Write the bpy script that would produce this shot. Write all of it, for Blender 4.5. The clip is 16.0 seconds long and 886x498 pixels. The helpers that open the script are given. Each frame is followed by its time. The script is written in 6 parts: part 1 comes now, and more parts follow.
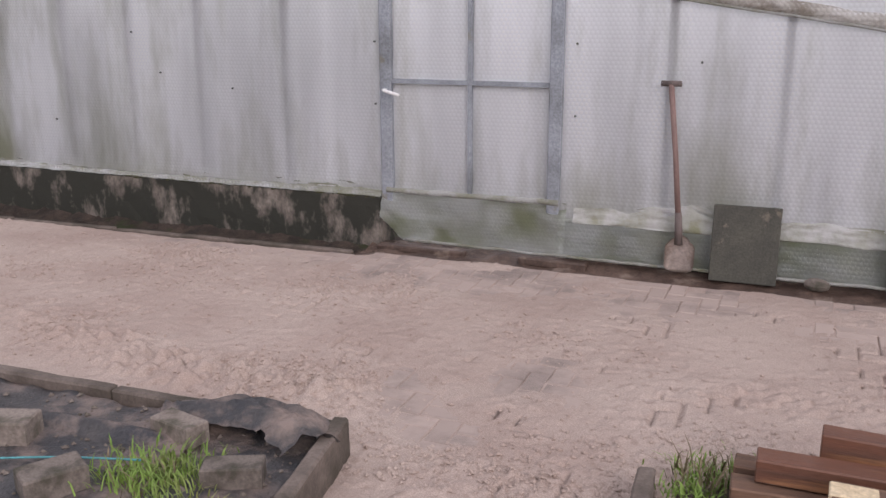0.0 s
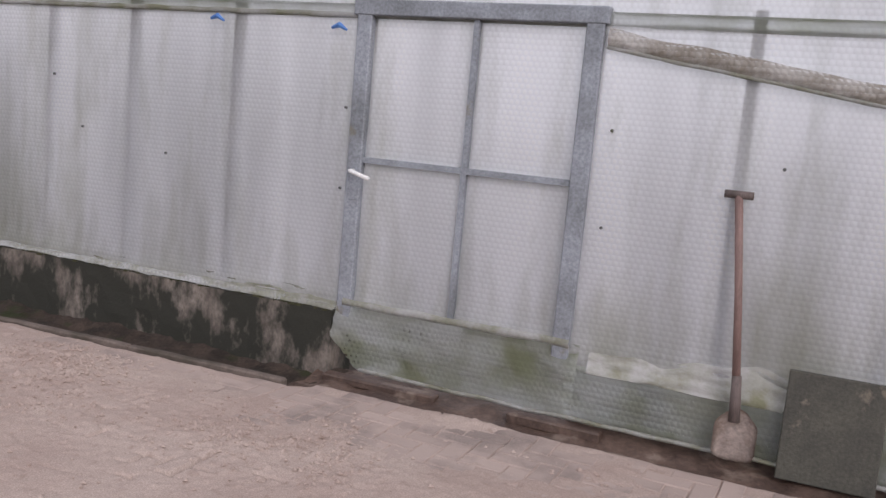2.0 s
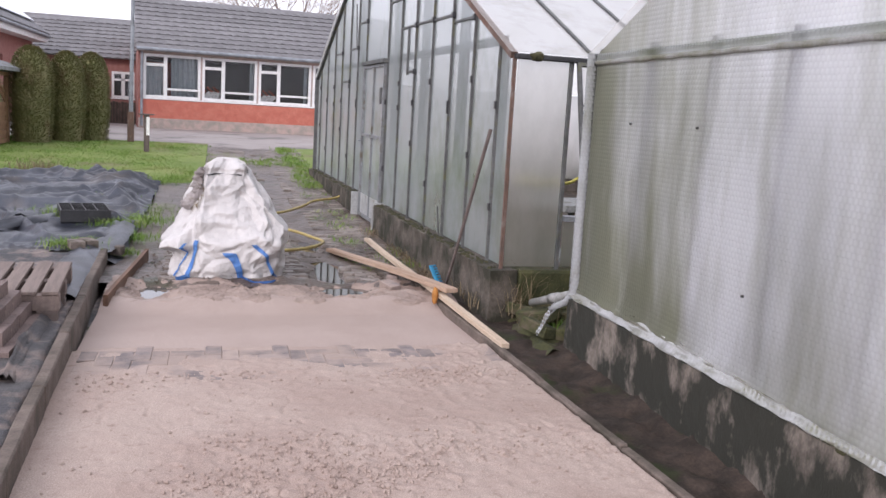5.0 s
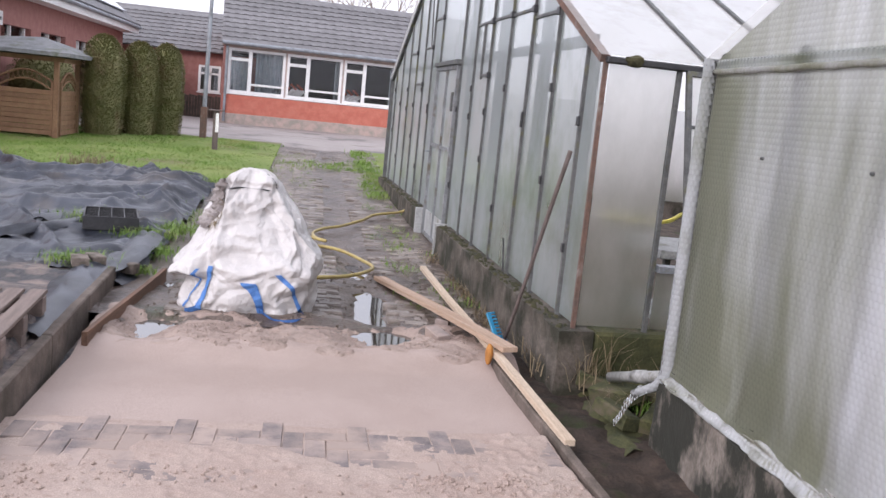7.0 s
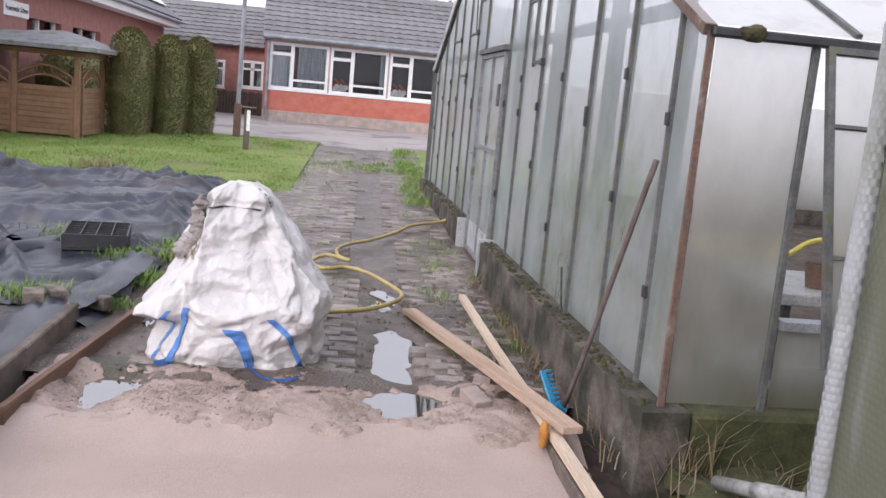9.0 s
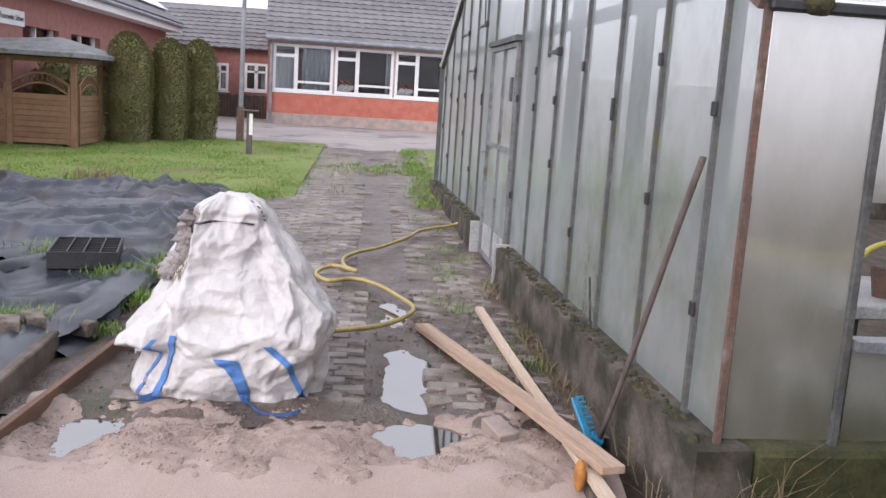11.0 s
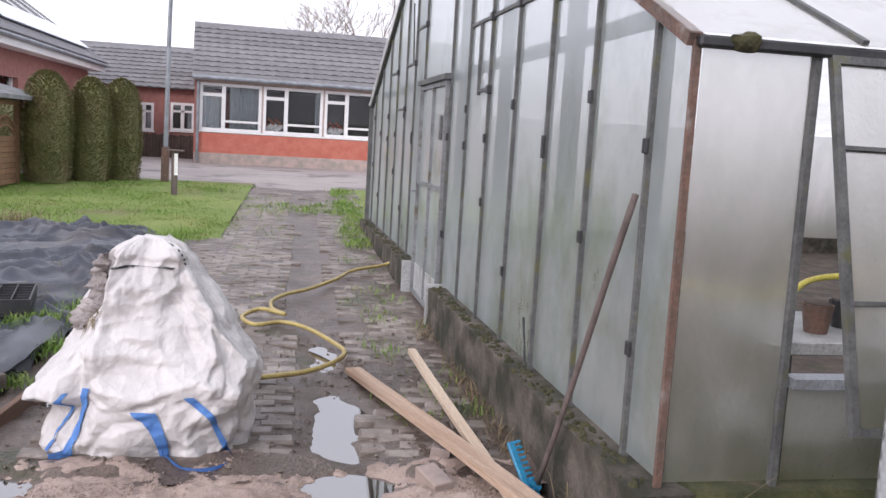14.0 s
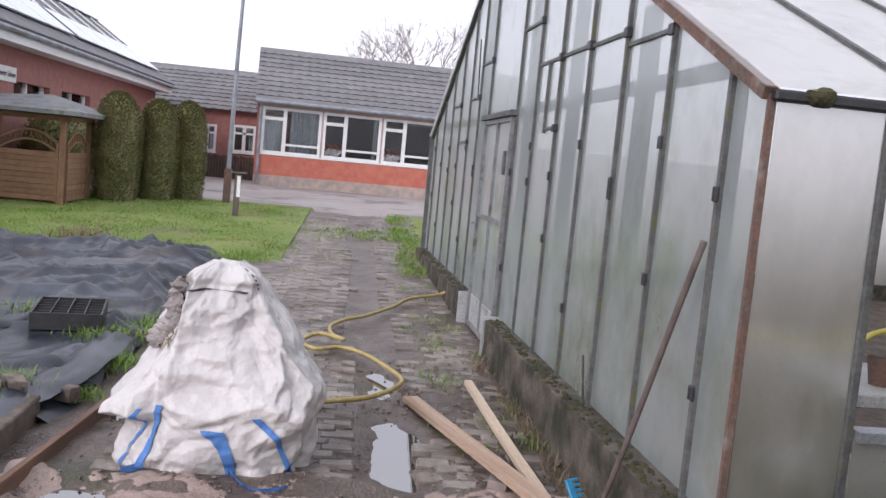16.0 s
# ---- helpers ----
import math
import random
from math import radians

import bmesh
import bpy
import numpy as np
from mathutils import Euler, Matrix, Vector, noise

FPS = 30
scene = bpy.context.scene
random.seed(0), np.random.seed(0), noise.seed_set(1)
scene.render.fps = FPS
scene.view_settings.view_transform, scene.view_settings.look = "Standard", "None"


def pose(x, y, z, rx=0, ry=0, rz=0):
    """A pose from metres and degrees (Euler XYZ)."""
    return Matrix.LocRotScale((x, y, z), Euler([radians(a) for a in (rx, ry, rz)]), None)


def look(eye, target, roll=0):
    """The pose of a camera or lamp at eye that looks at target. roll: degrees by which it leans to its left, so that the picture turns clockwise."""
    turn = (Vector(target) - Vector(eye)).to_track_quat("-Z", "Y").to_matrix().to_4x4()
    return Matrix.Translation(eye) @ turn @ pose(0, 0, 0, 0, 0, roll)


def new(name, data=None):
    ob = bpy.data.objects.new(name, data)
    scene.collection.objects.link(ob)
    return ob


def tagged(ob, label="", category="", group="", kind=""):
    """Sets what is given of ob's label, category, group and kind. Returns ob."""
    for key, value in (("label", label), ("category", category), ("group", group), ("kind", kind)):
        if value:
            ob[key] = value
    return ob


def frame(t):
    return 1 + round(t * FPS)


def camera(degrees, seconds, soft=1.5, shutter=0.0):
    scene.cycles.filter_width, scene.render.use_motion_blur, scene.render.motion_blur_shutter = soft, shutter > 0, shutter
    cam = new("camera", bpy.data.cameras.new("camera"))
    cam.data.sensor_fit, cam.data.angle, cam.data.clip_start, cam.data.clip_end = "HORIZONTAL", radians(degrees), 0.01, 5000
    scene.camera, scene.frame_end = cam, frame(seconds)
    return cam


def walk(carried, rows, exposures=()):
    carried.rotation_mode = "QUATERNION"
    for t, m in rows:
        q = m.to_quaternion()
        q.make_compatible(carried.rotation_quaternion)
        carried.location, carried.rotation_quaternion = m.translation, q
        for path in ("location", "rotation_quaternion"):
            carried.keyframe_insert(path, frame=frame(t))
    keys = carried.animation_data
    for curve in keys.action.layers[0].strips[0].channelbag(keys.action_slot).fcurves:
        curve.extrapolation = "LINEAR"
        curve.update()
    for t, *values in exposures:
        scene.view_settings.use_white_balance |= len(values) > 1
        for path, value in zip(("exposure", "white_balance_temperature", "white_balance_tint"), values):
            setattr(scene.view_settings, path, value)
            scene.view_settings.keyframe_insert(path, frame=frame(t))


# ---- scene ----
cam = camera(53.1, 16.0)
PATH = [
    (0, (1.524, 1.396, 1.616), (0.787, 3.180, 1.092), -0.2),
    (0.5, (1.390, 1.691, 1.578), (0.450, 3.382, 1.070), -1.2),
    (1, (1.359, 2.088, 1.539), (0.369, 3.756, 1.050), 1.9),
    (1.5, (1.203, 2.497, 1.441), (0.341, 4.252, 1.020), 2.7),
    (2, (1.137, 2.906, 1.367), (0.338, 4.717, 1.086), 5.2),
    (2.5, (0.949, 3.131, 1.482), (-0.143, 4.767, 1.121), 4.7),
    (3, (0.752, 3.533, 1.469), (-0.514, 5.035, 1.094), 6.4),
    (3.5, (0.472, 3.756, 1.555), (-0.979, 5.071, 1.148), 6.1),
    (4, (0.142, 4.265, 1.424), (-1.595, 5.193, 1.075), 6.0),
    (4.2, (0.019, 4.279, 1.528), (-1.744, 5.126, 1.107), 6.4),
    (4.5, (-0.199, 4.392, 1.601), (-1.983, 5.196, 1.189), 5.4),
    (5, (-0.676, 4.598, 1.507), (-2.588, 5.097, 1.201), 3.4),
    (5.2, (-0.782, 4.654, 1.581), (-2.699, 5.100, 1.233), 4.0),
    (7.3, (-2.299, 5.142, 1.572), (-4.252, 5.445, 1.263), 5.8),
    (7.5, (-2.497, 5.167, 1.582), (-4.436, 5.509, 1.232), 5.0),
    (8, (-2.761, 5.172, 1.591), (-4.705, 5.504, 1.255), 4.1),
    (8.5, (-3.128, 5.326, 1.594), (-5.084, 5.564, 1.256), 3.0),
    (9, (-3.453, 5.360, 1.578), (-5.415, 5.553, 1.244), 5.3),
    (9.5, (-3.729, 5.305, 1.591), (-5.690, 5.542, 1.280), 5.1),
    (9.7, (-3.794, 5.297, 1.601), (-5.759, 5.505, 1.289), 4.0),
    (11.8, (-4.067, 5.431, 1.547), (-6.031, 5.556, 1.191), 4.8),
    (12, (-4.089, 5.392, 1.551), (-6.056, 5.534, 1.219), 8.1),
    (12.5, (-4.094, 5.238, 1.555), (-6.057, 5.561, 1.346), 5.9),
    (13, (-4.162, 5.314, 1.532), (-6.113, 5.715, 1.350), 6.4),
    (13.5, (-4.065, 5.428, 1.494), (-5.997, 5.896, 1.274), 5.5),
    (14, (-4.110, 5.409, 1.560), (-6.069, 5.725, 1.314), 3.4),
    (14.5, (-4.072, 5.360, 1.576), (-6.044, 5.554, 1.306), 3.8),
    (15, (-4.085, 5.342, 1.587), (-6.069, 5.478, 1.372), 4.8),
    (15.5, (-4.102, 5.372, 1.555), (-6.091, 5.569, 1.469), 5.5),
    (16, (-4.025, 5.309, 1.600), (-6.005, 5.512, 1.408), 5.4),
]
walk(cam, [(t, look(eye, target, roll)) for t, eye, target, roll in PATH], [(0, 0.2, 6650, 21), (1.2, 0.18, 6650, 21), (2.0, 0.12, 6600, 20), (2.6, 0.1, 6600, 20), (3.4, 0.27, 6600, 20), (4.3, 0.42, 6600, 20), (5.2, 0.62, 6470, 20), (8, 0.72, 6440, 19), (12, 0.67, 6480, 19), (13.5, 0.6, 6480, 19), (14, 0.66, 6480, 19), (15, 0.72, 6480, 19), (16, 0.5, 6450, 19)])

# ---- world, light, exposure ----
world = bpy.data.worlds.new("overcast_sky")
world.use_nodes = True
scene.world = world
wn, wl = world.node_tree.nodes, world.node_tree.links
sky = wn.new("ShaderNodeTexSky")
sky.sky_type, sky.sun_disc, sky.sun_elevation, sky.sun_rotation = "NISHITA", False, radians(38), radians(-140)
cloud = wn.new("ShaderNodeMix")
cloud.data_type = "RGBA"
cloud.inputs[0].default_value = 0.88
cloud.inputs[7].default_value = (8.6, 9.1, 9.8, 1)
wl.new(sky.outputs[0], cloud.inputs[6])
wl.new(cloud.outputs[2], wn["Background"].inputs[0])
wn["Background"].inputs[1].default_value = 0.1
sun = new("sun", bpy.data.lights.new("sun", "SUN"))
sun.data.energy, sun.data.angle, sun.data.color = 1.3, radians(25), (1, 0.97, 0.93)
sun.matrix_world = look((16, -16, 16), (-6, 5, 0))


# ---- materials ----
def mat(name, a, b, scale=6.0, rough=0.7, bump=0.3, fine=90.0, metal=0.0, c=None, stretch=(1, 1, 1), spec=0.5,
        lo=0.4, hi=0.62, vary=0.0, coords="Object", cscale=2.0, clo=0.55, chi=0.65, dist=0.01):
    """Two colours in broad patches, fine grain, an optional third stain colour, relief."""
    m = bpy.data.materials.new(name)
    m.use_nodes = True
    n, l = m.node_tree.nodes, m.node_tree.links
    p = n["Principled BSDF"]
    p.inputs["Roughness"].default_value, p.inputs["Metallic"].default_value = rough, metal
    p.inputs["Specular IOR Level"].default_value = spec
    tc, mp = n.new("ShaderNodeTexCoord"), n.new("ShaderNodeMapping")
    mp.inputs["Scale"].default_value = stretch
    if coords == "World":
        g = n.new("ShaderNodeNewGeometry")
        l.new(g.outputs["Position"], mp.inputs[0])
    else:
        l.new(tc.outputs[coords], mp.inputs[0])

    def tex(sc, detail=5.0):
        t = n.new("ShaderNodeTexNoise")
        t.inputs["Scale"].default_value, t.inputs["Detail"].default_value, t.inputs["Roughness"].default_value = sc, detail, 0.62
        l.new(mp.outputs[0], t.inputs[0])
        return t

    def ramp(src, p0, p1):
        r = n.new("ShaderNodeMapRange")
        r.inputs[1].default_value, r.inputs[2].default_value = p0, p1
        l.new(src, r.inputs[0])
        return r.outputs[0]

    def mix(fac, x, y, mode="MIX"):
        k = n.new("ShaderNodeMix")
        k.data_type, k.blend_type = "RGBA", mode
        for v, i in ((fac, 0), (x, 6), (y, 7)):
            if hasattr(v, "is_linked"):
                l.new(v, k.inputs[i])
            else:
                k.inputs[i].default_value = v if i == 0 else (*v, 1)
        return k.outputs[2]
    broad, grain = tex(scale), tex(fine, 3.0)
    col = mix(ramp(broad.outputs[0], lo, hi), a, b)
    gr = ramp(grain.outputs[0], 0.3, 0.7)
    dark = mix(gr, (0.72, 0.72, 0.72), (1.18, 1.18, 1.18))
    col = mix(1.0, col, dark, "MULTIPLY")
    if c is not None:
        t3 = tex(cscale, 6.0)
        col = mix(ramp(t3.outputs[0], clo, chi), col, c)
    if vary:
        info = n.new("ShaderNodeObjectInfo")
        col = mix(1.0, col, mix(info.outputs["Random"], (1 - vary,) * 3, (1 + vary,) * 3), "MULTIPLY")
    l.new(col, p.inputs["Base Color"])
    if bump:
        add = n.new("ShaderNodeMath")
        add.operation = "MULTIPLY_ADD"
        add.inputs[1].default_value = 0.5
        l.new(grain.outputs[0], add.inputs[0])
        l.new(broad.outputs[0], add.inputs[2])
        bp = n.new("ShaderNodeBump")
        bp.inputs["Strength"].default_value, bp.inputs["Distance"].default_value = bump, dist
        l.new(add.outputs[0], bp.inputs["Height"])
        l.new(bp.outputs[0], p.inputs["Normal"])
    return m


def film(name, body, stain, clear, rough, bump_kind, bump, stretch, streak=1.0, light=0.35, clo=0.5, chi=0.75, gloss=1.3, sheen=0.6, grown=None, blur=0.0, band=0.0, bend=1.2, foot=None):
    """A dirty see-through sheet: part clear, part milky (reflecting and letting light through), part gloss."""
    m = bpy.data.materials.new(name)
    m.use_nodes = True
    n, l = m.node_tree.nodes, m.node_tree.links
    n.remove(n["Principled BSDF"])
    out = n["Material Output"]
    geo = n.new("ShaderNodeNewGeometry")
    mp = n.new("ShaderNodeMapping")
    mp.inputs["Scale"].default_value = stretch
    l.new(geo.outputs["Position"], mp.inputs[0])
    t1 = n.new("ShaderNodeTexNoise")
    t1.inputs["Scale"].default_value, t1.inputs["Detail"].default_value, t1.inputs["Roughness"].default_value = streak, 6, 0.65
    l.new(mp.outputs[0], t1.inputs[0])
    mr = n.new("ShaderNodeMapRange")
    mr.inputs[1].default_value, mr.inputs[2].default_value = clo, chi
    if grown is None:
        l.new(t1.outputs[0], mr.inputs[0])
    else:
        # algae has spread further towards one end of the sheet
        sep, far, plus = n.new("ShaderNodeSeparateXYZ"), n.new("ShaderNodeMapRange"), n.new("ShaderNodeMath")
        l.new(geo.outputs["Position"], sep.inputs[0])
        l.new(sep.outputs[0], far.inputs[0])
        far.inputs[1].default_value, far.inputs[2].default_value, far.inputs[3].default_value, far.inputs[4].default_value = grown[0], grown[1], 0, grown[2]
        l.new(t1.outputs[0], plus.inputs[0])
        l.new(far.outputs[0], plus.inputs[1])
        total = plus.outputs[0]
        if foot is not None:
            # and creeps up in patches from the ledge, with the dimmer foot painted in
            creep, sum2 = n.new("ShaderNodeMapRange"), n.new("ShaderNodeMath")
            creep.inputs[1].default_value, creep.inputs[2].default_value, creep.inputs[3].default_value, creep.inputs[4].default_value = foot[0], foot[1], foot[2], 0
            l.new(sep.outputs[2], creep.inputs[0])
            l.new(total, sum2.inputs[0])
            l.new(creep.outputs[0], sum2.inputs[1])
            total = sum2.outputs[0]
        l.new(total, mr.inputs[0])
    col = n.new("ShaderNodeMix")
    col.data_type = "RGBA"
    col.inputs[6].default_value, col.inputs[7].default_value = (*body, 1), (*stain, 1)
    l.new(mr.outputs[0], col.inputs[0])
    if bump_kind == "bubbles":
        # bubbles in offset rows, 30 mm apart
        def op(kind, a, b=0.0, c=None):
            k = n.new("ShaderNodeMath")
            k.operation = kind
            for q, v in enumerate((a, b, c)):
                if v is None:
                    continue
                if hasattr(v, "is_linked"):
                    l.new(v, k.inputs[q])
                else:
                    k.inputs[q].default_value = v
            return k.outputs[0]
        axes = n.new("ShaderNodeSeparateXYZ")
        l.new(geo.outputs["Position"], axes.inputs[0])
        row = op("DIVIDE", axes.outputs[2], 0.026)
        odd = op("MODULO", op("FLOOR", row), 2.0)
        along = op("ADD", op("DIVIDE", op("ADD", axes.outputs[0], axes.outputs[1]), 0.03), op("MULTIPLY", odd, 0.5))
        du = op("SUBTRACT", op("FRACT", along), 0.5)
        dv = op("MULTIPLY", op("SUBTRACT", op("FRACT", row), 0.5), 0.87)
        dist = op("SQRT", op("ADD", op("MULTIPLY", du, du), op("MULTIPLY", dv, dv)))
        wave = n.new("ShaderNodeTexNoise")
        wave.inputs["Scale"].default_value = 2.2
        wave.inputs["Detail"].default_value = 3
        l.new(mp.outputs[0], wave.inputs[0])
        both = n.new("ShaderNodeMath")
        both.operation = "MULTIPLY_ADD"
        both.inputs[1].default_value = 6.0
        l.new(wave.outputs[0], both.inputs[0])
        neg = n.new("ShaderNodeMath")
        neg.operation = "MULTIPLY"
        neg.inputs[1].default_value = -2.0
        l.new(dist, neg.inputs[0])
        l.new(neg.outputs[0], both.inputs[2])
        hgt = both.outputs[0]
        # gleam of the bubbles and shade in the gaps, put into the colour
        lit = n.new("ShaderNodeMapRange")
        lit.inputs[1].default_value, lit.inputs[2].default_value, lit.inputs[3].default_value, lit.inputs[4].default_value = 0.25, 0.5, 1.02, 0.94
        l.new(dist, lit.inputs[0])
        tone = n.new("ShaderNodeMix")
        tone.data_type, tone.blend_type = "RGBA", "MULTIPLY"
        tone.inputs[0].default_value = 1.0
        l.new(col.outputs[2], tone.inputs[6])
        l.new(lit.outputs[0], tone.inputs[7])
        col = tone
    else:
        tb = n.new("ShaderNodeTexNoise")
        tb.inputs["Scale"].default_value = 35
        hgt = tb.outputs[0]
        l.new(geo.outputs["Position"], tb.inputs[0])
    if band:
        # whiter and greyer runs down the sheet
        far2, tone2, mp2 = n.new("ShaderNodeTexNoise"), n.new("ShaderNodeMix"), n.new("ShaderNodeMapping")
        mp2.inputs["Scale"].default_value = (2.6, 2.6, 0.35)
        mp2.inputs["Location"].default_value = (7, 3, 1)
        l.new(geo.outputs["Position"], mp2.inputs[0])
        l.new(mp2.outputs[0], far2.inputs[0])
        far2.inputs["Scale"].default_value, far2.inputs["Detail"].default_value = 1.0, 4.0
        rng = n.new("ShaderNodeMapRange")
        rng.inputs[1].default_value, rng.inputs[2].default_value, rng.inputs[3].default_value, rng.inputs[4].default_value = 0.36, 0.64, 1 - band, 1 + band * 0.5
        l.new(far2.outputs[0], rng.inputs[0])
        tone2.data_type, tone2.blend_type = "RGBA", "MULTIPLY"
        tone2.inputs[0].default_value = 1.0
        l.new(col.outputs[2], tone2.inputs[6])
        l.new(rng.outputs[0], tone2.inputs[7])
        col = tone2
    bp = n.new("ShaderNodeBump")
    bp.inputs["Strength"].default_value, bp.inputs["Distance"].default_value = bump, 0.006
    l.new(hgt, bp.inputs["Height"])
    dif, tra, glo, clr = (n.new("ShaderNodeBsdf" + k) for k in ("Diffuse", "Translucent", "Glossy", "Transparent"))
    glo.inputs["Roughness"].default_value = rough
    if blur:
        clr = n.new("ShaderNodeBsdfRefraction")
        clr.inputs["IOR"].default_value, clr.inputs["Roughness"].default_value = bend, blur
    for s in (dif, tra):
        l.new(col.outputs[2], s.inputs[0])
    for s in (dif, tra, glo):
        l.new(bp.outputs[0], s.inputs["Normal"])

    def mixs(f, a, b):
        k = n.new("ShaderNodeMixShader")
        if hasattr(f, "is_linked"):
            l.new(f, k.inputs[0])
        else:
            k.inputs[0].default_value = f
        l.new(a.outputs[0], k.inputs[1])
        l.new(b.outputs[0], k.inputs[2])
        return k
    milky = mixs(light, dif, tra)
    body_s = mixs(clear, milky, clr)
    fr = n.new("ShaderNodeFresnel")
    fr.inputs[0].default_value = gloss
    l.new(bp.outputs[0], fr.inputs[1])
    cut = n.new("ShaderNodeMath")
    cut.operation = "MULTIPLY"
    cut.inputs[1].default_value = sheen
    l.new(fr.outputs[0], cut.inputs[0])
    l.new(mixs(cut.outputs[0], body_s, glo).outputs[0], out.inputs[0])
    return m


SAND = mat("damp_sand", (0.45, 0.36, 0.312), (0.39, 0.3, 0.258), 1.3, 0.95, 0.5, 170, c=(0.29, 0.215, 0.18), cscale=16, clo=0.58, chi=0.74, dist=0.006, spec=0.2)
WETSAND = mat("wet_trodden_sand", (0.38, 0.295, 0.25), (0.31, 0.235, 0.2), 2.5, 0.7, 0.6, 120, c=(0.22, 0.165, 0.135), cscale=7, clo=0.54, chi=0.7, dist=0.008)
SMOOTH = mat("screeded_sand", (0.44, 0.35, 0.31), (0.39, 0.305, 0.265), 1.2, 0.8, 0.1, 220, spec=0.3, dist=0.004)
MUD = mat("wet_mud", (0.085, 0.062, 0.05), (0.15, 0.112, 0.09), 2.6, 0.33, 0.9, 45, c=(0.045, 0.05, 0.02), cscale=1.6, clo=0.58, chi=0.66, dist=0.03, spec=0.5)
EARTH = mat("earth", (0.055, 0.04, 0.031), (0.11, 0.082, 0.063), 5, 0.9, 0.8, 70, c=(0.04, 0.05, 0.018), cscale=3)
MUCK = mat("black_damp_earth", (0.032, 0.025, 0.02), (0.065, 0.047, 0.037), 7, 0.85, 0.9, 60, c=(0.03, 0.036, 0.014), cscale=3, clo=0.55, chi=0.66, spec=0.25)
GRASSG = mat("lawn_soil", (0.14, 0.2, 0.04), (0.2, 0.25, 0.065), 1.2, 0.9, 0.8, 60, c=(0.15, 0.14, 0.06), cscale=0.6)
ASPHALT = mat("asphalt", (0.3, 0.265, 0.25), (0.37, 0.33, 0.31), 0.5, 0.75, 0.3, 120, c=(0.15, 0.135, 0.13), cscale=0.7, coords="World")
PAVER = mat("paver_concrete", (0.17, 0.145, 0.145), (0.23, 0.195, 0.19), 9, 0.8, 0.4, 150, c=(0.37, 0.29, 0.25), cscale=2.6, clo=0.38, chi=0.56, vary=0.12, coords="World")
PAVERSANDY = mat("sandy_paver", (0.3, 0.24, 0.21), (0.25, 0.2, 0.178), 9, 0.85, 0.4, 150, c=(0.4, 0.315, 0.275), cscale=3, clo=0.36, chi=0.55, vary=0.08, coords="World")
COBBLE = mat("old_paving", (0.22, 0.186, 0.162), (0.32, 0.28, 0.25), 7, 0.45, 0.6, 90, c=(0.1, 0.077, 0.062), cscale=2.2, clo=0.44, chi=0.64, vary=0.22, coords="World")
CONCRETE = mat("mossy_concrete", (0.24, 0.205, 0.175), (0.15, 0.125, 0.105), 4, 0.9, 0.7, 60, c=(0.026, 0.026, 0.019), cscale=4.2, clo=0.36, chi=0.5, coords="World", stretch=(1.2, 1.2, 0.7))
CONCRETE2 = mat("stained_concrete", (0.15, 0.125, 0.105), (0.09, 0.075, 0.06), 4, 0.9, 0.8, 60, c=(0.03, 0.029, 0.018), cscale=3.6, clo=0.38, chi=0.58, coords="World")
MOSS = mat("moss", (0.035, 0.036, 0.016), (0.065, 0.06, 0.028), 9, 1.0, 1.0, 70)
GALV = mat("galvanised_steel", (0.33, 0.355, 0.39), (0.21, 0.225, 0.24), 3, 0.5, 0.15, 70, metal=0.25, c=(0.2, 0.17, 0.1), cscale=5, clo=0.62, chi=0.72)
DARKBAR = mat("weathered_bar", (0.08, 0.083, 0.083), (0.13, 0.133, 0.13), 8, 0.65, 0.3, 60, metal=0.0, c=(0.1, 0.1, 0.05), cscale=6)
RUST = mat("rusty_steel", (0.17, 0.095, 0.07), (0.12, 0.085, 0.07), 7, 0.8, 0.4, 60, c=(0.24, 0.2, 0.18), cscale=5)
WRAP = film("bubble_wrap", (0.92, 0.935, 0.96), (0.33, 0.34, 0.24), 0.3, 0.2, "bubbles", 0.5, (2.4, 2.4, 0.5), 0.9, light=0.56, clo=0.5, chi=0.82, sheen=0.9, grown=(-4.2, -6.0, 0.36), blur=0.75, band=0.2, foot=(0.36, 1.0, 0.12))
WRAPLOW = film("clear_wrap_skirt", (0.54, 0.57, 0.55), (0.2, 0.23, 0.11), 0.5, 0.25, "bubbles", 0.7, (2, 2, 3), 1.4, light=0.3, clo=0.42, chi=0.66, sheen=0.8, blur=0.4, band=0.15)
GLASS2 = film("dirty_glass", (0.64, 0.715, 0.715), (0.26, 0.32, 0.2), 0.4, 0.25, "noise", 0.05, (1.3, 1.3, 0.9), 1.0, light=0.5, clo=0.5, chi=0.85, gloss=1.3, sheen=0.3, grown=(0, 1, 0), foot=(0.3, 1.5, 0.13))
ETCHED = film("rippled_glass", (0.62, 0.6, 0.555), (0.16, 0.17, 0.09), 0.58, 0.2, "noise", 0.8, (2.2, 2.2, 1.2), 1.0, light=0.4, clo=0.42, chi=0.8, grown=(0, 1, 0), blur=0.8, bend=1.12, foot=(0.3, 1.4, 0.26))
ROOFGLASS = film("roof_glass", (0.84, 0.82, 0.78), (0.45, 0.42, 0.33), 0.55, 0.15, "noise", 0.05, (1, 1, 1), 1.2, clo=0.48, chi=0.74, light=0.65)
HEMS = film("smooth_white_plastic", (0.62, 0.62, 0.6), (0.3, 0.3, 0.19), 0.2, 0.25, "noise", 0.9, (3, 3, 3), 1.6, light=0.3, clo=0.42, chi=0.7, sheen=0.5)
HEM = film("crumpled_plastic", (0.46, 0.46, 0.445), (0.24, 0.24, 0.16), 0.2, 0.25, "bubbles", 0.3, (4, 4, 4), 1.1, light=0.25, clo=0.4, chi=0.66, sheen=0.3)
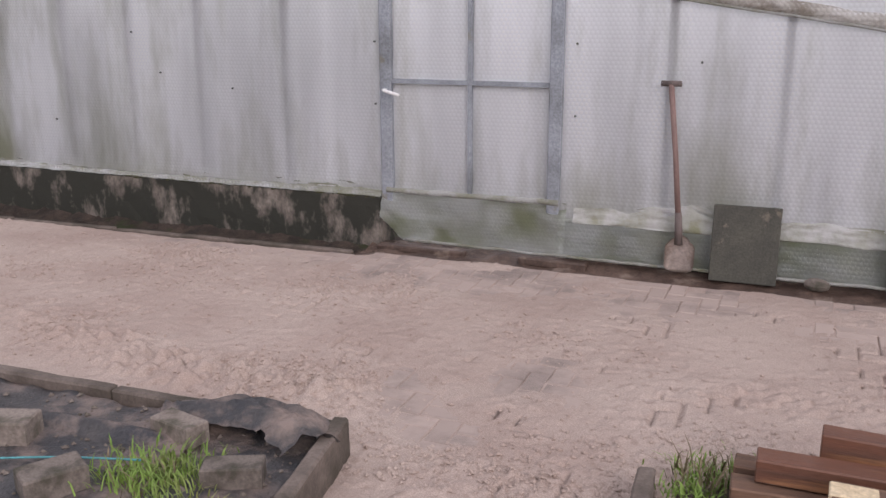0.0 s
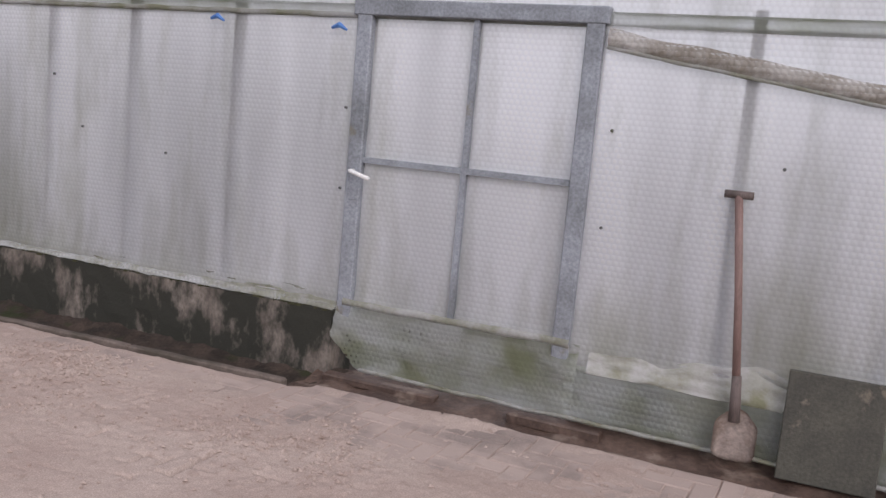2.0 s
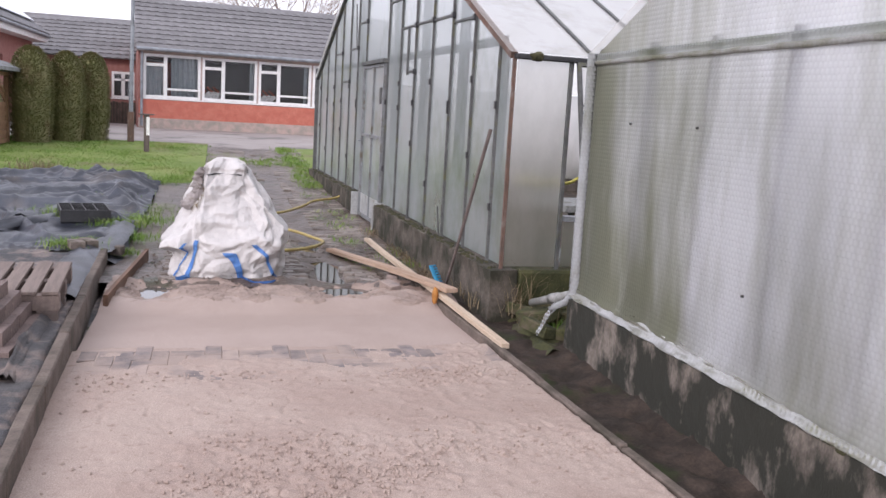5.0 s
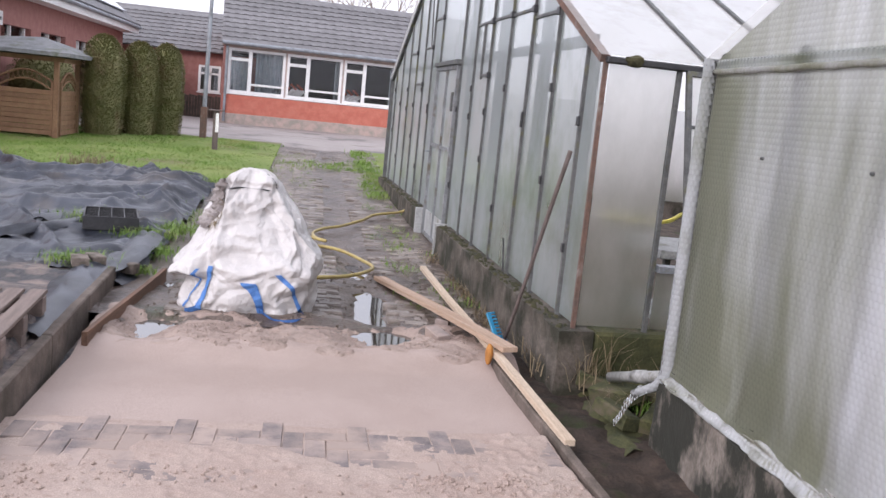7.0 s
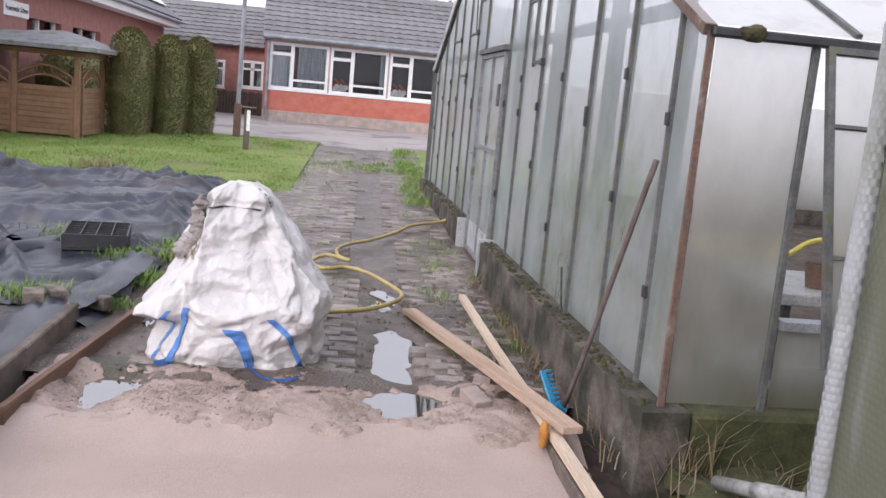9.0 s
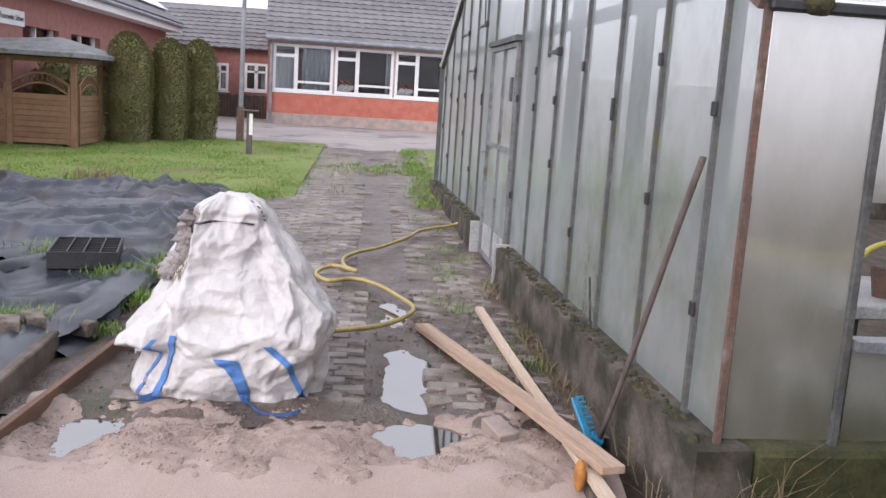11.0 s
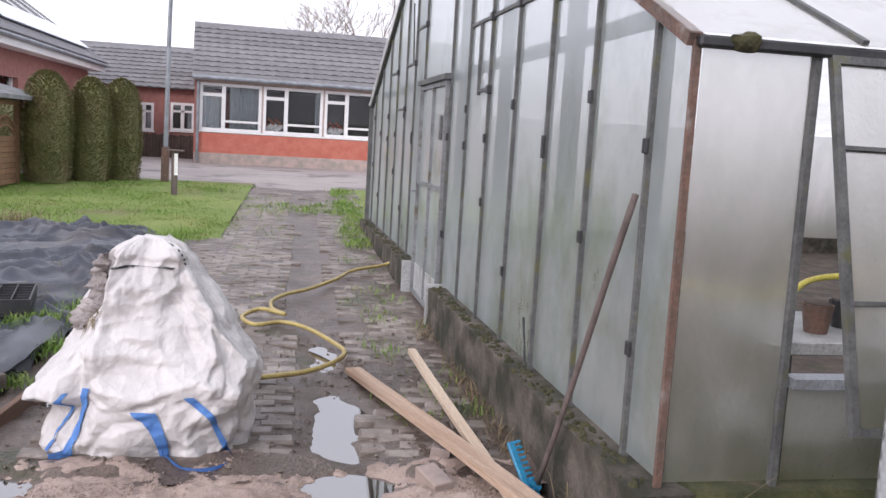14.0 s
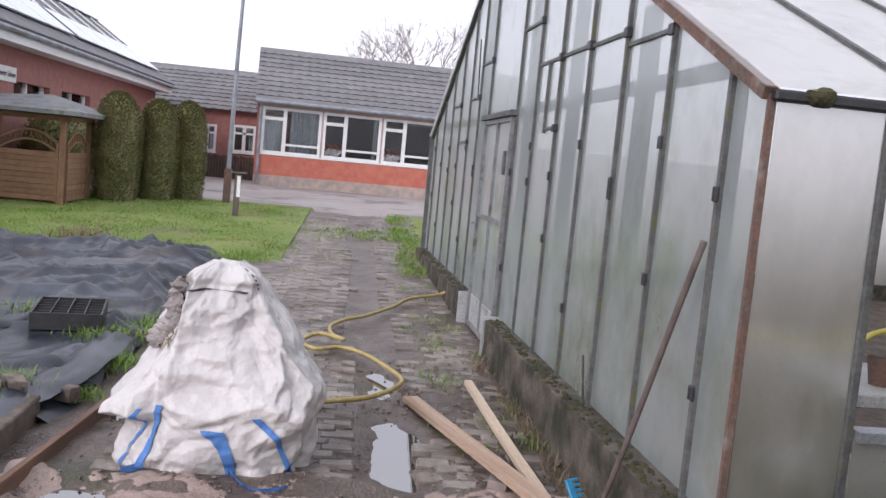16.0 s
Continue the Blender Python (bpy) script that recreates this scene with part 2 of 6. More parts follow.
ROLLED = film("rolled_bubble_wrap", (0.5, 0.515, 0.525), (0.3, 0.31, 0.24), 0.15, 0.2, "bubbles", 0.6, (3, 3, 2), 1.1, light=0.3, clo=0.48, chi=0.75, sheen=1.0)
BANDM = film("dirty_wrap_band", (0.58, 0.555, 0.52), (0.27, 0.235, 0.19), 0.05, 0.3, "bubbles", 0.7, (4, 4, 4), 1.2, light=0.3, clo=0.4, chi=0.66, sheen=0.6)
PANEL = mat("pale_panel", (0.42, 0.43, 0.43), (0.33, 0.335, 0.33), 5, 0.6, 0.2, 60, c=(0.2, 0.2, 0.16), cscale=4)
BLACKP = mat("black_plastic", (0.025, 0.025, 0.028), (0.04, 0.04, 0.042), 8, 0.45, 0.2, 60)
SOLAR = mat("solar_glass", (0.5, 0.55, 0.6), (0.56, 0.6, 0.66), 1, 0.12, 0.0, metal=0.7)
FELT = mat("grey_roof_felt", (0.19, 0.195, 0.2), (0.26, 0.265, 0.27), 4, 0.9, 0.4, 80, c=(0.13, 0.14, 0.1), cscale=3)
CURTAIN = mat("pale_curtain", (0.42, 0.46, 0.48), (0.34, 0.39, 0.42), 4, 0.9, 0.1, 60)
# backing seen through the windows; the dimness indoors is put into its colour
ROOMDIM = mat("dim_room_backing", (0.1, 0.1, 0.1), (0.13, 0.13, 0.13), 2, 0.9, 0.0)
FENCEDARK = mat("dark_fence_board", (0.06, 0.045, 0.036), (0.1, 0.075, 0.06), 5, 0.8, 0.3, 60, vary=0.15)
TWIG = mat("bare_twigs", (0.3, 0.23, 0.19), (0.24, 0.185, 0.155), 3, 0.9, 0.0)
PANEGLASS = bpy.data.materials.new("window_glass")
PANEGLASS.use_nodes = True
_n, _l = PANEGLASS.node_tree.nodes, PANEGLASS.node_tree.links
_n.remove(_n["Principled BSDF"])
_f, _t, _g, _x = _n.new("ShaderNodeFresnel"), _n.new("ShaderNodeBsdfTransparent"), _n.new("ShaderNodeBsdfGlossy"), _n.new("ShaderNodeMixShader")
_g.inputs["Roughness"].default_value = 0.02
for _a, _b in ((_f.outputs[0], _x.inputs[0]), (_t.outputs[0], _x.inputs[1]), (_g.outputs[0], _x.inputs[2]), (_x.outputs[0], _n["Material Output"].inputs[0])):
    _l.new(_a, _b)
KERB = mat("kerb_concrete", (0.18, 0.142, 0.12), (0.105, 0.083, 0.068), 5, 0.9, 0.6, 80, c=(0.06, 0.05, 0.036), cscale=2.4, clo=0.48, chi=0.64, coords="World")
ROT = mat("rotten_wood_litter", (0.065, 0.04, 0.03), (0.13, 0.085, 0.065), 7, 0.6, 0.9, 50, c=(0.2, 0.15, 0.12), cscale=5, coords="World")
STONE = mat("grey_stone", (0.22, 0.182, 0.155), (0.14, 0.112, 0.094), 8, 0.85, 0.6, 80, c=(0.06, 0.056, 0.036), cscale=9, clo=0.5, chi=0.66, vary=0.25)
MOSSY = mat("mossy_earth", (0.04, 0.045, 0.018), (0.075, 0.075, 0.03), 6, 1.0, 1.0, 50, c=(0.1, 0.08, 0.055), cscale=4)
STACKM = mat("brown_paver", (0.19, 0.14, 0.125), (0.14, 0.1, 0.09), 8, 0.8, 0.4, 90, c=(0.3, 0.23, 0.2), cscale=6, vary=0.18)
WOODGREY = mat("grey_pallet_wood", (0.26, 0.2, 0.175), (0.19, 0.145, 0.125), 4, 0.8, 0.4, 60, stretch=(0.5, 6, 6), vary=0.12)
WOODRED = mat("reddish_timber", (0.16, 0.065, 0.038), (0.1, 0.048, 0.032), 3, 0.5, 0.4, 60, stretch=(0.4, 6, 6), c=(0.32, 0.15, 0.07), cscale=2.4)
PALEWOOD = mat("pale_wood", (0.68, 0.55, 0.37), (0.6, 0.47, 0.3), 8, 0.8, 0.4, 60)
WOODNEW2 = mat("pale_batten", (0.64, 0.52, 0.4), (0.54, 0.42, 0.31), 3, 0.75, 0.3, 60, stretch=(0.3, 6, 6))
WOODSH = mat("spade_handle_wood", (0.24, 0.15, 0.13), (0.18, 0.115, 0.1), 5, 0.65, 0.3, 60, stretch=(5, 5, 0.5))
RUSTSH = mat("sandy_steel", (0.56, 0.47, 0.42), (0.36, 0.28, 0.235), 9, 0.7, 0.3, 70)
BOARDM = mat("dark_weathered_panel", (0.085, 0.082, 0.065), (0.06, 0.058, 0.048), 5, 0.8, 0.4, 70, c=(0.15, 0.13, 0.1), cscale=6, clo=0.6)
PIPEM = mat("grey_pvc", (0.33, 0.33, 0.32), (0.25, 0.25, 0.24), 9, 0.5, 0.1, 60, c=(0.15, 0.14, 0.1), cscale=9)
ORANGE = mat("orange_rag", (0.5, 0.22, 0.05), (0.38, 0.16, 0.04), 12, 0.8, 0.5, 90)
CYAN = mat("blue_plastic", (0.02, 0.22, 0.4), (0.03, 0.28, 0.48), 6, 0.4, 0.0)
TEAL = mat("teal_string", (0.1, 0.35, 0.38), (0.08, 0.28, 0.3), 8, 0.7, 0.0)
BAGDIRTY = mat("grubby_bag", (0.4, 0.36, 0.345), (0.27, 0.24, 0.235), 7, 0.8, 0.6, 120)
BEDFAB = mat("muddy_fabric", (0.04, 0.04, 0.045), (0.075, 0.068, 0.066), 3, 0.6, 0.9, 60, c=(0.23, 0.175, 0.15), cscale=5, clo=0.47, chi=0.64, dist=0.02)
WATER = mat("puddle_water", (0.06, 0.052, 0.045), (0.08, 0.068, 0.06), 2, 0.02, 0.0, spec=1.0)
WATER.node_tree.nodes["Principled BSDF"].inputs["IOR"].default_value = 2.3
DOORGREY = mat("door_frame_grey", (0.24, 0.25, 0.26), (0.17, 0.178, 0.183), 6, 0.6, 0.2, 60, c=(0.12, 0.105, 0.08), cscale=5)
HOSEY = mat("bright_yellow_hose", (0.7, 0.62, 0.12), (0.6, 0.52, 0.1), 8, 0.4, 0.0)
BRICKRED = mat("red_brick", (0.31, 0.135, 0.115), (0.37, 0.175, 0.15), 5, 0.85, 0.4, 50)
PLASTERRED = mat("red_band", (0.5, 0.145, 0.1), (0.56, 0.19, 0.135), 3, 0.8, 0.2, 60)
ROOFTILE = mat("dark_roof_tile", (0.165, 0.16, 0.165), (0.21, 0.205, 0.21), 3, 0.7, 0.3, 50, vary=0.12)
WHITE = mat("white_paint", (0.84, 0.84, 0.83), (0.78, 0.78, 0.77), 3, 0.5, 0.1, 60)
PLINTH = mat("plinth", (0.5, 0.38, 0.34), (0.34, 0.31, 0.27), 4, 0.9, 0.3, 50)
BAGM = mat("woven_bag", (0.64, 0.615, 0.605), (0.56, 0.535, 0.525), 3, 0.45, 0.2, 420, c=(0.42, 0.37, 0.34), cscale=2.2, clo=0.62, chi=0.76, dist=0.006)
# small crumples of stiff cloth: cells of two sizes that tilt against each other
_n, _l = BAGM.node_tree.nodes, BAGM.node_tree.links
_geo, _add = _n.new("ShaderNodeNewGeometry"), None
for _scale, _high in ((6, 1.0), (13, 0.45), (27, 0.14)):
    _wob, _mixv, _cell, _mul = _n.new("ShaderNodeTexNoise"), _n.new("ShaderNodeMix"), _n.new("ShaderNodeTexVoronoi"), _n.new("ShaderNodeMath")
    _wob.inputs["Scale"].default_value = _scale * 0.5
    _l.new(_geo.outputs["Position"], _wob.inputs[0])
    _mixv.data_type = "VECTOR"
    _mixv.inputs[0].default_value = 0.1
    _l.new(_geo.outputs["Position"], _mixv.inputs[4])
    _l.new(_wob.outputs["Color"], _mixv.inputs[5])
    _cell.inputs["Scale"].default_value = _scale
    _l.new(_mixv.outputs[1], _cell.inputs["Vector"])
    _mul.operation = "MULTIPLY_ADD"
    _mul.inputs[1].default_value = _high
    _l.new(_cell.outputs["Distance"], _mul.inputs[0])
    if _add is not None:
        _l.new(_add, _mul.inputs[2])
    _add = _mul.outputs[0]
_bump = _n.new("ShaderNodeBump")
_bump.inputs["Strength"].default_value, _bump.inputs["Distance"].default_value = 0.7, 0.035
_l.new(_add, _bump.inputs["Height"])
_l.new(_bump.outputs[0], _n["Principled BSDF"].inputs["Normal"])
BLUE = mat("blue_webbing", (0.07, 0.19, 0.5), (0.1, 0.25, 0.58), 20, 0.7, 0.4, 200)
FABRIC = mat("weed_fabric", (0.024, 0.027, 0.036), (0.06, 0.067, 0.086), 2, 0.34, 0.2, 160, c=(0.14, 0.122, 0.11), cscale=1.4, clo=0.56, chi=0.78, spec=0.45)
WOODNEW = mat("sawn_timber", (0.52, 0.38, 0.285), (0.42, 0.285, 0.2), 3, 0.75, 0.3, 60, stretch=(0.3, 6, 6), c=(0.3, 0.19, 0.12), cscale=1)
WOODOLD = mat("weathered_timber", (0.13, 0.075, 0.05), (0.2, 0.11, 0.07), 4, 0.75, 0.5, 60, stretch=(0.4, 6, 6))
WOODPOLE = mat("grey_wood", (0.15, 0.115, 0.105), (0.1, 0.08, 0.072), 6, 0.8, 0.4, 60, stretch=(4, 4, 0.4))
FENCEW = mat("brown_fence_wood", (0.25, 0.135, 0.075), (0.31, 0.18, 0.1), 5, 0.75, 0.3, 60, vary=0.12)
HOSEM = mat("yellow_hose", (0.46, 0.36, 0.13), (0.36, 0.27, 0.1), 10, 0.45, 0.1, 60)
LEAFDARK = mat("thuja_leaf", (0.2, 0.2, 0.08), (0.28, 0.26, 0.125), 2.5, 0.8, 0.3, 40, c=(0.23, 0.17, 0.09), cscale=1.7)
GRASSB = mat("grass_blade", (0.13, 0.24, 0.035), (0.2, 0.3, 0.06), 3, 0.7, 0.0, 30, c=(0.28, 0.27, 0.11), cscale=1.4, clo=0.52, chi=0.7)
DRYB = mat("dry_stalk", (0.25, 0.19, 0.115), (0.16, 0.125, 0.07), 3, 0.8, 0.0, 30)


# ---- small builders ----
def part(name, bm, material, parent=None, label="", smooth=False):
    me = bpy.data.meshes.new(name)
    bm.normal_update()
    bm.to_mesh(me)
    bm.free()
    for mm in (material if isinstance(material, (list, tuple)) else [material]):
        me.materials.append(mm)
    if smooth:
        me.polygons.foreach_set("use_smooth", [True] * len(me.polygons))
    ob = new(name, me)
    if parent is not None:
        ob.parent = parent
    if label:
        ob["label"] = label
    return ob


def empty(name, x=0, y=0, z=0, rz=0):
    e = new(name)
    e.matrix_basis = pose(x, y, z, 0, 0, rz)
    return e


def box(bm, x0, x1, y0, y1, z0, z1, bevel=0.0, m=None):
    r = bmesh.ops.create_cube(bm, size=1, matrix=Matrix.LocRotScale(((x0 + x1) / 2, (y0 + y1) / 2, (z0 + z1) / 2), None, (abs(x1 - x0), abs(y1 - y0), abs(z1 - z0))))
    vs = r["verts"]
    if bevel:
        es = list({e for v in vs for e in v.link_edges})
        g = bmesh.ops.bevel(bm, geom=es, offset=bevel, segments=1, affect="EDGES")
        vs = list({v for f in g["faces"] for v in f.verts} | {v for v in vs if v.is_valid})
    if m is not None:
        bmesh.ops.transform(bm, matrix=m, verts=vs)
    return vs


def bx(x0, x1, y0, y1, z0, z1, bevel=0.0, m=None):
    bm = bmesh.new()
    box(bm, x0, x1, y0, y1, z0, z1, bevel, m)
    return bm


def glass_sheet(x0, x1, y0, y1, z0, z1):
    """One sheet of glass standing upright between two corners."""
    bm = bmesh.new()
    bm.faces.new([bm.verts.new(p) for p in ((x0, y0, z0), (x1, y1, z0), (x1, y1, z1), (x0, y0, z1))])
    return bm


def bar(a, b, w, d=None, bevel=0.0):
    """A rectangular bar from a to b, w across and d deep."""
    a, b = Vector(a), Vector(b)
    d = d or w
    q = (b - a).to_track_quat("Z", "Y").to_matrix().to_4x4()
    return bx(-w / 2, w / 2, -d / 2, d / 2, 0, (b - a).length, bevel, Matrix.Translation(a) @ q)


def tube(pts, r, sides=8, close=True):
    """A round tube along points; r a number or one per point."""
    bm = bmesh.new()
    pts = [Vector(p) for p in pts]
    rings = []
    for i, p in enumerate(pts):
        t = (pts[min(i + 1, len(pts) - 1)] - pts[max(i - 1, 0)]).normalized()
        q = t.to_track_quat("Z", "Y")
        rr = r[i] if isinstance(r, (list, tuple)) else r
        rings.append([bm.verts.new(p + q @ Vector((rr * math.cos(k * 2 * math.pi / sides), rr * math.sin(k * 2 * math.pi / sides), 0))) for k in range(sides)])
    for u, v in zip(rings, rings[1:]):
        for k in range(sides):
            bm.faces.new((u[k], u[(k + 1) % sides], v[(k + 1) % sides], v[k]))
    if close:
        bm.faces.new(rings[0][::-1])
        bm.faces.new(rings[-1])
    return bm


def spline(pts, n=8):
    pts = [Vector(p) for p in pts]
    out = []
    for i in range(len(pts) - 1):
        p0, p1, p2, p3 = pts[max(i - 1, 0)], pts[i], pts[i + 1], pts[min(i + 2, len(pts) - 1)]
        for k in range(n):
            t = k / n
            out.append(0.5 * ((2 * p1) + (p2 - p0) * t + (2 * p0 - 5 * p1 + 4 * p2 - p3) * t * t + (3 * p1 - p0 - 3 * p2 + p3) * t ** 3))
    return out + [pts[-1]]


def sheet(name, xs, ys, zf, material, smooth=True, parent=None):
    """A height field over a grid, in one mesh."""
    X, Y = len(xs), len(ys)
    v = [(x, y, zf(x, y)) for x in xs for y in ys]
    f = [(i * Y + j, (i + 1) * Y + j, (i + 1) * Y + j + 1, i * Y + j + 1) for i in range(X - 1) for j in range(Y - 1)]
    me = bpy.data.meshes.new(name)
    me.from_pydata(v, [], f)
    me.materials.append(material)
    if smooth:
        me.polygons.foreach_set("use_smooth", [True] * len(me.polygons))
    ob = new(name, me)
    if parent is not None:
        ob.parent = parent
    return ob


def ns(x, y, z=0.0, s=1.0):
    return noise.noise(Vector((x * s, y * s, z)))


def fb(x, y, z=0.0, s=1.0, o=4):
    return noise.fractal(Vector((x * s, y * s, z)), 0.9, 2.1, o)


def lerp(v, a, b, p=0.0, q=1.0):
    return p + (q - p) * min(1, max(0, (v - a) / (b - a)))


def rise(x):
    """The height of the ground: level by the glasshouses, slightly higher towards the school."""
    return lerp(-x, 10.5, 22, 0, 0.38)


# ---- ground ----
xs = [-400, -200, -120, -80, -60, -45] + [-36 + i * 0.5 for i in range(81)] + [6, 8, 12, 20, 40, 80, 200, 400]
ys = [-400, -200, -100, -60, -35, -20] + [-14 + i * 0.5 for i in range(57)] + [16, 20, 30, 50, 80, 200, 400]
xs = sorted(set(xs))
tagged(sheet("ground", xs, ys, lambda x, y: rise(x) - 0.12 + 0.015 * ns(x, y, 3, 0.9), EARTH), "damp brown earth reaching to the horizon", "ground", kind="structure")


def arange(a, b, s):
    return [a + (b - a) * i / max(1, round((b - a) / s)) for i in range(max(1, round((b - a) / s)) + 1)]


# corridor: the sand on the new pavers
def joint(x, y):
    """1 on the joints of the herringbone pavers, 0 on their faces."""
    p, q = (x + 6.05) / 0.1, (y - 3.854) / 0.1
    i, j = math.floor(p), math.floor(q)
    fu, fv, r = p - i, q - j, (i - j) % 4
    near = []
    if r != 0:
        near.append(1 - fu)
    if (i - 1 - j) % 4 != 0:
        near.append(fu)
    if r != 3:
        near.append(1 - fv)
    if (i - j + 1) % 4 != 3:
        near.append(fv)
    return lerp(min(near), 0.05, 0.1, 1, 0)


def sand_z(x, y):
    edge = min(lerp(y, 3.72, 3.9, -0.03, 0), 0)
    trod = 0.55 + 0.9 * ns(x, y, 9, 1.1)
    lump = 0.006 * fb(x, y, 1, 3, 3) + (0.003 + 0.009 * max(0, trod)) * max(-0.25, fb(x, y, 5, 15, 4)) + 0.035 * max(0, trod - 0.1) * max(0, fb(x, y, 12, 22, 3) - 0.27)
    heap_y = 4.62 + 0.18 * math.sin(x * 1.7)
    ridge = 0.065 * math.exp(-((y - heap_y) / 0.2) ** 2) * (0.2 + 1.3 * abs(fb(x, y, 2, 8, 3))) * lerp(x, -3, -1.5, 0, 1) * lerp(x, -0.2, 0.2, 1, 0.2)
    ridge += 0.04 * math.exp(-(((y - 5.1) / 0.18) ** 2 + ((x - 1.5) / 0.4) ** 2)) * abs(fb(x, y, 2, 9, 3))
    bare = lerp(-x, 5.3, 5.85) * lerp(ns(x, y, 4, 2.2), -0.5, 0.05)
    bare = max(bare, lerp(y, 5.8, 6.2) * lerp(x, -2.2, -1.2) * lerp(ns(x, y, 6, 1.8), -0.45, 0.1))
    bare = max(bare, lerp(math.exp(-(((x - 0.3) / 0.55) ** 2 + ((y - 4.75) / 0.6) ** 2)), 0.25, 0.6) * lerp(ns(x, y, 2, 2.5), -0.4, 0.1))
    bare = max(bare, lerp(y, 6.16 + 0.1 * ns(x, 0, 8, 1.3), 6.4) * lerp(x, -4.0, -2.9) * lerp(ns(x, y, 6, 1.8), -0.5, 0.0))
    thin = -0.006 + 0.0055 * ns(x, y, 3, 9) + 0.0025 * ns(x, y, 5, 30)
    flat = 0.008 + lump + ridge
    # thin cracks over some joints, and small gouges left by boots and rakes
    open_joint = lerp(ns(x, y, 17, 2.3) + 0.6 * ns(x, y, 18, 8), 0.3, 0.42) * lerp(x, -3.0, -1.2)
    if open_joint > 0:
        flat -= 0.022 * joint(x, y) * open_joint
    gouge = lerp(abs(ns(x * 0.7 + 0.25 * ns(x, y, 24, 3), y * 2.1, 23, 4.2)), 0.0, 0.05, 1, 0) * lerp(ns(x, y, 25, 1.7), 0.12, 0.3)
    flat -= 0.014 * gouge * lerp(fb(x, y, 26, 9, 2), -0.1, 0.25)
    return flat * (1 - bare) + thin * bare + edge - 0.15 * lerp(y - edge_line(x), -0.05, 0.0) - 0.08 * lerp(kerb_line(x) - y, 0.0, 0.03)


def edge_line(x):
    return 6.6 + 0.04 * (min(x, -1.3) + 1.3) + 0.12 * lerp(x, -1.25, -1.1)


def kerb_line(x):
    return 4.02 + 0.042 * x if x < 0.05 else -9


sand = sheet("sand_layer", arange(-6.13, 2.9, 0.0105), arange(3.64, 6.73, 0.0105), sand_z, SAND)
tagged(sand, "pinkish damp jointing sand spread over new pavers", "sand", kind="stuff")
WATERZ = -0.052


def mud_z(x, y):
    track = -0.03 * math.exp(-((y - 5.57 - 0.02 * (x + 10)) / 0.2) ** 2) * lerp(-x, 7.6, 8.2)
    pile = 0.045 * math.exp(-((x + 7.7 + 0.16 * ns(y, 3, 0, 1.5)) / 0.26) ** 2) * (0.5 + 0.9 * abs(fb(x, y, 7, 2.2, 3)))
    rough = (0.010 * fb(x, y, 3, 5, 4) + 0.012 * max(0, fb(x, y, 13, 13, 2))) * lerp(-x, 7.15, 7.45)
    bed = lerp(-x, 7.2, 7.45, -0.055, -0.014)
    h = 0.0
    wx, wy = 0.16 * ns(x, y, 21, 3), 0.1 * ns(x, y, 22, 4)
    for cx, cy, rx, ry, d in ((-8.95, 5.68, 0.46, 0.13, 0.062), (-7.95, 5.66, 0.26, 0.24, 0.1), (-7.9, 4.12, 0.32, 0.2, 0.095), (-9.25, 4.05, 0.25, 0.1, 0.05), (-10.4, 5.6, 0.35, 0.12, 0.025)):
        h += d * math.exp(-(((x - cx + wx) / rx) ** 2 + ((y - cy + wy) / ry) ** 2))
    dam = 0.03 * math.exp(-((x + 8.2 + 0.1 * ns(x, y, 41, 5)) / 0.1) ** 2)
    bed += 0.013 * max(-0.3, fb(x, y, 51, 2.6, 4)) * lerp(-x, 7.9, 8.4)
    return rise(x) + bed + track + pile + rough + dam - h * (1 + 0.22 * ns(x, y, 44, 6))


bed = sheet("sand_bed", arange(-7.56, -6.1, 0.04), arange(3.8, 6.5, 0.04), lambda x, y: mud_z(x, y) + 0.004 * ns(x, y, 2, 2), SMOOTH)
tagged(bed, "smooth screeded sand bed ready for pavers", "sand", kind="stuff")
def heap_z(x, y):
    step = -0.02 * max(0, noise.noise(Vector((x * 5, y * 5, 31))) - 0.1) * 3
    return mud_z(x, y) + 0.004 + 0.012 * fb(x, y, 6, 6, 4) + step + 0.014 * max(0, fb(x, y, 16, 16, 3) - 0.15) - 0.05 * lerp(-x, 8.15 + 0.35 * ns(x, y, 1, 3), 8.6) - 0.06 * lerp(x, -7.44 + 0.1 * ns(x, y, 33, 5), -7.26 + 0.1 * ns(x, y, 33, 5))


heap = sheet("sand_heap", arange(-8.8, -7.2, 0.0125), arange(3.8, 6.5, 0.0125), heap_z, WETSAND)
tagged(heap, "lumpy trodden ridge of wet sand", "sand", kind="stuff")
mud = sheet("muddy_track", arange(-22.5, -7.95, 0.035), arange(3.5, 6.6, 0.035), mud_z, MUD)
tagged(mud, "wet brown mud between old paving stones", "mud", kind="stuff")


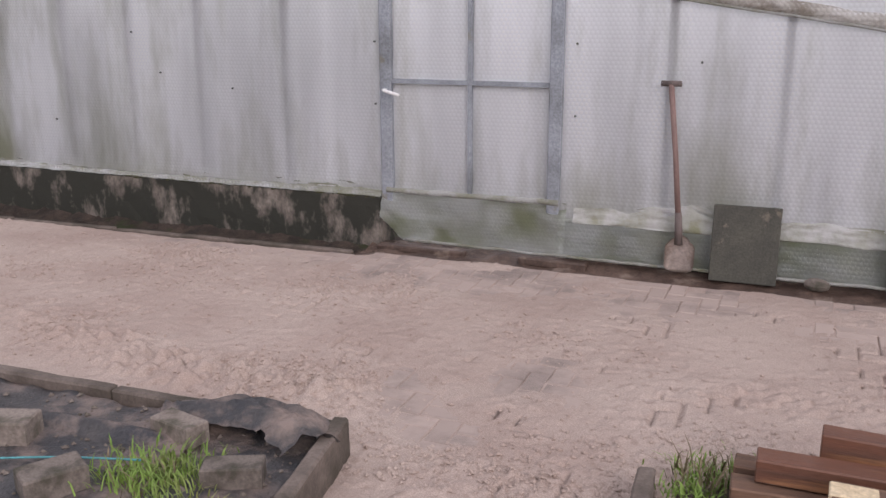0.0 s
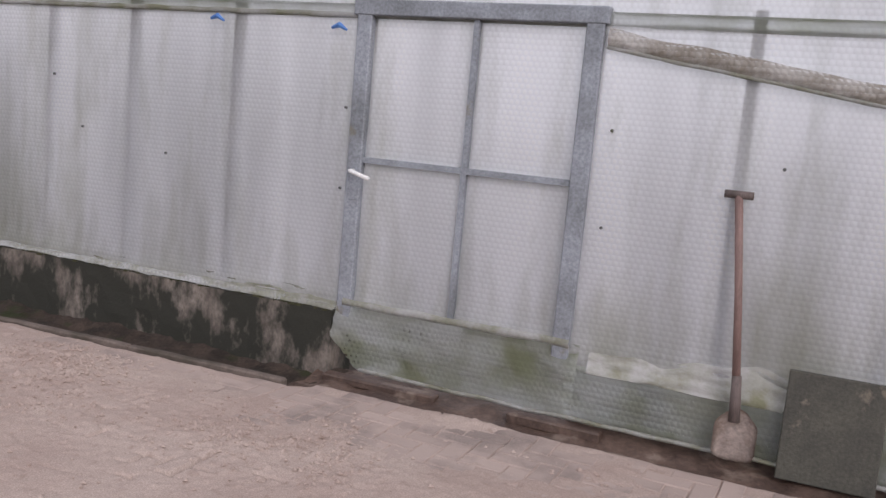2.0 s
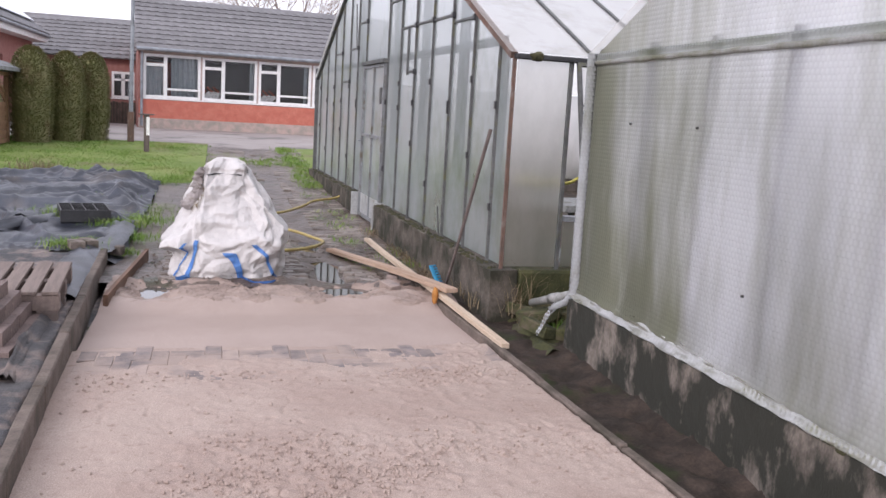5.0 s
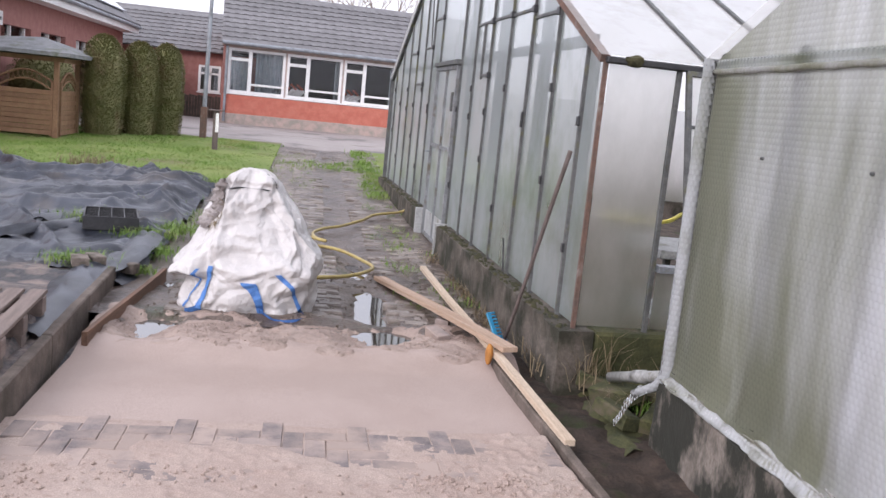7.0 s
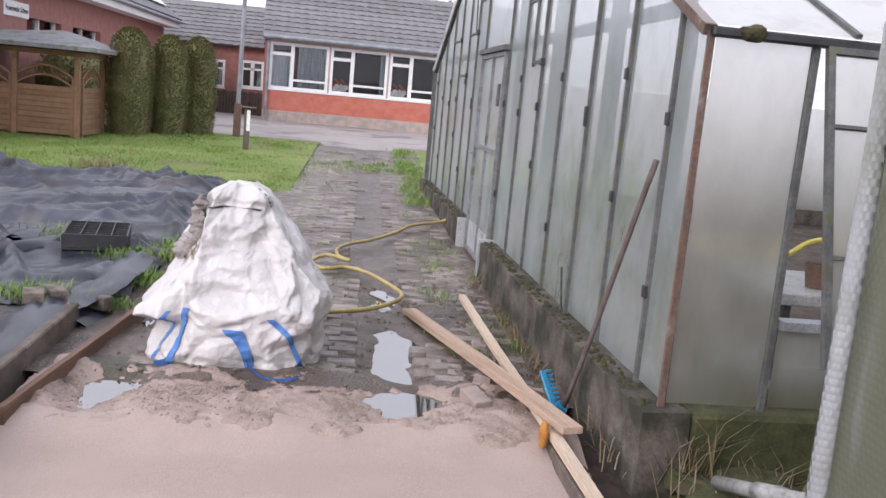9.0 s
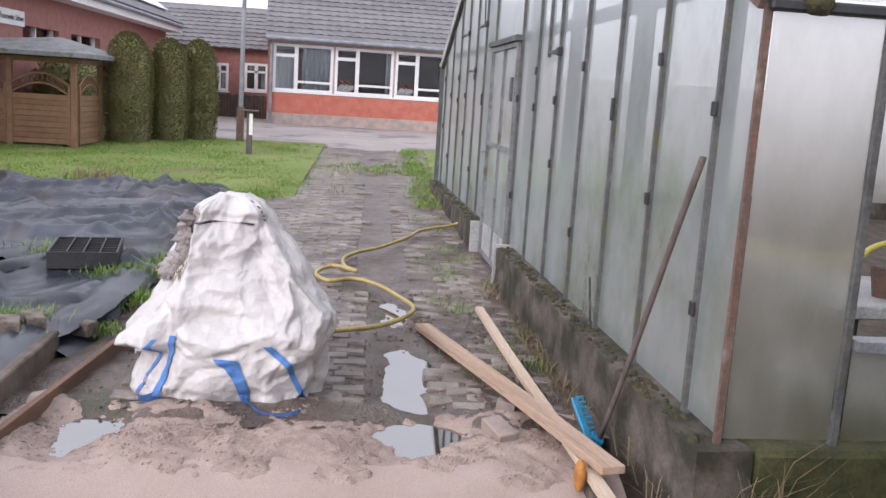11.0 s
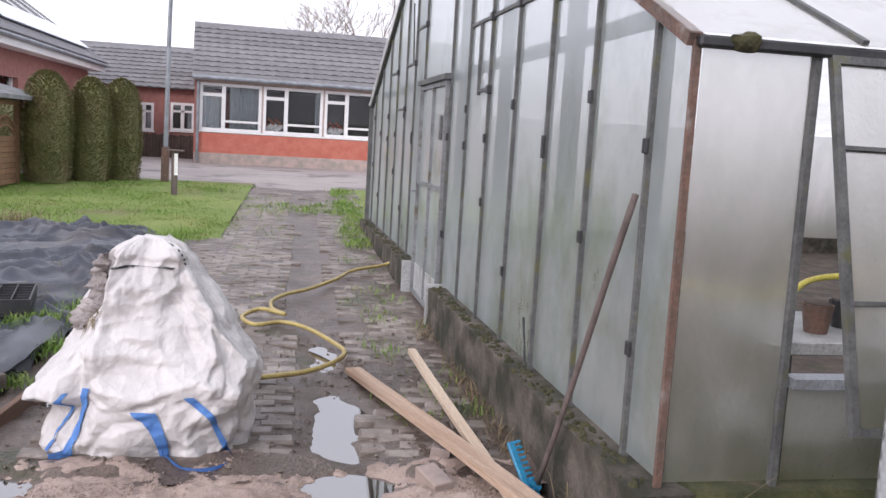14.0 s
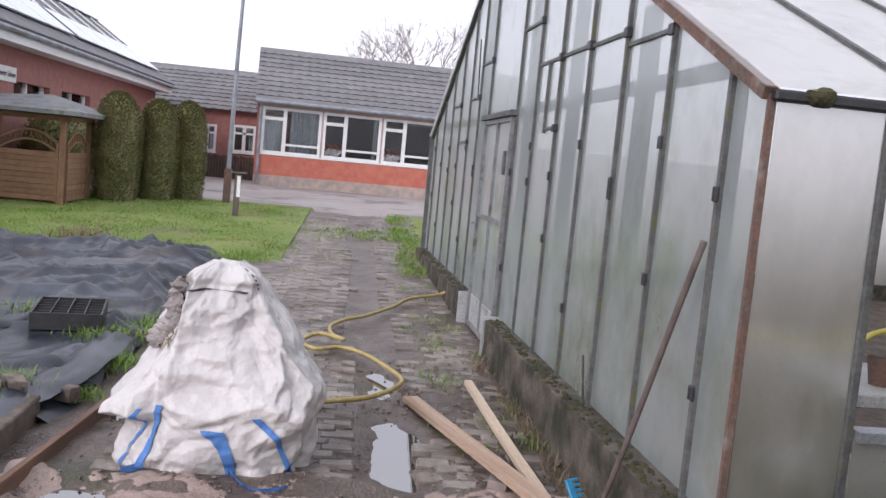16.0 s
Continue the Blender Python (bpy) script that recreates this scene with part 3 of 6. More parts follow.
def clods(name, n, region, zf, dens, material, seed, label, big=0.0095):
    """Loose crumbs of sand, in one mesh: jittered octahedra of 4 to 15 mm lying in patches."""
    rnd = random.Random(seed)
    v, f = [], []
    tries = 0
    while n and tries < 200000:
        tries += 1
        x, y = rnd.uniform(*region[:2]), rnd.uniform(*region[2:])
        if rnd.random() > dens(x, y):
            continue
        n -= 1
        r = 0.003 + big * rnd.random() ** 3
        z = zf(x, y) + r * 0.3
        b = len(v)
        for dx, dy, dz in ((1, 0, 0), (0, 1, 0), (-1, 0, 0), (0, -1, 0), (0, 0, 0.75), (0, 0, -0.75)):
            v.append((x + r * (dx * rnd.uniform(0.7, 1.6) + rnd.uniform(-0.3, 0.3)), y + r * (dy * rnd.uniform(0.7, 1.4) + rnd.uniform(-0.3, 0.3)), z + r * dz))
        f += [(b, b + 1, b + 4), (b + 1, b + 2, b + 4), (b + 2, b + 3, b + 4), (b + 3, b, b + 4), (b + 1, b, b + 5), (b + 2, b + 1, b + 5), (b + 3, b + 2, b + 5), (b, b + 3, b + 5)]
    me = bpy.data.meshes.new(name)
    me.from_pydata(v, [], f)
    me.materials.append(material)
    return tagged(new(name, me), label, "sand", kind="stuff")


clods("sand_crumbs", 24000, (-5.6, 2.6, 3.9, 6.4), sand_z, lambda x, y: max(0.02, 0.1 + 0.9 * ns(x, y, 9, 1.1)) * max(0.1, 0.5 + ns(x, y, 2, 5)) * (2.2 if abs(y - 4.62 - 0.18 * math.sin(x * 1.7)) < 0.25 and x > -2.6 else 1), SAND, 1, "loose crumbs of damp sand")
clods("sand_crumbs", 3500, (-8.2, -7.4, 3.9, 6.45), heap_z, lambda x, y: max(0.05, 0.3 + ns(x, y, 2, 3)), WETSAND, 2, "loose crumbs of wet sand", 0.006)
lawn = sheet("lawn", arange(-23.2, -14.5, 0.2), arange(-9, 4.4, 0.2), lambda x, y: rise(x) + 0.01 + 0.02 * ns(x, y, 0, 1.3) - 0.12 * lerp(x, -15.4 + 0.5 * ns(y, 0, 0, 1), -14.9), GRASSG)
tagged(lawn, "bright green rough lawn", "lawn", kind="structure")
verge = sheet("grass_verge", arange(-23.0, -16.6, 0.2), arange(6.1, 8.5, 0.2), lambda x, y: rise(x) + 0.005 + 0.02 * ns(x, y, 0, 1.3) - 0.1 * lerp(-y, -6.35, -6.15), GRASSG)
tagged(verge, "green grass strip beside the glasshouse", "lawn", kind="structure")
road = sheet("road", [-60, -45] + arange(-36, -22.6, 0.6), arange(-14, 30, 1.0), lambda x, y: 0.385 - 0.06 * lerp(x, -23.2, -22.6), ASPHALT)
tagged(road, "wet grey-pink asphalt yard in front of the school", "road", kind="structure")


# ---- glasshouse clad in bubble wrap ----
G1Y, G1L, G1R, EAVE = 6.965, -6.085, 4.98, 1.86
APEX1 = EAVE + (G1R - G1L) / 2 * 0.43
g1 = empty("glasshouse", G1L, G1Y, 0)
tagged(g1, "old glasshouse with its gable clad in dirty bubble wrap", "greenhouse")


def rough_block(x0, x1, y0, y1, z0, z1, step=0.06, amp=0.008):
    """A cast block with worn arrises and an uneven face."""
    bm = bx(x0, x1, y0, y1, z0, z1)
    n = max(2, int(max(x1 - x0, y1 - y0) / step))
    long = [e for e in bm.edges if (abs(e.verts[0].co.x - e.verts[1].co.x) if x1 - x0 > y1 - y0 else abs(e.verts[0].co.y - e.verts[1].co.y)) > 0.3]
    bmesh.ops.subdivide_edges(bm, edges=long, cuts=n, use_grid_fill=True)
    up = [e for e in bm.edges if abs(e.verts[0].co.z - e.verts[1].co.z) > 0.1]
    bmesh.ops.subdivide_edges(bm, edges=up, cuts=6, use_grid_fill=True)
    for v in bm.verts:
        c = v.co
        v.co += Vector((amp * ns(c.y * 9, c.z * 9, c.x * 3), amp * fb(c.x, c.z, 3, 7, 3) - (0.006 if c.z > z1 - 0.03 else 0) * ns(c.x, 0, 1, 11), amp * (ns(c.x, c.y, 8, 9) if c.z > z1 - 0.01 else 0)))
    return bm


def into(ob, top):
    """Hang ob under top, keeping it where it stands."""
    ob.parent = top
    ob.matrix_parent_inverse = top.matrix_basis.inverted()
    return ob


def wrap_y(x, z):
    return G1Y - 0.012 + 0.012 * ns(x, z, 0, 1.3) + 0.006 * ns(x, z, 4, 5) - 0.02 * math.exp(-((z - 0.36) / 0.05) ** 2)


def clad(name, x0, x1, z0, z1, material, off=0.0, step=0.05):
    X, Z = arange(x0, x1, step), arange(z0, z1, step)
    me = bpy.data.meshes.new(name)
    n = len(Z)
    me.from_pydata([(x, wrap_y(x, z) + off, z) for x in X for z in Z], [], [(i * n + j, (i + 1) * n + j, (i + 1) * n + j + 1, i * n + j + 1) for i in range(len(X) - 1) for j in range(n - 1)])
    me.materials.append(material)
    me.polygons.foreach_set("use_smooth", [True] * len(me.polygons))
    return into(new(name, me), g1)


clad("wrap_sheet", G1L, -1.225, 0.33, EAVE, WRAP)
clad("wrap_sheet", 0.06, G1R, 0.26, EAVE + 0.02, WRAP)
# gable above the beam
bm = bmesh.new()
vs = [bm.verts.new(p) for p in ((G1L, G1Y + 0.0, EAVE + 0.07), (G1R, G1Y, EAVE + 0.07), ((G1L + G1R) / 2, G1Y, APEX1))]
bm.faces.new(vs)
bmesh.ops.subdivide_edges(bm, edges=bm.edges[:], cuts=12, use_grid_fill=True)
into(part("gable_sheet", bm, WRAP, smooth=True), g1)
into(part("eave_beam", bx(G1L, G1R, G1Y - 0.02, G1Y + 0.04, EAVE, EAVE + 0.07, 0.012), WRAPLOW), g1)
base1 = into(part("concrete_base", rough_block(G1L - 0.02, -1.235, 6.9, 7.14, -0.15, 0.325), CONCRETE, label="concrete plinth blotched black with algae"), g1)
into(part("concrete_base", rough_block(0.06, G1R, 6.99, 7.14, -0.15, 0.25), CONCRETE2), g1)
for x in (-6.05, -5.35, -4.7, -4.05, -3.4, -2.75, -2.0, 0.72, 1.38, 2.05, 2.7, 3.4, 4.1, 4.9):
    into(part("glazing_bar", bx(x - 0.025, x + 0.025, G1Y + 0.007, G1Y + 0.06, 0.3, EAVE + 0.1), DARKBAR), g1)
# side wall, roof, back
into(part("side_wall", bx(G1L + 0.0, G1L + 0.03, G1Y + 0.1, 18, 0.3, EAVE), WRAP), g1)
into(part("side_base", bx(G1L, G1L + 0.2, 7.145, 18, -0.15, 0.3), CONCRETE2), g1)
into(part("side_wall", glass_sheet(G1R, G1R, G1Y + 0.1, 18, -0.1, EAVE), ETCHED), g1)
into(part("back_wall", glass_sheet(G1L, G1R, 18, 18, -0.1, EAVE), ETCHED), g1)
for s in (0, 1):
    bm = bmesh.new()
    xe = G1L - 0.08 if s == 0 else G1R + 0.08
    q = [bm.verts.new(p) for p in ((xe, G1Y - 0.05, EAVE + 0.05), (xe, 18, EAVE + 0.05), ((G1L + G1R) / 2, 18, APEX1 + 0.04), ((G1L + G1R) / 2, G1Y - 0.05, APEX1 + 0.04))]
    bm.faces.new(q)
    into(part("roof_pane", bm, ROOFGLASS), g1)

# its door
DL, DR = -1.225, 0.06
for x0, x1 in ((DL, DL + 0.085), (DR - 0.085, DR)):
    into(part("door_post", bx(x0, x1, G1Y - 0.045, G1Y + 0.04, 0.3, 1.9, 0.006), GALV), g1)
into(part("door_head", bx(DL - 0.02, DR + 0.02, G1Y - 0.05, G1Y + 0.04, 1.87, 1.95, 0.006), GALV), g1)
clad("door_sheet", DL + 0.085, DR - 0.085, 0.36, 1.9, WRAP, 0.01)
into(part("door_mullion", bx(-0.585, -0.555, G1Y - 0.03, G1Y + 0.03, 0.38, 1.9), GALV), g1)
into(part("door_rail", bx(DL + 0.085, DR - 0.085, G1Y - 0.032, G1Y + 0.03, 1.125, 1.155), GALV), g1)
handle = part("door_handle", tube([(DL + 0.05, G1Y - 0.05, 1.08), (DL + 0.05, G1Y - 0.09, 1.08), (DL + 0.065, G1Y - 0.1, 1.078), (DL + 0.17, G1Y - 0.1, 1.05)], 0.011, 10), WHITE, label="white plastic lever handle", smooth=True)
into(handle, g1)
into(part("lock_plate", bx(DL + 0.03, DL + 0.075, G1Y - 0.052, G1Y - 0.045, 0.93, 1.12, 0.002), GALV), g1)


def drape(name, x0, x1, top, low, y_of, material, step=0.03, rows=8, label=""):
    """A loose hanging sheet between two wavy edges."""
    X = arange(x0, x1, step)
    v, f = [], []
    for x in X:
        for j in range(rows + 1):
            t = j / rows
            z = top(x) * (1 - t) + low(x) * t
            v.append((x, y_of(x, t), z))
    n = rows + 1
    for i in range(len(X) - 1):
        for j in range(rows):
            f.append((i * n + j, (i + 1) * n + j, (i + 1) * n + j + 1, i * n + j + 1))
    me = bpy.data.meshes.new(name)
    me.from_pydata(v, [], f)
    me.materials.append(material)
    me.polygons.foreach_set("use_smooth", [True] * len(me.polygons))
    ob = into(new(name, me), g1)
    if label:
        ob["label"] = label
    return ob


# the lower edge of the wrap lies crumpled on the ledge of the base
drape("wrap_hem", G1L, -1.225, lambda x: 0.405 + 0.04 * ns(x, 1, 0, 2.2), lambda x: 0.335 + 0.008 * ns(x, 2, 0, 7),
      lambda x, t: G1Y - 0.012 - 0.06 * t * t - 0.02 * ns(x, t * 2, 3, 6) - 0.011 * ns(x, t * 3, 5, 17), HEM, label="pale crumpled plastic hem")
# clear skirt under the door and white band with skirt beside it
drape("wrap_skirt", DL, DR + 0.05, lambda x: 0.385, lambda x: lerp(x, DL, DL + 0.16, 0.2, 0.045) + 0.015 * ns(x, 0, 0, 4),
      lambda x, t: G1Y - 0.03 - 0.06 * t - 0.03 * ns(x, t * 1.5, 6, 4) - 0.012 * ns(x, t * 5, 2, 13), WRAPLOW, label="loose greenish clear plastic skirt")
drape("wrap_fold", DL + 0.04, DR, lambda x: 0.405 + 0.01 * ns(x, 0, 2, 6), lambda x: 0.365 + 0.012 * ns(x, 5, 2, 5), lambda x, t: G1Y - 0.045 - 0.012 * math.sin(3 * t), HEM)
drape("wrap_band", DR + 0.1, 2.1, lambda x: 0.385 + 0.06 * ns(x, 0, 4, 1.7) + 0.02 * ns(x, 0, 6, 7), lambda x: 0.265 + 0.02 * ns(x, 1, 4, 2.5), lambda x, t: G1Y - 0.03 - 0.03 * t - 0.018 * ns(x, t * 2, 9, 5) - 0.008 * ns(x, t * 4, 5, 14), HEMS, label="milky white plastic band")
drape("wrap_skirt", DR, 2.1, lambda x: 0.29, lambda x: 0.035 + 0.012 * ns(x, 1, 7, 3), lambda x, t: G1Y - 0.045 - 0.04 * t - 0.012 * ns(x, t * 2, 8, 5), WRAPLOW)
pts = [(x, G1Y - 0.1 + 0.008 * ns(x, 3, 0, 5), lerp(x, DL, DR, 0.055, 0.045) + 0.008 * ns(x, 1, 0, 5)) for x in arange(DL + 0.2, 2.1, 0.05)]
into(part("weighted_hem", tube(pts, 0.011, 6), HEM, smooth=True), g1)
# rolled corner of the wrap with its loose tail
pts = [(G1L - 0.01 + 0.01 * ns(z, 0, 0, 3), G1Y - 0.03, z) for z in arange(1.93, 0.38, 0.06)] + [(G1L - 0.015, G1Y - 0.04, 0.34), (G1L - 0.04, G1Y - 0.07, 0.29), (G1L - 0.09, 6.85, 0.25), (G1L - 0.13, 6.82, 0.22)]
rr = [(0.034 + 0.006 * ns(p[2], 0, 0, 6)) * lerp(p[2], 0.2, 0.36, 0.55, 1) for p in pts]
into(part("rolled_corner", tube(pts, rr, 14), ROLLED, smooth=True, label="rolled edge of bubble wrap"), g1)
bm = bmesh.new()
tail = spline([(G1L - 0.08, 6.86, 0.27), (G1L - 0.14, 6.82, 0.2), (G1L - 0.16, 6.79, 0.12), (G1L - 0.19, 6.76, 0.03)], 5)
last = None
for i, p in enumerate(tail):
    w = 0.045 - 0.03 * i / len(tail)
    a, b = bm.verts.new(p + Vector((-w, 0, 0.01 * math.sin(i)))), bm.verts.new(p + Vector((w, 0, -0.01)))
    if last:
        bm.faces.new((last[0], last[1], b, a))
    last = (a, b)
into(part("wrap_tail", bm, WRAPLOW, smooth=True), g1)
# sagging roll along the top beside the door, thin lip along the other side
seam = lambda x: 1.765 - 0.155 * (x - 0.1) + 0.01 * ns(x, 7, 0, 4)
drape("sagging_band", 0.08, 3.2, lambda x: seam(x) + 0.085 + 0.012 * ns(x, 3, 1, 5), seam, lambda x, t: G1Y - 0.022 - 0.02 * math.sin(3 * t) - 0.006 * ns(x, t * 3, 2, 11), BANDM, label="sagging dirty edge of the upper wrap")
pts = [(x, G1Y - 0.036 + 0.006 * ns(x, 0, 5, 6), seam(x)) for x in arange(0.08, 3.2, 0.04)]
into(part("seam_lip", tube(pts, [0.009 + 0.003 * ns(p[0], 0, 3, 14) for p in pts], 6), HEM, smooth=True, label="pale lip along the sagging seam"), g1)
pts = [(x, G1Y - 0.02, 1.87 + 0.006 * ns(x, 7, 0, 6)) for x in arange(G1L, DL, 0.06)]
into(part("top_lip", tube(pts, [0.015 + 0.004 * ns(p[0], 0, 3, 9) for p in pts], 7), HEM, smooth=True), g1)
for x, z in ((-1.32, 1.8), (-2.1, 1.82)):
    into(part("blue_tie", tube([(x - 0.05, G1Y - 0.045, z), (x, G1Y - 0.055, z + 0.015), (x + 0.04, G1Y - 0.045, z - 0.01)], [0.008, 0.016, 0.006], 6), BLUE), g1)
for x, z in ((-5.5, 1.5), (-4.75, 1.5), (-3.35, 1.45), (-3.1, 1.15), (-1.27, 1.4), (-1.27, 0.98), (-2.45, 1.05), (0.14, 1.4), (0.14, 0.95), (0.9, 1.3), (-0.6, 1.15), (-4.2, 0.75), (1.9, 1.25)):
    into(part("fixing_button", tube([(x, wrap_y(x, z) - 0.012, z), (x, wrap_y(x, z) + 0.006, z)], [0.006, 0.009], 8), DARKBAR), g1)

# ---- glasshouse with the bare glass gable ----
A2 = math.degrees(math.atan2(0.39, 9.94))
W2, E2 = 9.85, 1.95
M2 = pose(-7.06, 6.72, 0, 0, 0, 180 + A2)
g2 = new("glasshouse")
g2.matrix_basis = M2
tagged(g2, "old glasshouse with a dirty glass gable on a low concrete base", "greenhouse")


def rake(u):
    return E2 + 0.44 * min(u, W2 - u)


# local axes: x along the gable, -y into the house
BARS = [0.33, 0.98, 1.64, 2.3, 2.97, 3.62, 4.26, 5.56, 6.15, 6.75, 7.4, 8.05, 8.75, 9.45]
lines = [0.0] + BARS + [W2]
for a, b in zip(lines, lines[1:]):
    z0 = 2.06 if abs(a - 4.26) < 0.01 else 0.36
    bm = bmesh.new()
    pts = [(a, z0), (b, z0), (b, rake(b))] + ([(W2 / 2, rake(W2 / 2))] if a < W2 / 2 < b else []) + [(a, rake(a))]
    bm.faces.new([bm.verts.new((u, -0.02, z)) for u, z in pts])
    part("pane", bm, GLASS2, g2)
for u in BARS:
    part("glazing_bar", bx(u - 0.014, u + 0.014, -0.035, 0.0, 0.34, rake(u) - 0.02), DARKBAR, g2)
part("corner_post", bx(-0.01, 0.012, -0.022, 0.004, 0.34, E2), RUST, g2, "rust-brown corner post")
part("corner_post", bx(W2 - 0.03, W2 + 0.03, -0.03, 0.035, 0.34, E2), DARKBAR, g2)
for s in (0, 1):
    a, b = ((0, E2), (W2 / 2, rake(W2 / 2))) if s == 0 else ((W2, E2), (W2 / 2, rake(W2 / 2)))
    part("verge_bar", bar((a[0], 0.0, a[1]), (b[0], 0.0, b[1]), 0.055, 0.045), RUST if s == 0 else DARKBAR, g2)
part("concrete_base", rough_block(-0.08, 4.2, -0.12, 0.1, -0.25, 0.34, 0.06, 0.014), CONCRETE2, g2)
part("concrete_base", rough_block(5.62, W2, -0.12, 0.1, -0.25, 0.34, 0.06, 0.014), CONCRETE2, g2)
for u, w in ((0.45, 0.05), (1.5, 0.11), (2.86, 0.1), (4.2, 0.06), (6.2, 0.08)):
    part("inner_post", bx(u, u + w, -0.14, -0.07, 0.3, rake(u) - 0.1), DARKBAR, g2)
part("tie_beam", bx(0.46, W2 - 0.46, -0.12, -0.07, 2.06, 2.13), DARKBAR, g2)
# side towards the wrapped house
for k in range(8):
    y0, y1 = (-0.03, -0.47) if k == 0 else (0.15 - k * 0.64, -0.49 - k * 0.64)
    if k not in (1,):
        part("side_pane", glass_sheet(0, 0, y1 + 0.02, y0, 0.36, E2), ETCHED, g2)
    part("side_post", bx(-0.015, 0.015, y1 - 0.013, y1 + 0.013, 0.34, E2), DARKBAR, g2)
part("side_base", bx(-0.08, 0.12, -9, -0.13, -0.25, 0.34, 0.02), MOSSY, g2)
part("side_base", bx(W2 - 0.1, W2, -9, -0.13, -0.25, 0.34), CONCRETE2, g2)
part("side_pane", glass_sheet(W2, W2, -9, -0.03, 0.34, E2), ETCHED, g2)
part("back_wall", glass_sheet(0, W2, -9, -9, 0, E2), ETCHED, g2)
part("eave_gutter", bx(-0.045, 0.02, -9, 0.0, E2 - 0.025, E2 + 0.015, 0.008), BLACKP, g2)
bm = bmesh.new()
bmesh.ops.create_icosphere(bm, subdivisions=2, radius=0.045)
for v in bm.verts:
    v.co = Vector((v.co.x * 0.6 - 0.04, v.co.y * 1.3 - 0.17, v.co.z * 0.8 + E2)) * 1.0 + v.co * 0.4 * ns(v.co.x * 30, v.co.y * 30, v.co.z * 30)
part("moss_clump", bm, MOSS, g2, "dark cushion of moss on the gutter")
for s in (0, 1):
    bm = bmesh.new()
    x0 = -0.06 if s == 0 else W2 + 0.06
    bm.faces.new([bm.verts.new(p) for p in ((x0, 0.05, E2 + 0.02), (x0, -9, E2 + 0.02), (W2 / 2, -9, rake(W2 / 2) + 0.05), (W2 / 2, 0.05, rake(W2 / 2) + 0.05))])
    part("roof_pane", bm, ROOFGLASS, g2)
for k in range(1, 15):
    y = -0.62 * k
    part("roof_bar", bar((-0.05, y, E2 + 0.03), (W2 / 2, y, rake(W2 / 2) + 0.06), 0.026, 0.022), DARKBAR, g2)


# its door
g2d = new("door")
g2d.parent = g2
DB = DOORGREY
for u in (4.28, 5.5):
    part("stile", bx(u, u + 0.045, -0.02, 0.03, 0.06, 2.04), DB, g2d)
for z in (0.06, 1.12, 2.0):
    part("rail", bx(4.33, 5.5, -0.015, 0.025, z, z + 0.04), DB, g2d)
part("mullion", bx(4.9, 4.925, -0.015, 0.025, 0.1, 2.0), DB, g2d)
for a, b in ((4.33, 4.9), (4.925, 5.5)):
    for z0, z1 in ((0.36, 1.12), (1.16, 2.0)):
        part("pane", glass_sheet(a, b, 0.0, 0.0, z0, z1), GLASS2, g2d)
    part("kick_panel", bx(a, b, -0.004, 0.006, 0.1, 0.36), PANEL, g2d, "pale grey kick panel")
part("door_handle", tube([(5.46, 0.03, 1.06), (5.46, 0.08, 1.06), (5.37, 0.09, 1.06)], 0.01, 8), GALV, g2d)
part("lock_box", bx(4.33, 4.4, 0.03, 0.05, 1.55, 1.75, 0.004), DARKBAR, g2d)
part("door_head", bx(4.24, 5.6, -0.02, 0.05, 2.045, 2.09), DARKBAR, g2)
part("door_cheek", bx(5.56, 5.62, -0.12, 0.11, -0.2, 0.36), PANEL, g2)
part("door_cheek", bx(4.2, 4.265, -0.12, 0.11, -0.2, 0.36), PANEL, g2)
# short cross bars with clamps between some glazing bars
for a, b, z in ((1.0, 1.64, 2.3), (1.64, 2.3, 2.37), (2.3, 2.97, 2.38), (2.97, 3.62, 2.38), (2.97, 3.3, 1.9), (3.62, 4.26, 2.72), (6.15, 6.75, 2.3), (6.75, 7.4, 1.85), (7.4, 8.05, 2.28), (5.56, 6.15, 2.62)):
    part("cross_bar", bx(a, b, -0.028, -0.006, z, z + 0.022), DARKBAR, g2)
    if z + 0.05 < rake(a - 0.03):
        part("clamp", bx(a - 0.03, a + 0.03, -0.03, 0.012, z - 0.02, z + 0.035, 0.004), BLACKP, g2)
for k, u in enumerate(BARS):
    for z in (0.75 + 0.37 * (k % 3), 1.55 + 0.21 * (k % 2)):
        if z < rake(u) - 0.1:
            part("bar_clip", bx(u - 0.02, u + 0.02, -0.004, 0.012, z, z + 0.06, 0.004), BLACKP, g2)
part("half_bar", bx(3.28, 3.305, -0.03, 0.0, 1.88, 2.38), DARKBAR, g2)
for u, z0, z1 in ((6.15, 2.3, 2.9), (1.64, 0.36, 0.62)):
    part("loose_strip", bar((u + 0.02, 0.012, z0), (u + 0.05, 0.03, z1), 0.014, 0.006), DARKBAR, g2)
# hinged vent beside the first side pane
part("vent_sill", bx(-0.04, 0.05, -1.1, -0.5, 0.72, 0.76), GALV, g2)
part("lower_panel", glass_sheet(0, 0, -1.1, -0.5, 0.36, 0.72), ETCHED, g2)
vent = new("vent_sash")
vent.parent = g2
vent.matrix_basis = pose(-0.03, -0.5, E2 - 0.02, 0, 15, 0)
for y0, y1, z0, z1 in ((-0.7, -0.67, -1.32, 0), (-0.03, 0, -1.32, 0), (-0.67, -0.03, -1.32, -1.29), (-0.67, -0.03, -0.03, 0), (-0.67, -0.03, -0.34, -0.325), (-0.67, -0.03, -0.88, -0.865)):
    part("sash_bar", bx(-0.015, 0.015, y0, y1, z0, z1), DARKBAR, vent)
part("pane", glass_sheet(0, 0, -0.67, -0.03, -1.29, -0.03), ETCHED, vent)
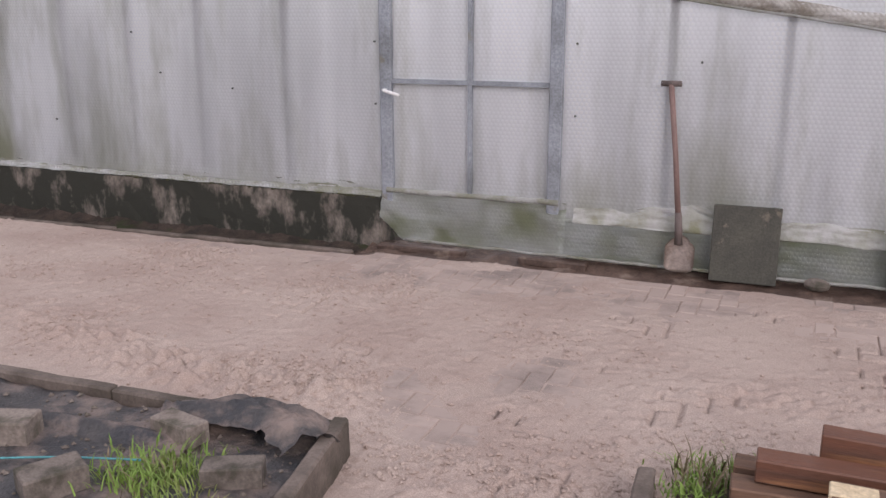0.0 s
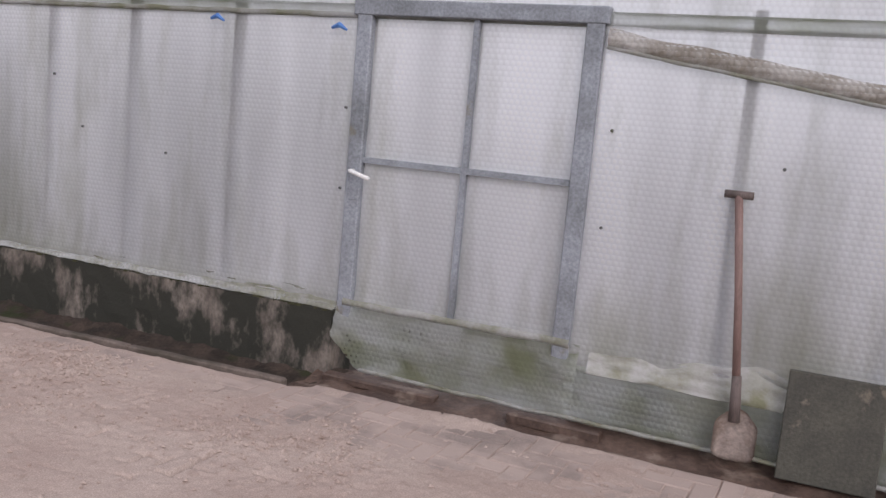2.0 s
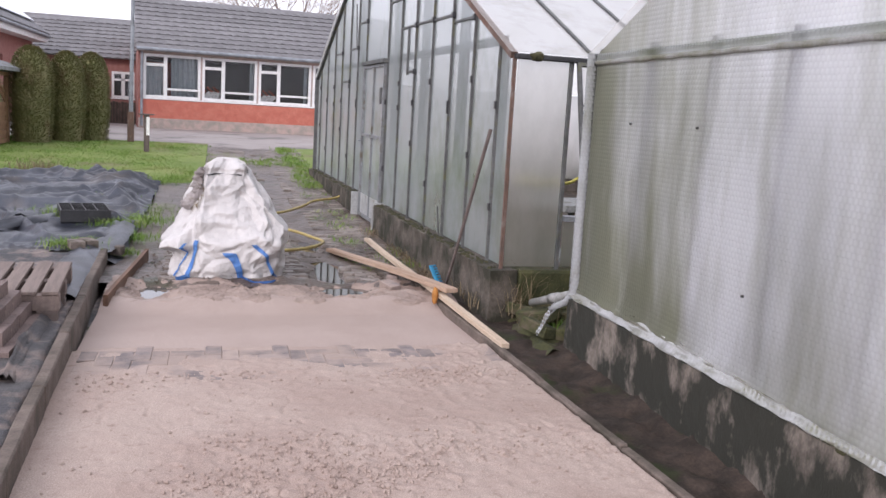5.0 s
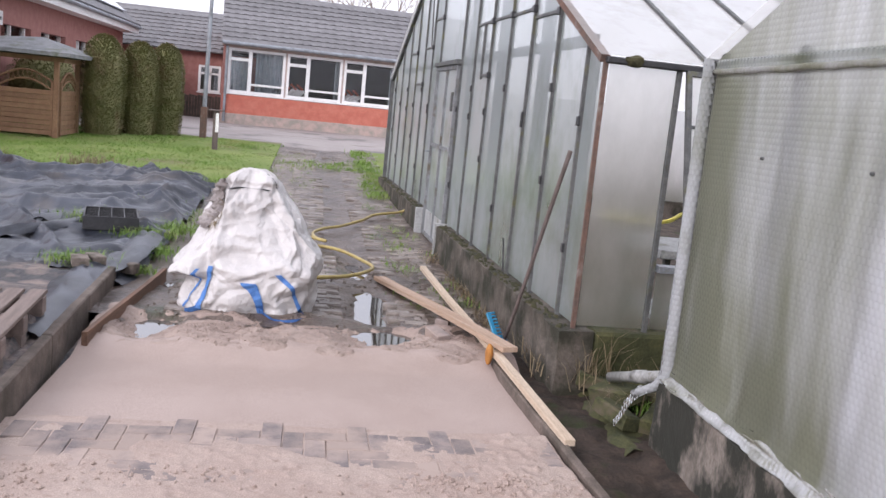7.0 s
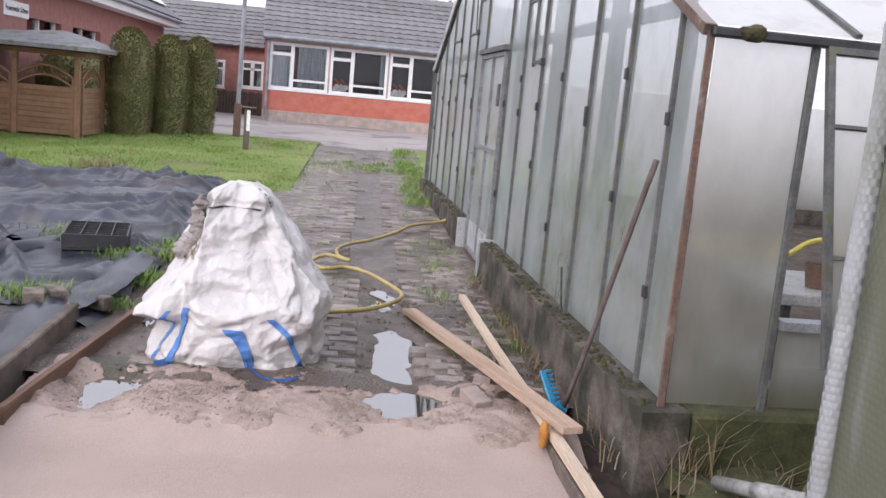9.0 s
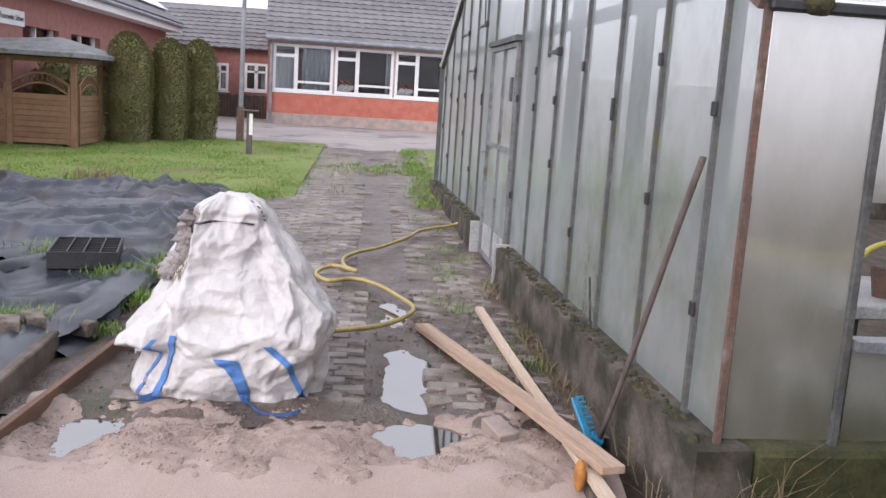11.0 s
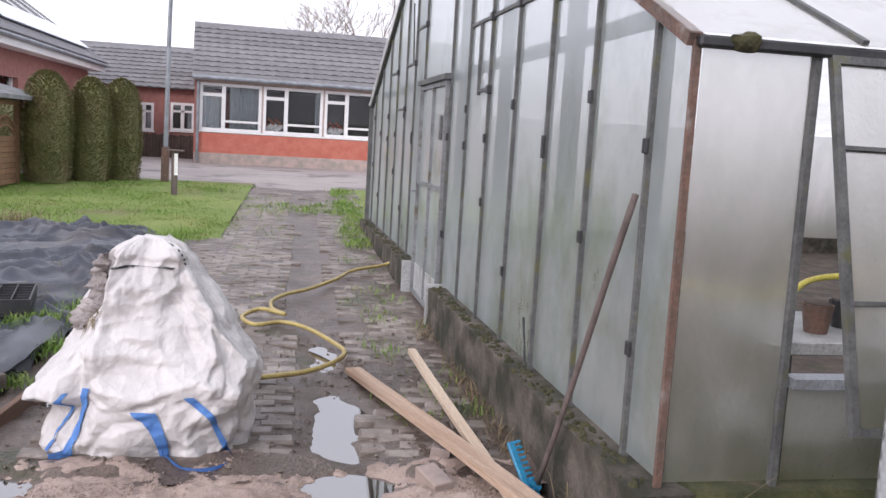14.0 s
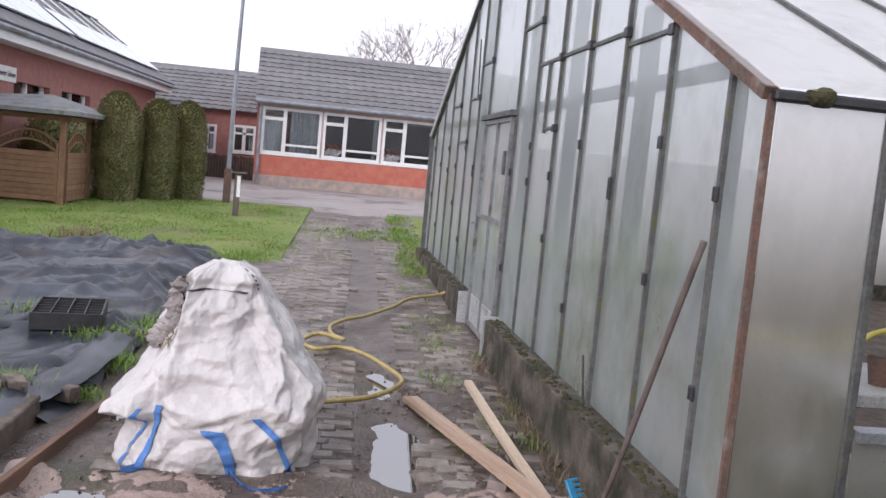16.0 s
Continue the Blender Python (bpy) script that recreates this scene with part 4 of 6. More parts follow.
# what shows inside: staging benches on legs with pots, and a yellow hose
part("tie_rod", tube([(3.2, -0.1, 3.2), (3.2, -8.8, 3.2)], 0.012, 6), DARKBAR, g2)
bench = new("potting_bench")
bench.matrix_basis = M2 @ pose(0.75, -2.0, 0)
part("top", bx(-0.35, 0.35, -1.3, 1.3, 0.74, 0.8, 0.006), PANEL, bench)
for a in (-0.3, 0.26):
    for b in (-1.25, 0.0, 1.2):
        part("leg", bx(a, a + 0.04, b, b + 0.04, -0.12, 0.74), DARKBAR, bench)
part("lower_shelf", bx(-0.3, 0.3, -1.25, 1.25, 0.3, 0.34, 0.004), PANEL, bench)
tagged(bench, "grey potting bench inside the glasshouse", "bench")
for k in range(7):
    pot = new("plant_pot")
    pot.matrix_basis = M2 @ pose(0.6 + 0.12 * (k % 3), -1.0 - 0.22 * k, 0.8)
    part("pot", tube([(0, 0, 0), (0, 0, 0.13)], [0.05, 0.07], 12), BLACKP if k % 2 else RUST, pot)
    part("soil", tube([(0, 0, 0.115), (0, 0, 0.134)], 0.062, 12), EARTH, pot)
    tagged(pot, "small plant pot on the potting bench", "pot", "pots on the bench")
ih = part("garden_hose", tube(spline([tuple(M2 @ Vector(p)) for p in ((0.5, -0.3, 1.0), (0.45, -0.7, 0.98), (0.55, -1.0, 1.06), (0.5, -1.8, 1.08), (0.6, -2.6, 1.05))], 8), 0.014, 8), HOSEY, smooth=True)
tagged(ih, "bright yellow hose hanging inside the glasshouse", "hose")


# ---- school and the buildings beyond ----
def window(top, u0, u1, z0, z1, y, split, kind):
    """A white window in a wall whose face is at y: frame bars, panes, dark room and what shows behind."""
    w = new("window")
    w.parent = top
    f = 0.085
    for a, b, c, d in ((u0, u0 + f, z0, z1), (u1 - f, u1, z0, z1), (u0 + f, u1 - f, z0, z0 + f), (u0 + f, u1 - f, z1 - f, z1)):
        part("frame", bx(a, b, y - 0.06, y + 0.03, c, d), WHITE, w)
    um = u0 + (u1 - u0) * split
    part("mullion", bx(um - 0.06, um + 0.06, y - 0.055, y + 0.025, z0 + f, z1 - f), WHITE, w)
    if kind == "big":
        part("transom", bx(um + 0.06, u1 - f, y - 0.055, y + 0.025, z1 - 0.4, z1 - 0.3), WHITE, w)
        part("transom", bx(u0 + f, um - 0.06, y - 0.055, y + 0.025, z0 + 0.27, z0 + 0.34), WHITE, w)
    else:
        part("transom", bx(u0 + f, u1 - f, y - 0.055, y + 0.025, z1 - 0.33, z1 - 0.26), WHITE, w)
    part("pane", bx(u0 + f, u1 - f, y - 0.03, y - 0.022, z0 + f, z1 - f), PANEGLASS, w)
    part("window_sill", bx(u0 - 0.03, u1 + 0.03, y - 0.02, y + 0.07, z0 - 0.05, z0 - 0.003), WHITE, w)
    return w


def drapery(top, u0, u1, z0, z1, y, material, name="curtain"):
    bm = bmesh.new()
    X = arange(u0, u1, 0.02)
    r = [(bm.verts.new((x, y + 0.03 * math.sin(x * 42), z0)), bm.verts.new((x, y + 0.025 * math.sin(x * 42 + 0.6), z1))) for x in X]
    for a, b in zip(r, r[1:]):
        bm.faces.new((a[0], b[0], b[1], a[1]))
    part(name, bm, material, top, smooth=True)


def wall_with_holes(top, name, u0, u1, z0, z1, y0, y1, holes, material):
    """A wall of blocks round its window openings."""
    cuts = sorted(holes)
    u = u0
    for a, b, c, d in cuts:
        if a > u:
            part(name, bx(u, a, y0, y1, z0, z1), material, top)
        part(name, bx(a, b, y0, y1, z0, c), material, top)
        part(name, bx(a, b, y0, y1, d, z1), material, top)
        u = b
    part(name, bx(u, u1, y0, y1, z0, z1), material, top)


def tile_roof(top, u0, u1, ya, za, yb, zb, step=0.34, wide=0.3):
    """A pitched roof of overlapping pantile courses, each course one stepped and waved strip."""
    n = int(math.hypot(yb - ya, zb - za) / step)
    roof = part("roof", bx(u0, u1, 0, 0.02, 0, math.hypot(yb - ya, zb - za), 0, Matrix.Translation((0, ya, za)) @ Matrix.Rotation(math.atan2(ya - yb, zb - za), 4, "X")), ROOFTILE, top)
    up = Vector((0, yb - ya, zb - za)).normalized()
    nor = Vector((0, -up.z, up.y))
    if nor.z < 0:
        nor = -nor
    for k in range(n):
        p = Vector((0, ya, za)) + up * (k * step)
        me = bpy.data.meshes.new("tile_course")
        X = arange(u0, u1, wide / 5)
        v, f = [], []
        for i, x in enumerate(X):
            h = 0.055 + 0.016 * math.sin(2 * math.pi * x / wide)
            v += [tuple(Vector((x, 0, 0)) + p), tuple(Vector((x, 0, 0)) + p + nor * h), tuple(Vector((x, 0, 0)) + p + up * (step + 0.03) + nor * 0.02)]
        for i in range(len(X) - 1):
            a, b = i * 3, i * 3 + 3
            f += [(a, b, b + 1, a + 1), (a + 1, b + 1, b + 2, a + 2)]
        me.from_pydata(v, [], f)
        me.materials.append(ROOFTILE)
        new("tile_course", me).parent = roof
    return roof


def flip(top, yaw, x, y, z):
    top.matrix_basis = pose(x, y, z, 0, 0, yaw)


# local axes of these houses: x along the face, +y out of the face, towards the yard
school = new("school_building")
flip(school, -90 + 6, -32.6 - 0.62, 2.12 + 6.0 + 3, 0)
S0 = 9.0


def su(u):
    return S0 - u
# u is counted from the corner by the drainpipe
holes = [(su(u + 1.84), su(u), 1.4, 2.84) for u in (0.03, 1.93, 3.83, 5.73)]
wall_with_holes(school, "wall_panel", 0.0, S0 + 0.12, 0.35, 2.95, -0.3, 0.0, holes, PLINTH)
part("red_band", bx(0, S0 + 0.11, -0.02, 0.025, 0.72, 1.33, 0.004), PLASTERRED, school, "brick-red band under the windows")
part("plinth", bx(0, S0 + 0.13, -0.02, 0.04, 0.3, 0.72, 0.006), PLINTH, school)
part("wall_end", bx(S0 + 0.02, S0 + 0.14, -5.5, 0.012, 0.35, 2.95), BRICKRED, school)
# added back panel and floor, coloured dark for the unlit room
part("room", bx(0.1, S0, -5.4, -5.3, 0.3, 2.95), ROOMDIM, school)
part("room_floor", bx(0.1, S0, -5.3, -0.3, 0.3, 0.4), ROOMDIM, school)
for i, h in enumerate(sorted(holes, reverse=True)):
    window(school, h[0], h[1], h[2], h[3], -0.03, 0.62, "big")
    drapery(school, h[0] + 0.08, h[0] + (0.95 if i == 0 else 0.22), 1.45, 2.8, -0.22, CURTAIN)
    if i == 0:
        drapery(school, h[0] + 1.2, h[1] - 0.1, 1.45, 2.45, -0.22, CURTAIN)
    if i in (1, 2):
        bm = bmesh.new()
        for k in range(9):
            bmesh.ops.create_icosphere(bm, subdivisions=1, radius=0.1, matrix=Matrix.Translation((h[1] - 0.15 - 0.05 * k, -0.2, 1.53 + 0.05 * ((k * 7) % 3))))
        part("paper_snow", bm, WHITE, school, smooth=True)
        bm = bmesh.new()
        for k in range(7):
            bmesh.ops.create_icosphere(bm, subdivisions=1, radius=0.045, matrix=Matrix.Translation((h[1] - 0.12 - 0.07 * k, -0.14, 1.72 + 0.06 * ((k * 5) % 3))))
        part("paper_flowers", bm, PLASTERRED, school)
part("eave_board", bx(-0.1, S0 + 0.2, 0.0, 0.22, 2.9, 3.02), PLINTH, school)
tile_roof(school, -0.2, S0 + 0.22, 0.28, 2.98, -3.1, 4.95)
part("roof_back", bx(-0.2, S0 + 0.22, -6.3, -3.1, 2.9, 2.95), ROOFTILE, school)
part("gable_end", bx(S0 + 0.0, S0 + 0.1, -3.1, -0.1, 2.9, 3.0), BRICKRED, school)
bm = bmesh.new()
q = [bm.verts.new(p) for p in ((S0 + 0.1, 0.1, 2.98), (S0 + 0.1, -6.3, 2.95), (S0 + 0.1, -3.1, 4.93))]
bm.faces.new(q)
part("gable", bm, BRICKRED, school)
part("drainpipe", tube([(S0 + 0.03, 0.1, 0.45), (S0 + 0.03, 0.1, 2.9)], 0.045, 8), GALV, school)
part("gutter", tube([(-0.2, 0.3, 2.98), (S0 + 0.2, 0.3, 2.98)], 0.06, 8), GALV, school)
tagged(school, "school wing with white windows, red band and dark tiled roof", "building")

mid = new("school_link_building")
flip(mid, -90, -36.0, 5.0, 0)
mh = [(4.75, 5.41, 1.25, 2.2), (3.4, 4.2, 1.3, 2.26), (6.1, 6.9, 1.25, 2.2)]
wall_with_holes(mid, "wall_panel", 2.0, 9.5, 0.3, 2.75, -0.3, 0, mh, BRICKRED)
for h in mh:
    window(mid, *h[:4], -0.03, 0.5, "small")
    drapery(mid, h[0] + 0.06, h[0] + 0.25, h[2], h[3] - 0.3, -0.2, CURTAIN)
tile_roof(mid, 2.0, 9.5, 0.25, 2.7, -3.0, 4.35)
part("room", bx(2, 9.5, -4.1, -4.0, 0.3, 2.7), ROOMDIM, mid)
tagged(mid, "low red brick building with a dark tiled roof", "building")
hedge_fence = new("screen_fence")
for k in range(24):
    x = 3.2 + k * 0.1
    part("board", bx(x, x + 0.092, 0, 0.03, 0.3, 1.14 + 0.02 * ((k * 7) % 3), 0.004), FENCEDARK, hedge_fence)
flip(hedge_fence, -90, -35.3, 5.0, 0)
tagged(hedge_fence, "dark brown board fence in front of the brick wall", "fence")

# fire station to the side: long brick wall, white fascia, dark roof with bright solar panels
fire = new("brick_hall")
flip(fire, 0, -35.5, -1.8, 0)
fh = [(7.3, 9.52, 1.98, 2.45), (10.34, 12.44, 1.96, 2.45), (4.6, 6.2, 1.98, 2.45)]
wall_with_holes(fire, "wall_panel", 0, 19, 0.2, 3.1, -0.3, 0, fh, BRICKRED)
for h in fh:
    w = new("window")
    w.parent = fire
    part("pane", bx(h[0], h[1], -0.2, -0.19, h[2], h[3]), PANEGLASS, w)
    for a in (h[0], (h[0] + h[1]) / 2 - 0.03, h[1] - 0.06):
        part("frame", bx(a, a + 0.06, -0.19, -0.13, h[2], h[3]), WHITE, w)
    part("window_sill", bx(h[0] - 0.05, h[1] + 0.05, -0.12, 0.06, h[2] - 0.05, h[2] - 0.003), WHITE, w)
part("room", bx(0.3, 19, -3.0, -2.9, 0.2, 3.1), ROOMDIM, fire)
part("end_wall", bx(-0.0, 0.3, -8, -0.3, 0.2, 3.1), BRICKRED, fire)
part("fascia", bx(-0.35, 19, 0.42, 0.47, 3.1, 3.34), WHITE, fire, "white eaves board")
part("soffit", bx(-0.35, 19, 0.0, 0.42, 3.1, 3.14), WHITE, fire)
slope = math.radians(35)
RM = Matrix.Translation((0, 0.5, 3.36)) @ Matrix.Rotation(math.pi - slope, 4, "X")
roof = part("roof", bx(-0.35, 19, 0, 6.5, -0.04, 0.0, 0, RM), ROOFTILE, fire)
for k in range(18):
    part("tile_course", bx(-0.36, 19, k * 0.36, k * 0.36 + 0.37, -0.08, -0.045, 0, RM), ROOFTILE, roof)
for row, (v0, v1) in enumerate(((0.55, 1.65), (3.1, 4.1), (4.15, 5.15))):
    for k in range(10):
        a = (0.3 if row == 0 else 0.2) + k * 1.72 + (0.35 if k > 4 else 0)
        p = part("solar_panel", bx(a, a + 1.68, v0, v1, -0.16, -0.12, 0.004, RM), SOLAR, roof)
for k in range(6):
    a = 1.2 + k * 1.5
    part("roof_hook", bx(a, a + 0.14, 1.75, 3.0, -0.13, -0.09, 0.004, RM), WHITE, roof)
part("gutter", tube([(-0.35, 0.53, 3.32), (19, 0.53, 3.32)], 0.06, 8), GALV, fire)
sign = new("wall_sign")
sign.matrix_basis = pose(-35.5 + 13.05, -1.8, 2.55)
part("board", bx(-0.65, 0.65, 0.0, 0.03, -0.15, 0.15, 0.006), WHITE, sign)
tx = bpy.data.curves.new("lettering", "FONT")
tx.body, tx.size, tx.align_x, tx.align_y, tx.extrude = "Feuerwehr Schwe", 0.16, "CENTER", "CENTER", 0.002
tmp = new("lettering", tx)
bpy.context.view_layer.update()
me = bpy.data.meshes.new_from_object(tmp.evaluated_get(bpy.context.evaluated_depsgraph_get()))
bpy.data.objects.remove(tmp)
me.materials.clear()
me.materials.append(BLACKP)
lt = new("lettering", me)
lt.parent = sign
lt.matrix_basis = pose(0.0, 0.036, 0.0, 90, 0, 180)
tagged(sign, "white wall sign with black lettering on red brick", "sign")
tagged(fire, "long red brick hall with white eaves and solar panels", "building")

# ---- gazebo ----
gaz = empty("gazebo", -19.5, -0.1, 0.3)
tagged(gaz, "brown wooden garden gazebo with lattice screens and grey roof", "gazebo")


def screen_panel(top, m, w, h=1.22):
    """A woven-board screen with a curved lattice crown, w wide."""
    p = new("screen_panel")
    p.parent = top
    p.matrix_basis = m
    for a in (0.0, w - 0.04):
        part("stile", bx(a, a + 0.04, -0.02, 0.02, 0.03, h - 0.2), FENCEW, p)
    for k in range(9):
        part("slat", bx(0.04, w - 0.04, -0.008, 0.01, 0.05 + k * 0.092, 0.05 + k * 0.092 + 0.088, 0.004, pose(0, 0.006 * (-1) ** k, 0)), FENCEW, p)
    for lift, r in ((0.0, 0.022), (-0.16, 0.018)):
        pts = [(w * t, 0, h - 0.2 + lift + 0.2 * math.sin(math.pi * t)) for t in arange(0, 1, 0.1)]
        part("arch", tube(pts, r, 5), FENCEW, p)
    for k in range(1, 12):
        x = w * k / 12
        z1 = h - 0.2 + 0.2 * math.sin(math.pi * k / 12)
        for d in (-0.06, 0.06):
            if 0.04 < x + d < w - 0.04:
                part("lath", bar((x, 0.004 * (1 if d > 0 else -1), z1 - 0.165), (x + d, 0.004 * (1 if d > 0 else -1), z1 - 0.005), 0.012, 0.006), FENCEW, p)
    return p


for y, w in ((0.62, 1.0), (-0.42, 1.0), (-1.46, 1.0)):
    screen_panel(gaz, pose(0.0, y - 0.22 - w, 0, 0, 0, 90), w)
    part("post", bx(-0.045, 0.045, y - 0.21, y - 0.12, 0, 1.42, 0.006), FENCEW, gaz)
screen_panel(gaz, pose(-1.2, 0.5, 0), 1.1)
part("post", bx(-1.35, -1.26, 0.45, 0.54, 0, 1.42, 0.006), FENCEW, gaz)
part("beam", bx(-0.05, 0.05, -2.4, 0.6, 1.4, 1.48), FENCEW, gaz)
part("beam", bx(-1.4, 0.0, 0.44, 0.54, 1.4, 1.48), FENCEW, gaz)
bm = bmesh.new()
r0 = [bm.verts.new(p) for p in ((0.35, 0.78, 1.5), (0.35, -2.8, 1.5), (-2.6, -2.8, 1.5), (-2.6, 0.78, 1.5))]
r1 = [bm.verts.new(v.co + Vector((0, 0, 0.07))) for v in r0]
ap = bm.verts.new((-1.05, -0.1, 1.86))
for k in range(4):
    bm.faces.new((r0[k], r0[(k + 1) % 4], r1[(k + 1) % 4], r1[k]))
    bm.faces.new((r1[k], r1[(k + 1) % 4], ap))
bm.faces.new(r0[::-1])
bmesh.ops.recalc_face_normals(bm, faces=bm.faces[:])
part("roof", bm, FELT, gaz, "grey felt hip roof")

# ---- clipped thujas ----
def leafy(name, x, y, z, rx, ry, h, n, seed, label, card=0.036, top=0.45):
    """A clipped evergreen: trunk, dark core and many small sprays over an uneven surface."""
    rnd = random.Random(seed)
    t = empty(name, x, y, z)
    part("trunk", tube([(0, 0, 0), (0, 0, h * 0.7)], [0.06, 0.03], 6), WOODOLD, t)
    v, f = [], []

    def rad(a, q):
        k = 1 - max(0, (q - (1 - top)) / top) ** 2.6
        k = max(0.02, k) ** 0.5 * (0.86 + 0.14 * math.sin(min(1, q * 2.2) * math.pi / 2))
        return k * (1 + 0.07 * ns(math.cos(a) * 2, math.sin(a) * 2, q * 5 + seed) + 0.03 * ns(a * 5, q * 16, seed))
    core = bmesh.new()
    A, Q = 20, 14
    rings = [[core.verts.new((0.9 * rx * rad(2 * math.pi * i / A, q / Q) * math.cos(2 * math.pi * i / A), 0.9 * ry * rad(2 * math.pi * i / A, q / Q) * math.sin(2 * math.pi * i / A), h * (0.02 + 0.95 * q / Q))) for i in range(A)] for q in range(Q + 1)]
    for a, b in zip(rings, rings[1:]):
        for i in range(A):
            core.faces.new((a[i], a[(i + 1) % A], b[(i + 1) % A], b[i]))
    core.faces.new(rings[-1])
    part("core", core, LEAFDARK, t)
    for k in range(n):
        a, q = rnd.random() * 2 * math.pi, rnd.random() ** 0.9
        r = rad(a, q) * rnd.uniform(0.9, 1.04)
        c = Vector((rx * r * math.cos(a), ry * r * math.sin(a), h * (0.02 + 0.98 * q)))
        o = Vector((math.cos(a), math.sin(a), rnd.uniform(0.2, 1.2))).normalized()
        s = Vector((-math.sin(a), math.cos(a), rnd.uniform(-0.6, 0.6))).normalized()
        l, w = card * rnd.uniform(0.7, 1.5), card * rnd.uniform(0.25, 0.5)
        i = len(v)
        v += [tuple(c - s * w), tuple(c + s * w), tuple(c + o * l + s * w * 0.5), tuple(c + o * l * 1.15 - s * w * 0.4)]
        f.append((i, i + 1, i + 2, i + 3))
    me = bpy.data.meshes.new("crown")
    me.from_pydata(v, [], f)
    me.materials.append(LEAFDARK)
    new("crown", me).parent = t
    return tagged(t, label, "hedge tree", "clipped thujas" if name == "thuja" else "")


leafy("thuja", -21.1, 0.82, 0.33, 0.45, 0.42, 2.02, 9000, 1, "clipped dark green columnar thuja on the lawn")
leafy("thuja", -21.8, 1.4, 0.33, 0.4, 0.37, 1.98, 8500, 2, "clipped dark green columnar thuja on the lawn")
leafy("thuja", -22.5, 1.83, 0.33, 0.4, 0.37, 2.02, 8500, 3, "clipped columnar thuja with brownish patches")
leafy("hedge_dome", -23.2, -0.9, 0.35, 0.9, 0.8, 1.72, 6000, 4, "rounded evergreen shrub behind the gazebo", top=0.8)

# ---- pole, post, tree ----
pole = empty("flag_pole", -22.5, 2.67, 0.3)
part("sleeve", bx(-0.07, 0.07, -0.07, 0.07, 0, 0.78, 0.008), RUST, pole, "dark red steel sleeve")
part("shaft", tube([(0, 0, 0.6), (0.0, 0.03, 3.0), (0.0, 0.09, 5.6)], [0.05, 0.042, 0.03], 10), GALV, pole)
part("arm", bar((0, -0.3, 4.55), (0, 0.42, 5.0), 0.02), GALV, pole)
tagged(pole, "tall pale metal pole in a dark red sleeve", "pole")
post = empty("wooden_post", -20.0, 3.2, 0.22)
part("shaft", bx(-0.05, 0.05, -0.05, 0.05, 0, 0.86, 0.006, pose(0, 0, 0, 0, 0, 12)), WOODPOLE, post)
part("cap_board", bx(-0.1, 0.1, -0.15, 0.15, 0.86, 0.885, 0.004), WOODPOLE, post)
part("notice", bx(0.05, 0.058, 0.0, 0.06, 0.45, 0.82), WHITE, post)
tagged(post, "grey wooden post with a flat cap board on the lawn", "post")

tree = empty("bare_tree", -58, 8.0, 0.3)
rnd = random.Random(11)
tv, tf = [], []


def limb(p, d, l, r, depth):
    q = p + d * l
    s = d.orthogonal().normalized()
    u = d.cross(s)
    i = len(tv)
    for c, rr in ((p, r), (q, r * 0.6)):
        for k in range(4):
            tv.append(tuple(c + rr * (math.cos(k * math.pi / 2) * s + math.sin(k * math.pi / 2) * u)))
    for k in range(4):
        tf.append((i + k, i + (k + 1) % 4, i + 4 + (k + 1) % 4, i + 4 + k))
    if depth:
        for _ in range(3 if depth > 1 else 4):
            nd = (d + Vector((rnd.uniform(-0.8, 0.8), rnd.uniform(-0.8, 0.8), rnd.uniform(-0.25, 0.55)))).normalized()
            limb(p + d * l * rnd.uniform(0.55, 1.0), nd, l * rnd.uniform(0.62, 0.82), r * 0.55, depth - 1)


for k in range(5):
    a = k * 1.26
    limb(Vector((0, 0, 3.4)), Vector((0.5 * math.cos(a), 0.75 * math.sin(a), 0.75)).normalized(), 2.6, 0.12, 5)
me = bpy.data.meshes.new("crown")
me.from_pydata(tv, [], tf)
me.materials.append(TWIG)
new("crown", me).parent = tree
part("trunk", tube([(0, 0, 0), (0.1, 0, 3.6)], [0.3, 0.2], 8), TWIG, tree)
tagged(tree, "bare winter tree with fine pale branches behind the roof", "tree")


# ---- pavers, kerbs, edging ----
def brick_mesh(name, lx, ly, lz, bev, material):
    me = bpy.data.meshes.new(name)
    bm = bx(-lx / 2, lx / 2, -ly / 2, ly / 2, -lz, -bev)
    bmesh.ops.delete(bm, geom=[f for f in bm.faces if all(abs(w.co.z + lz) < 1e-5 for w in f.verts)], context="FACES_ONLY")
    top = [f for f in bm.faces if all(abs(w.co.z + bev) < 1e-5 for w in f.verts)]
    bmesh.ops.inset_region(bm, faces=top, thickness=bev, depth=0.0)
    for f in top:
        for w in f.verts:
            w.co.z = 0.0
    bm.normal_update()
    bm.to_mesh(me)
    bm.free()
    me.materials.append(material)
    return me


def kerb_y(x):
    """The line of the kerb beside the beds."""
    return 4.02 + 0.042 * min(x, 0)


def edge_y(x):
    """The line of the edging beside the wrapped glasshouse."""
    return 6.6 + 0.04 * (x + 1.3)


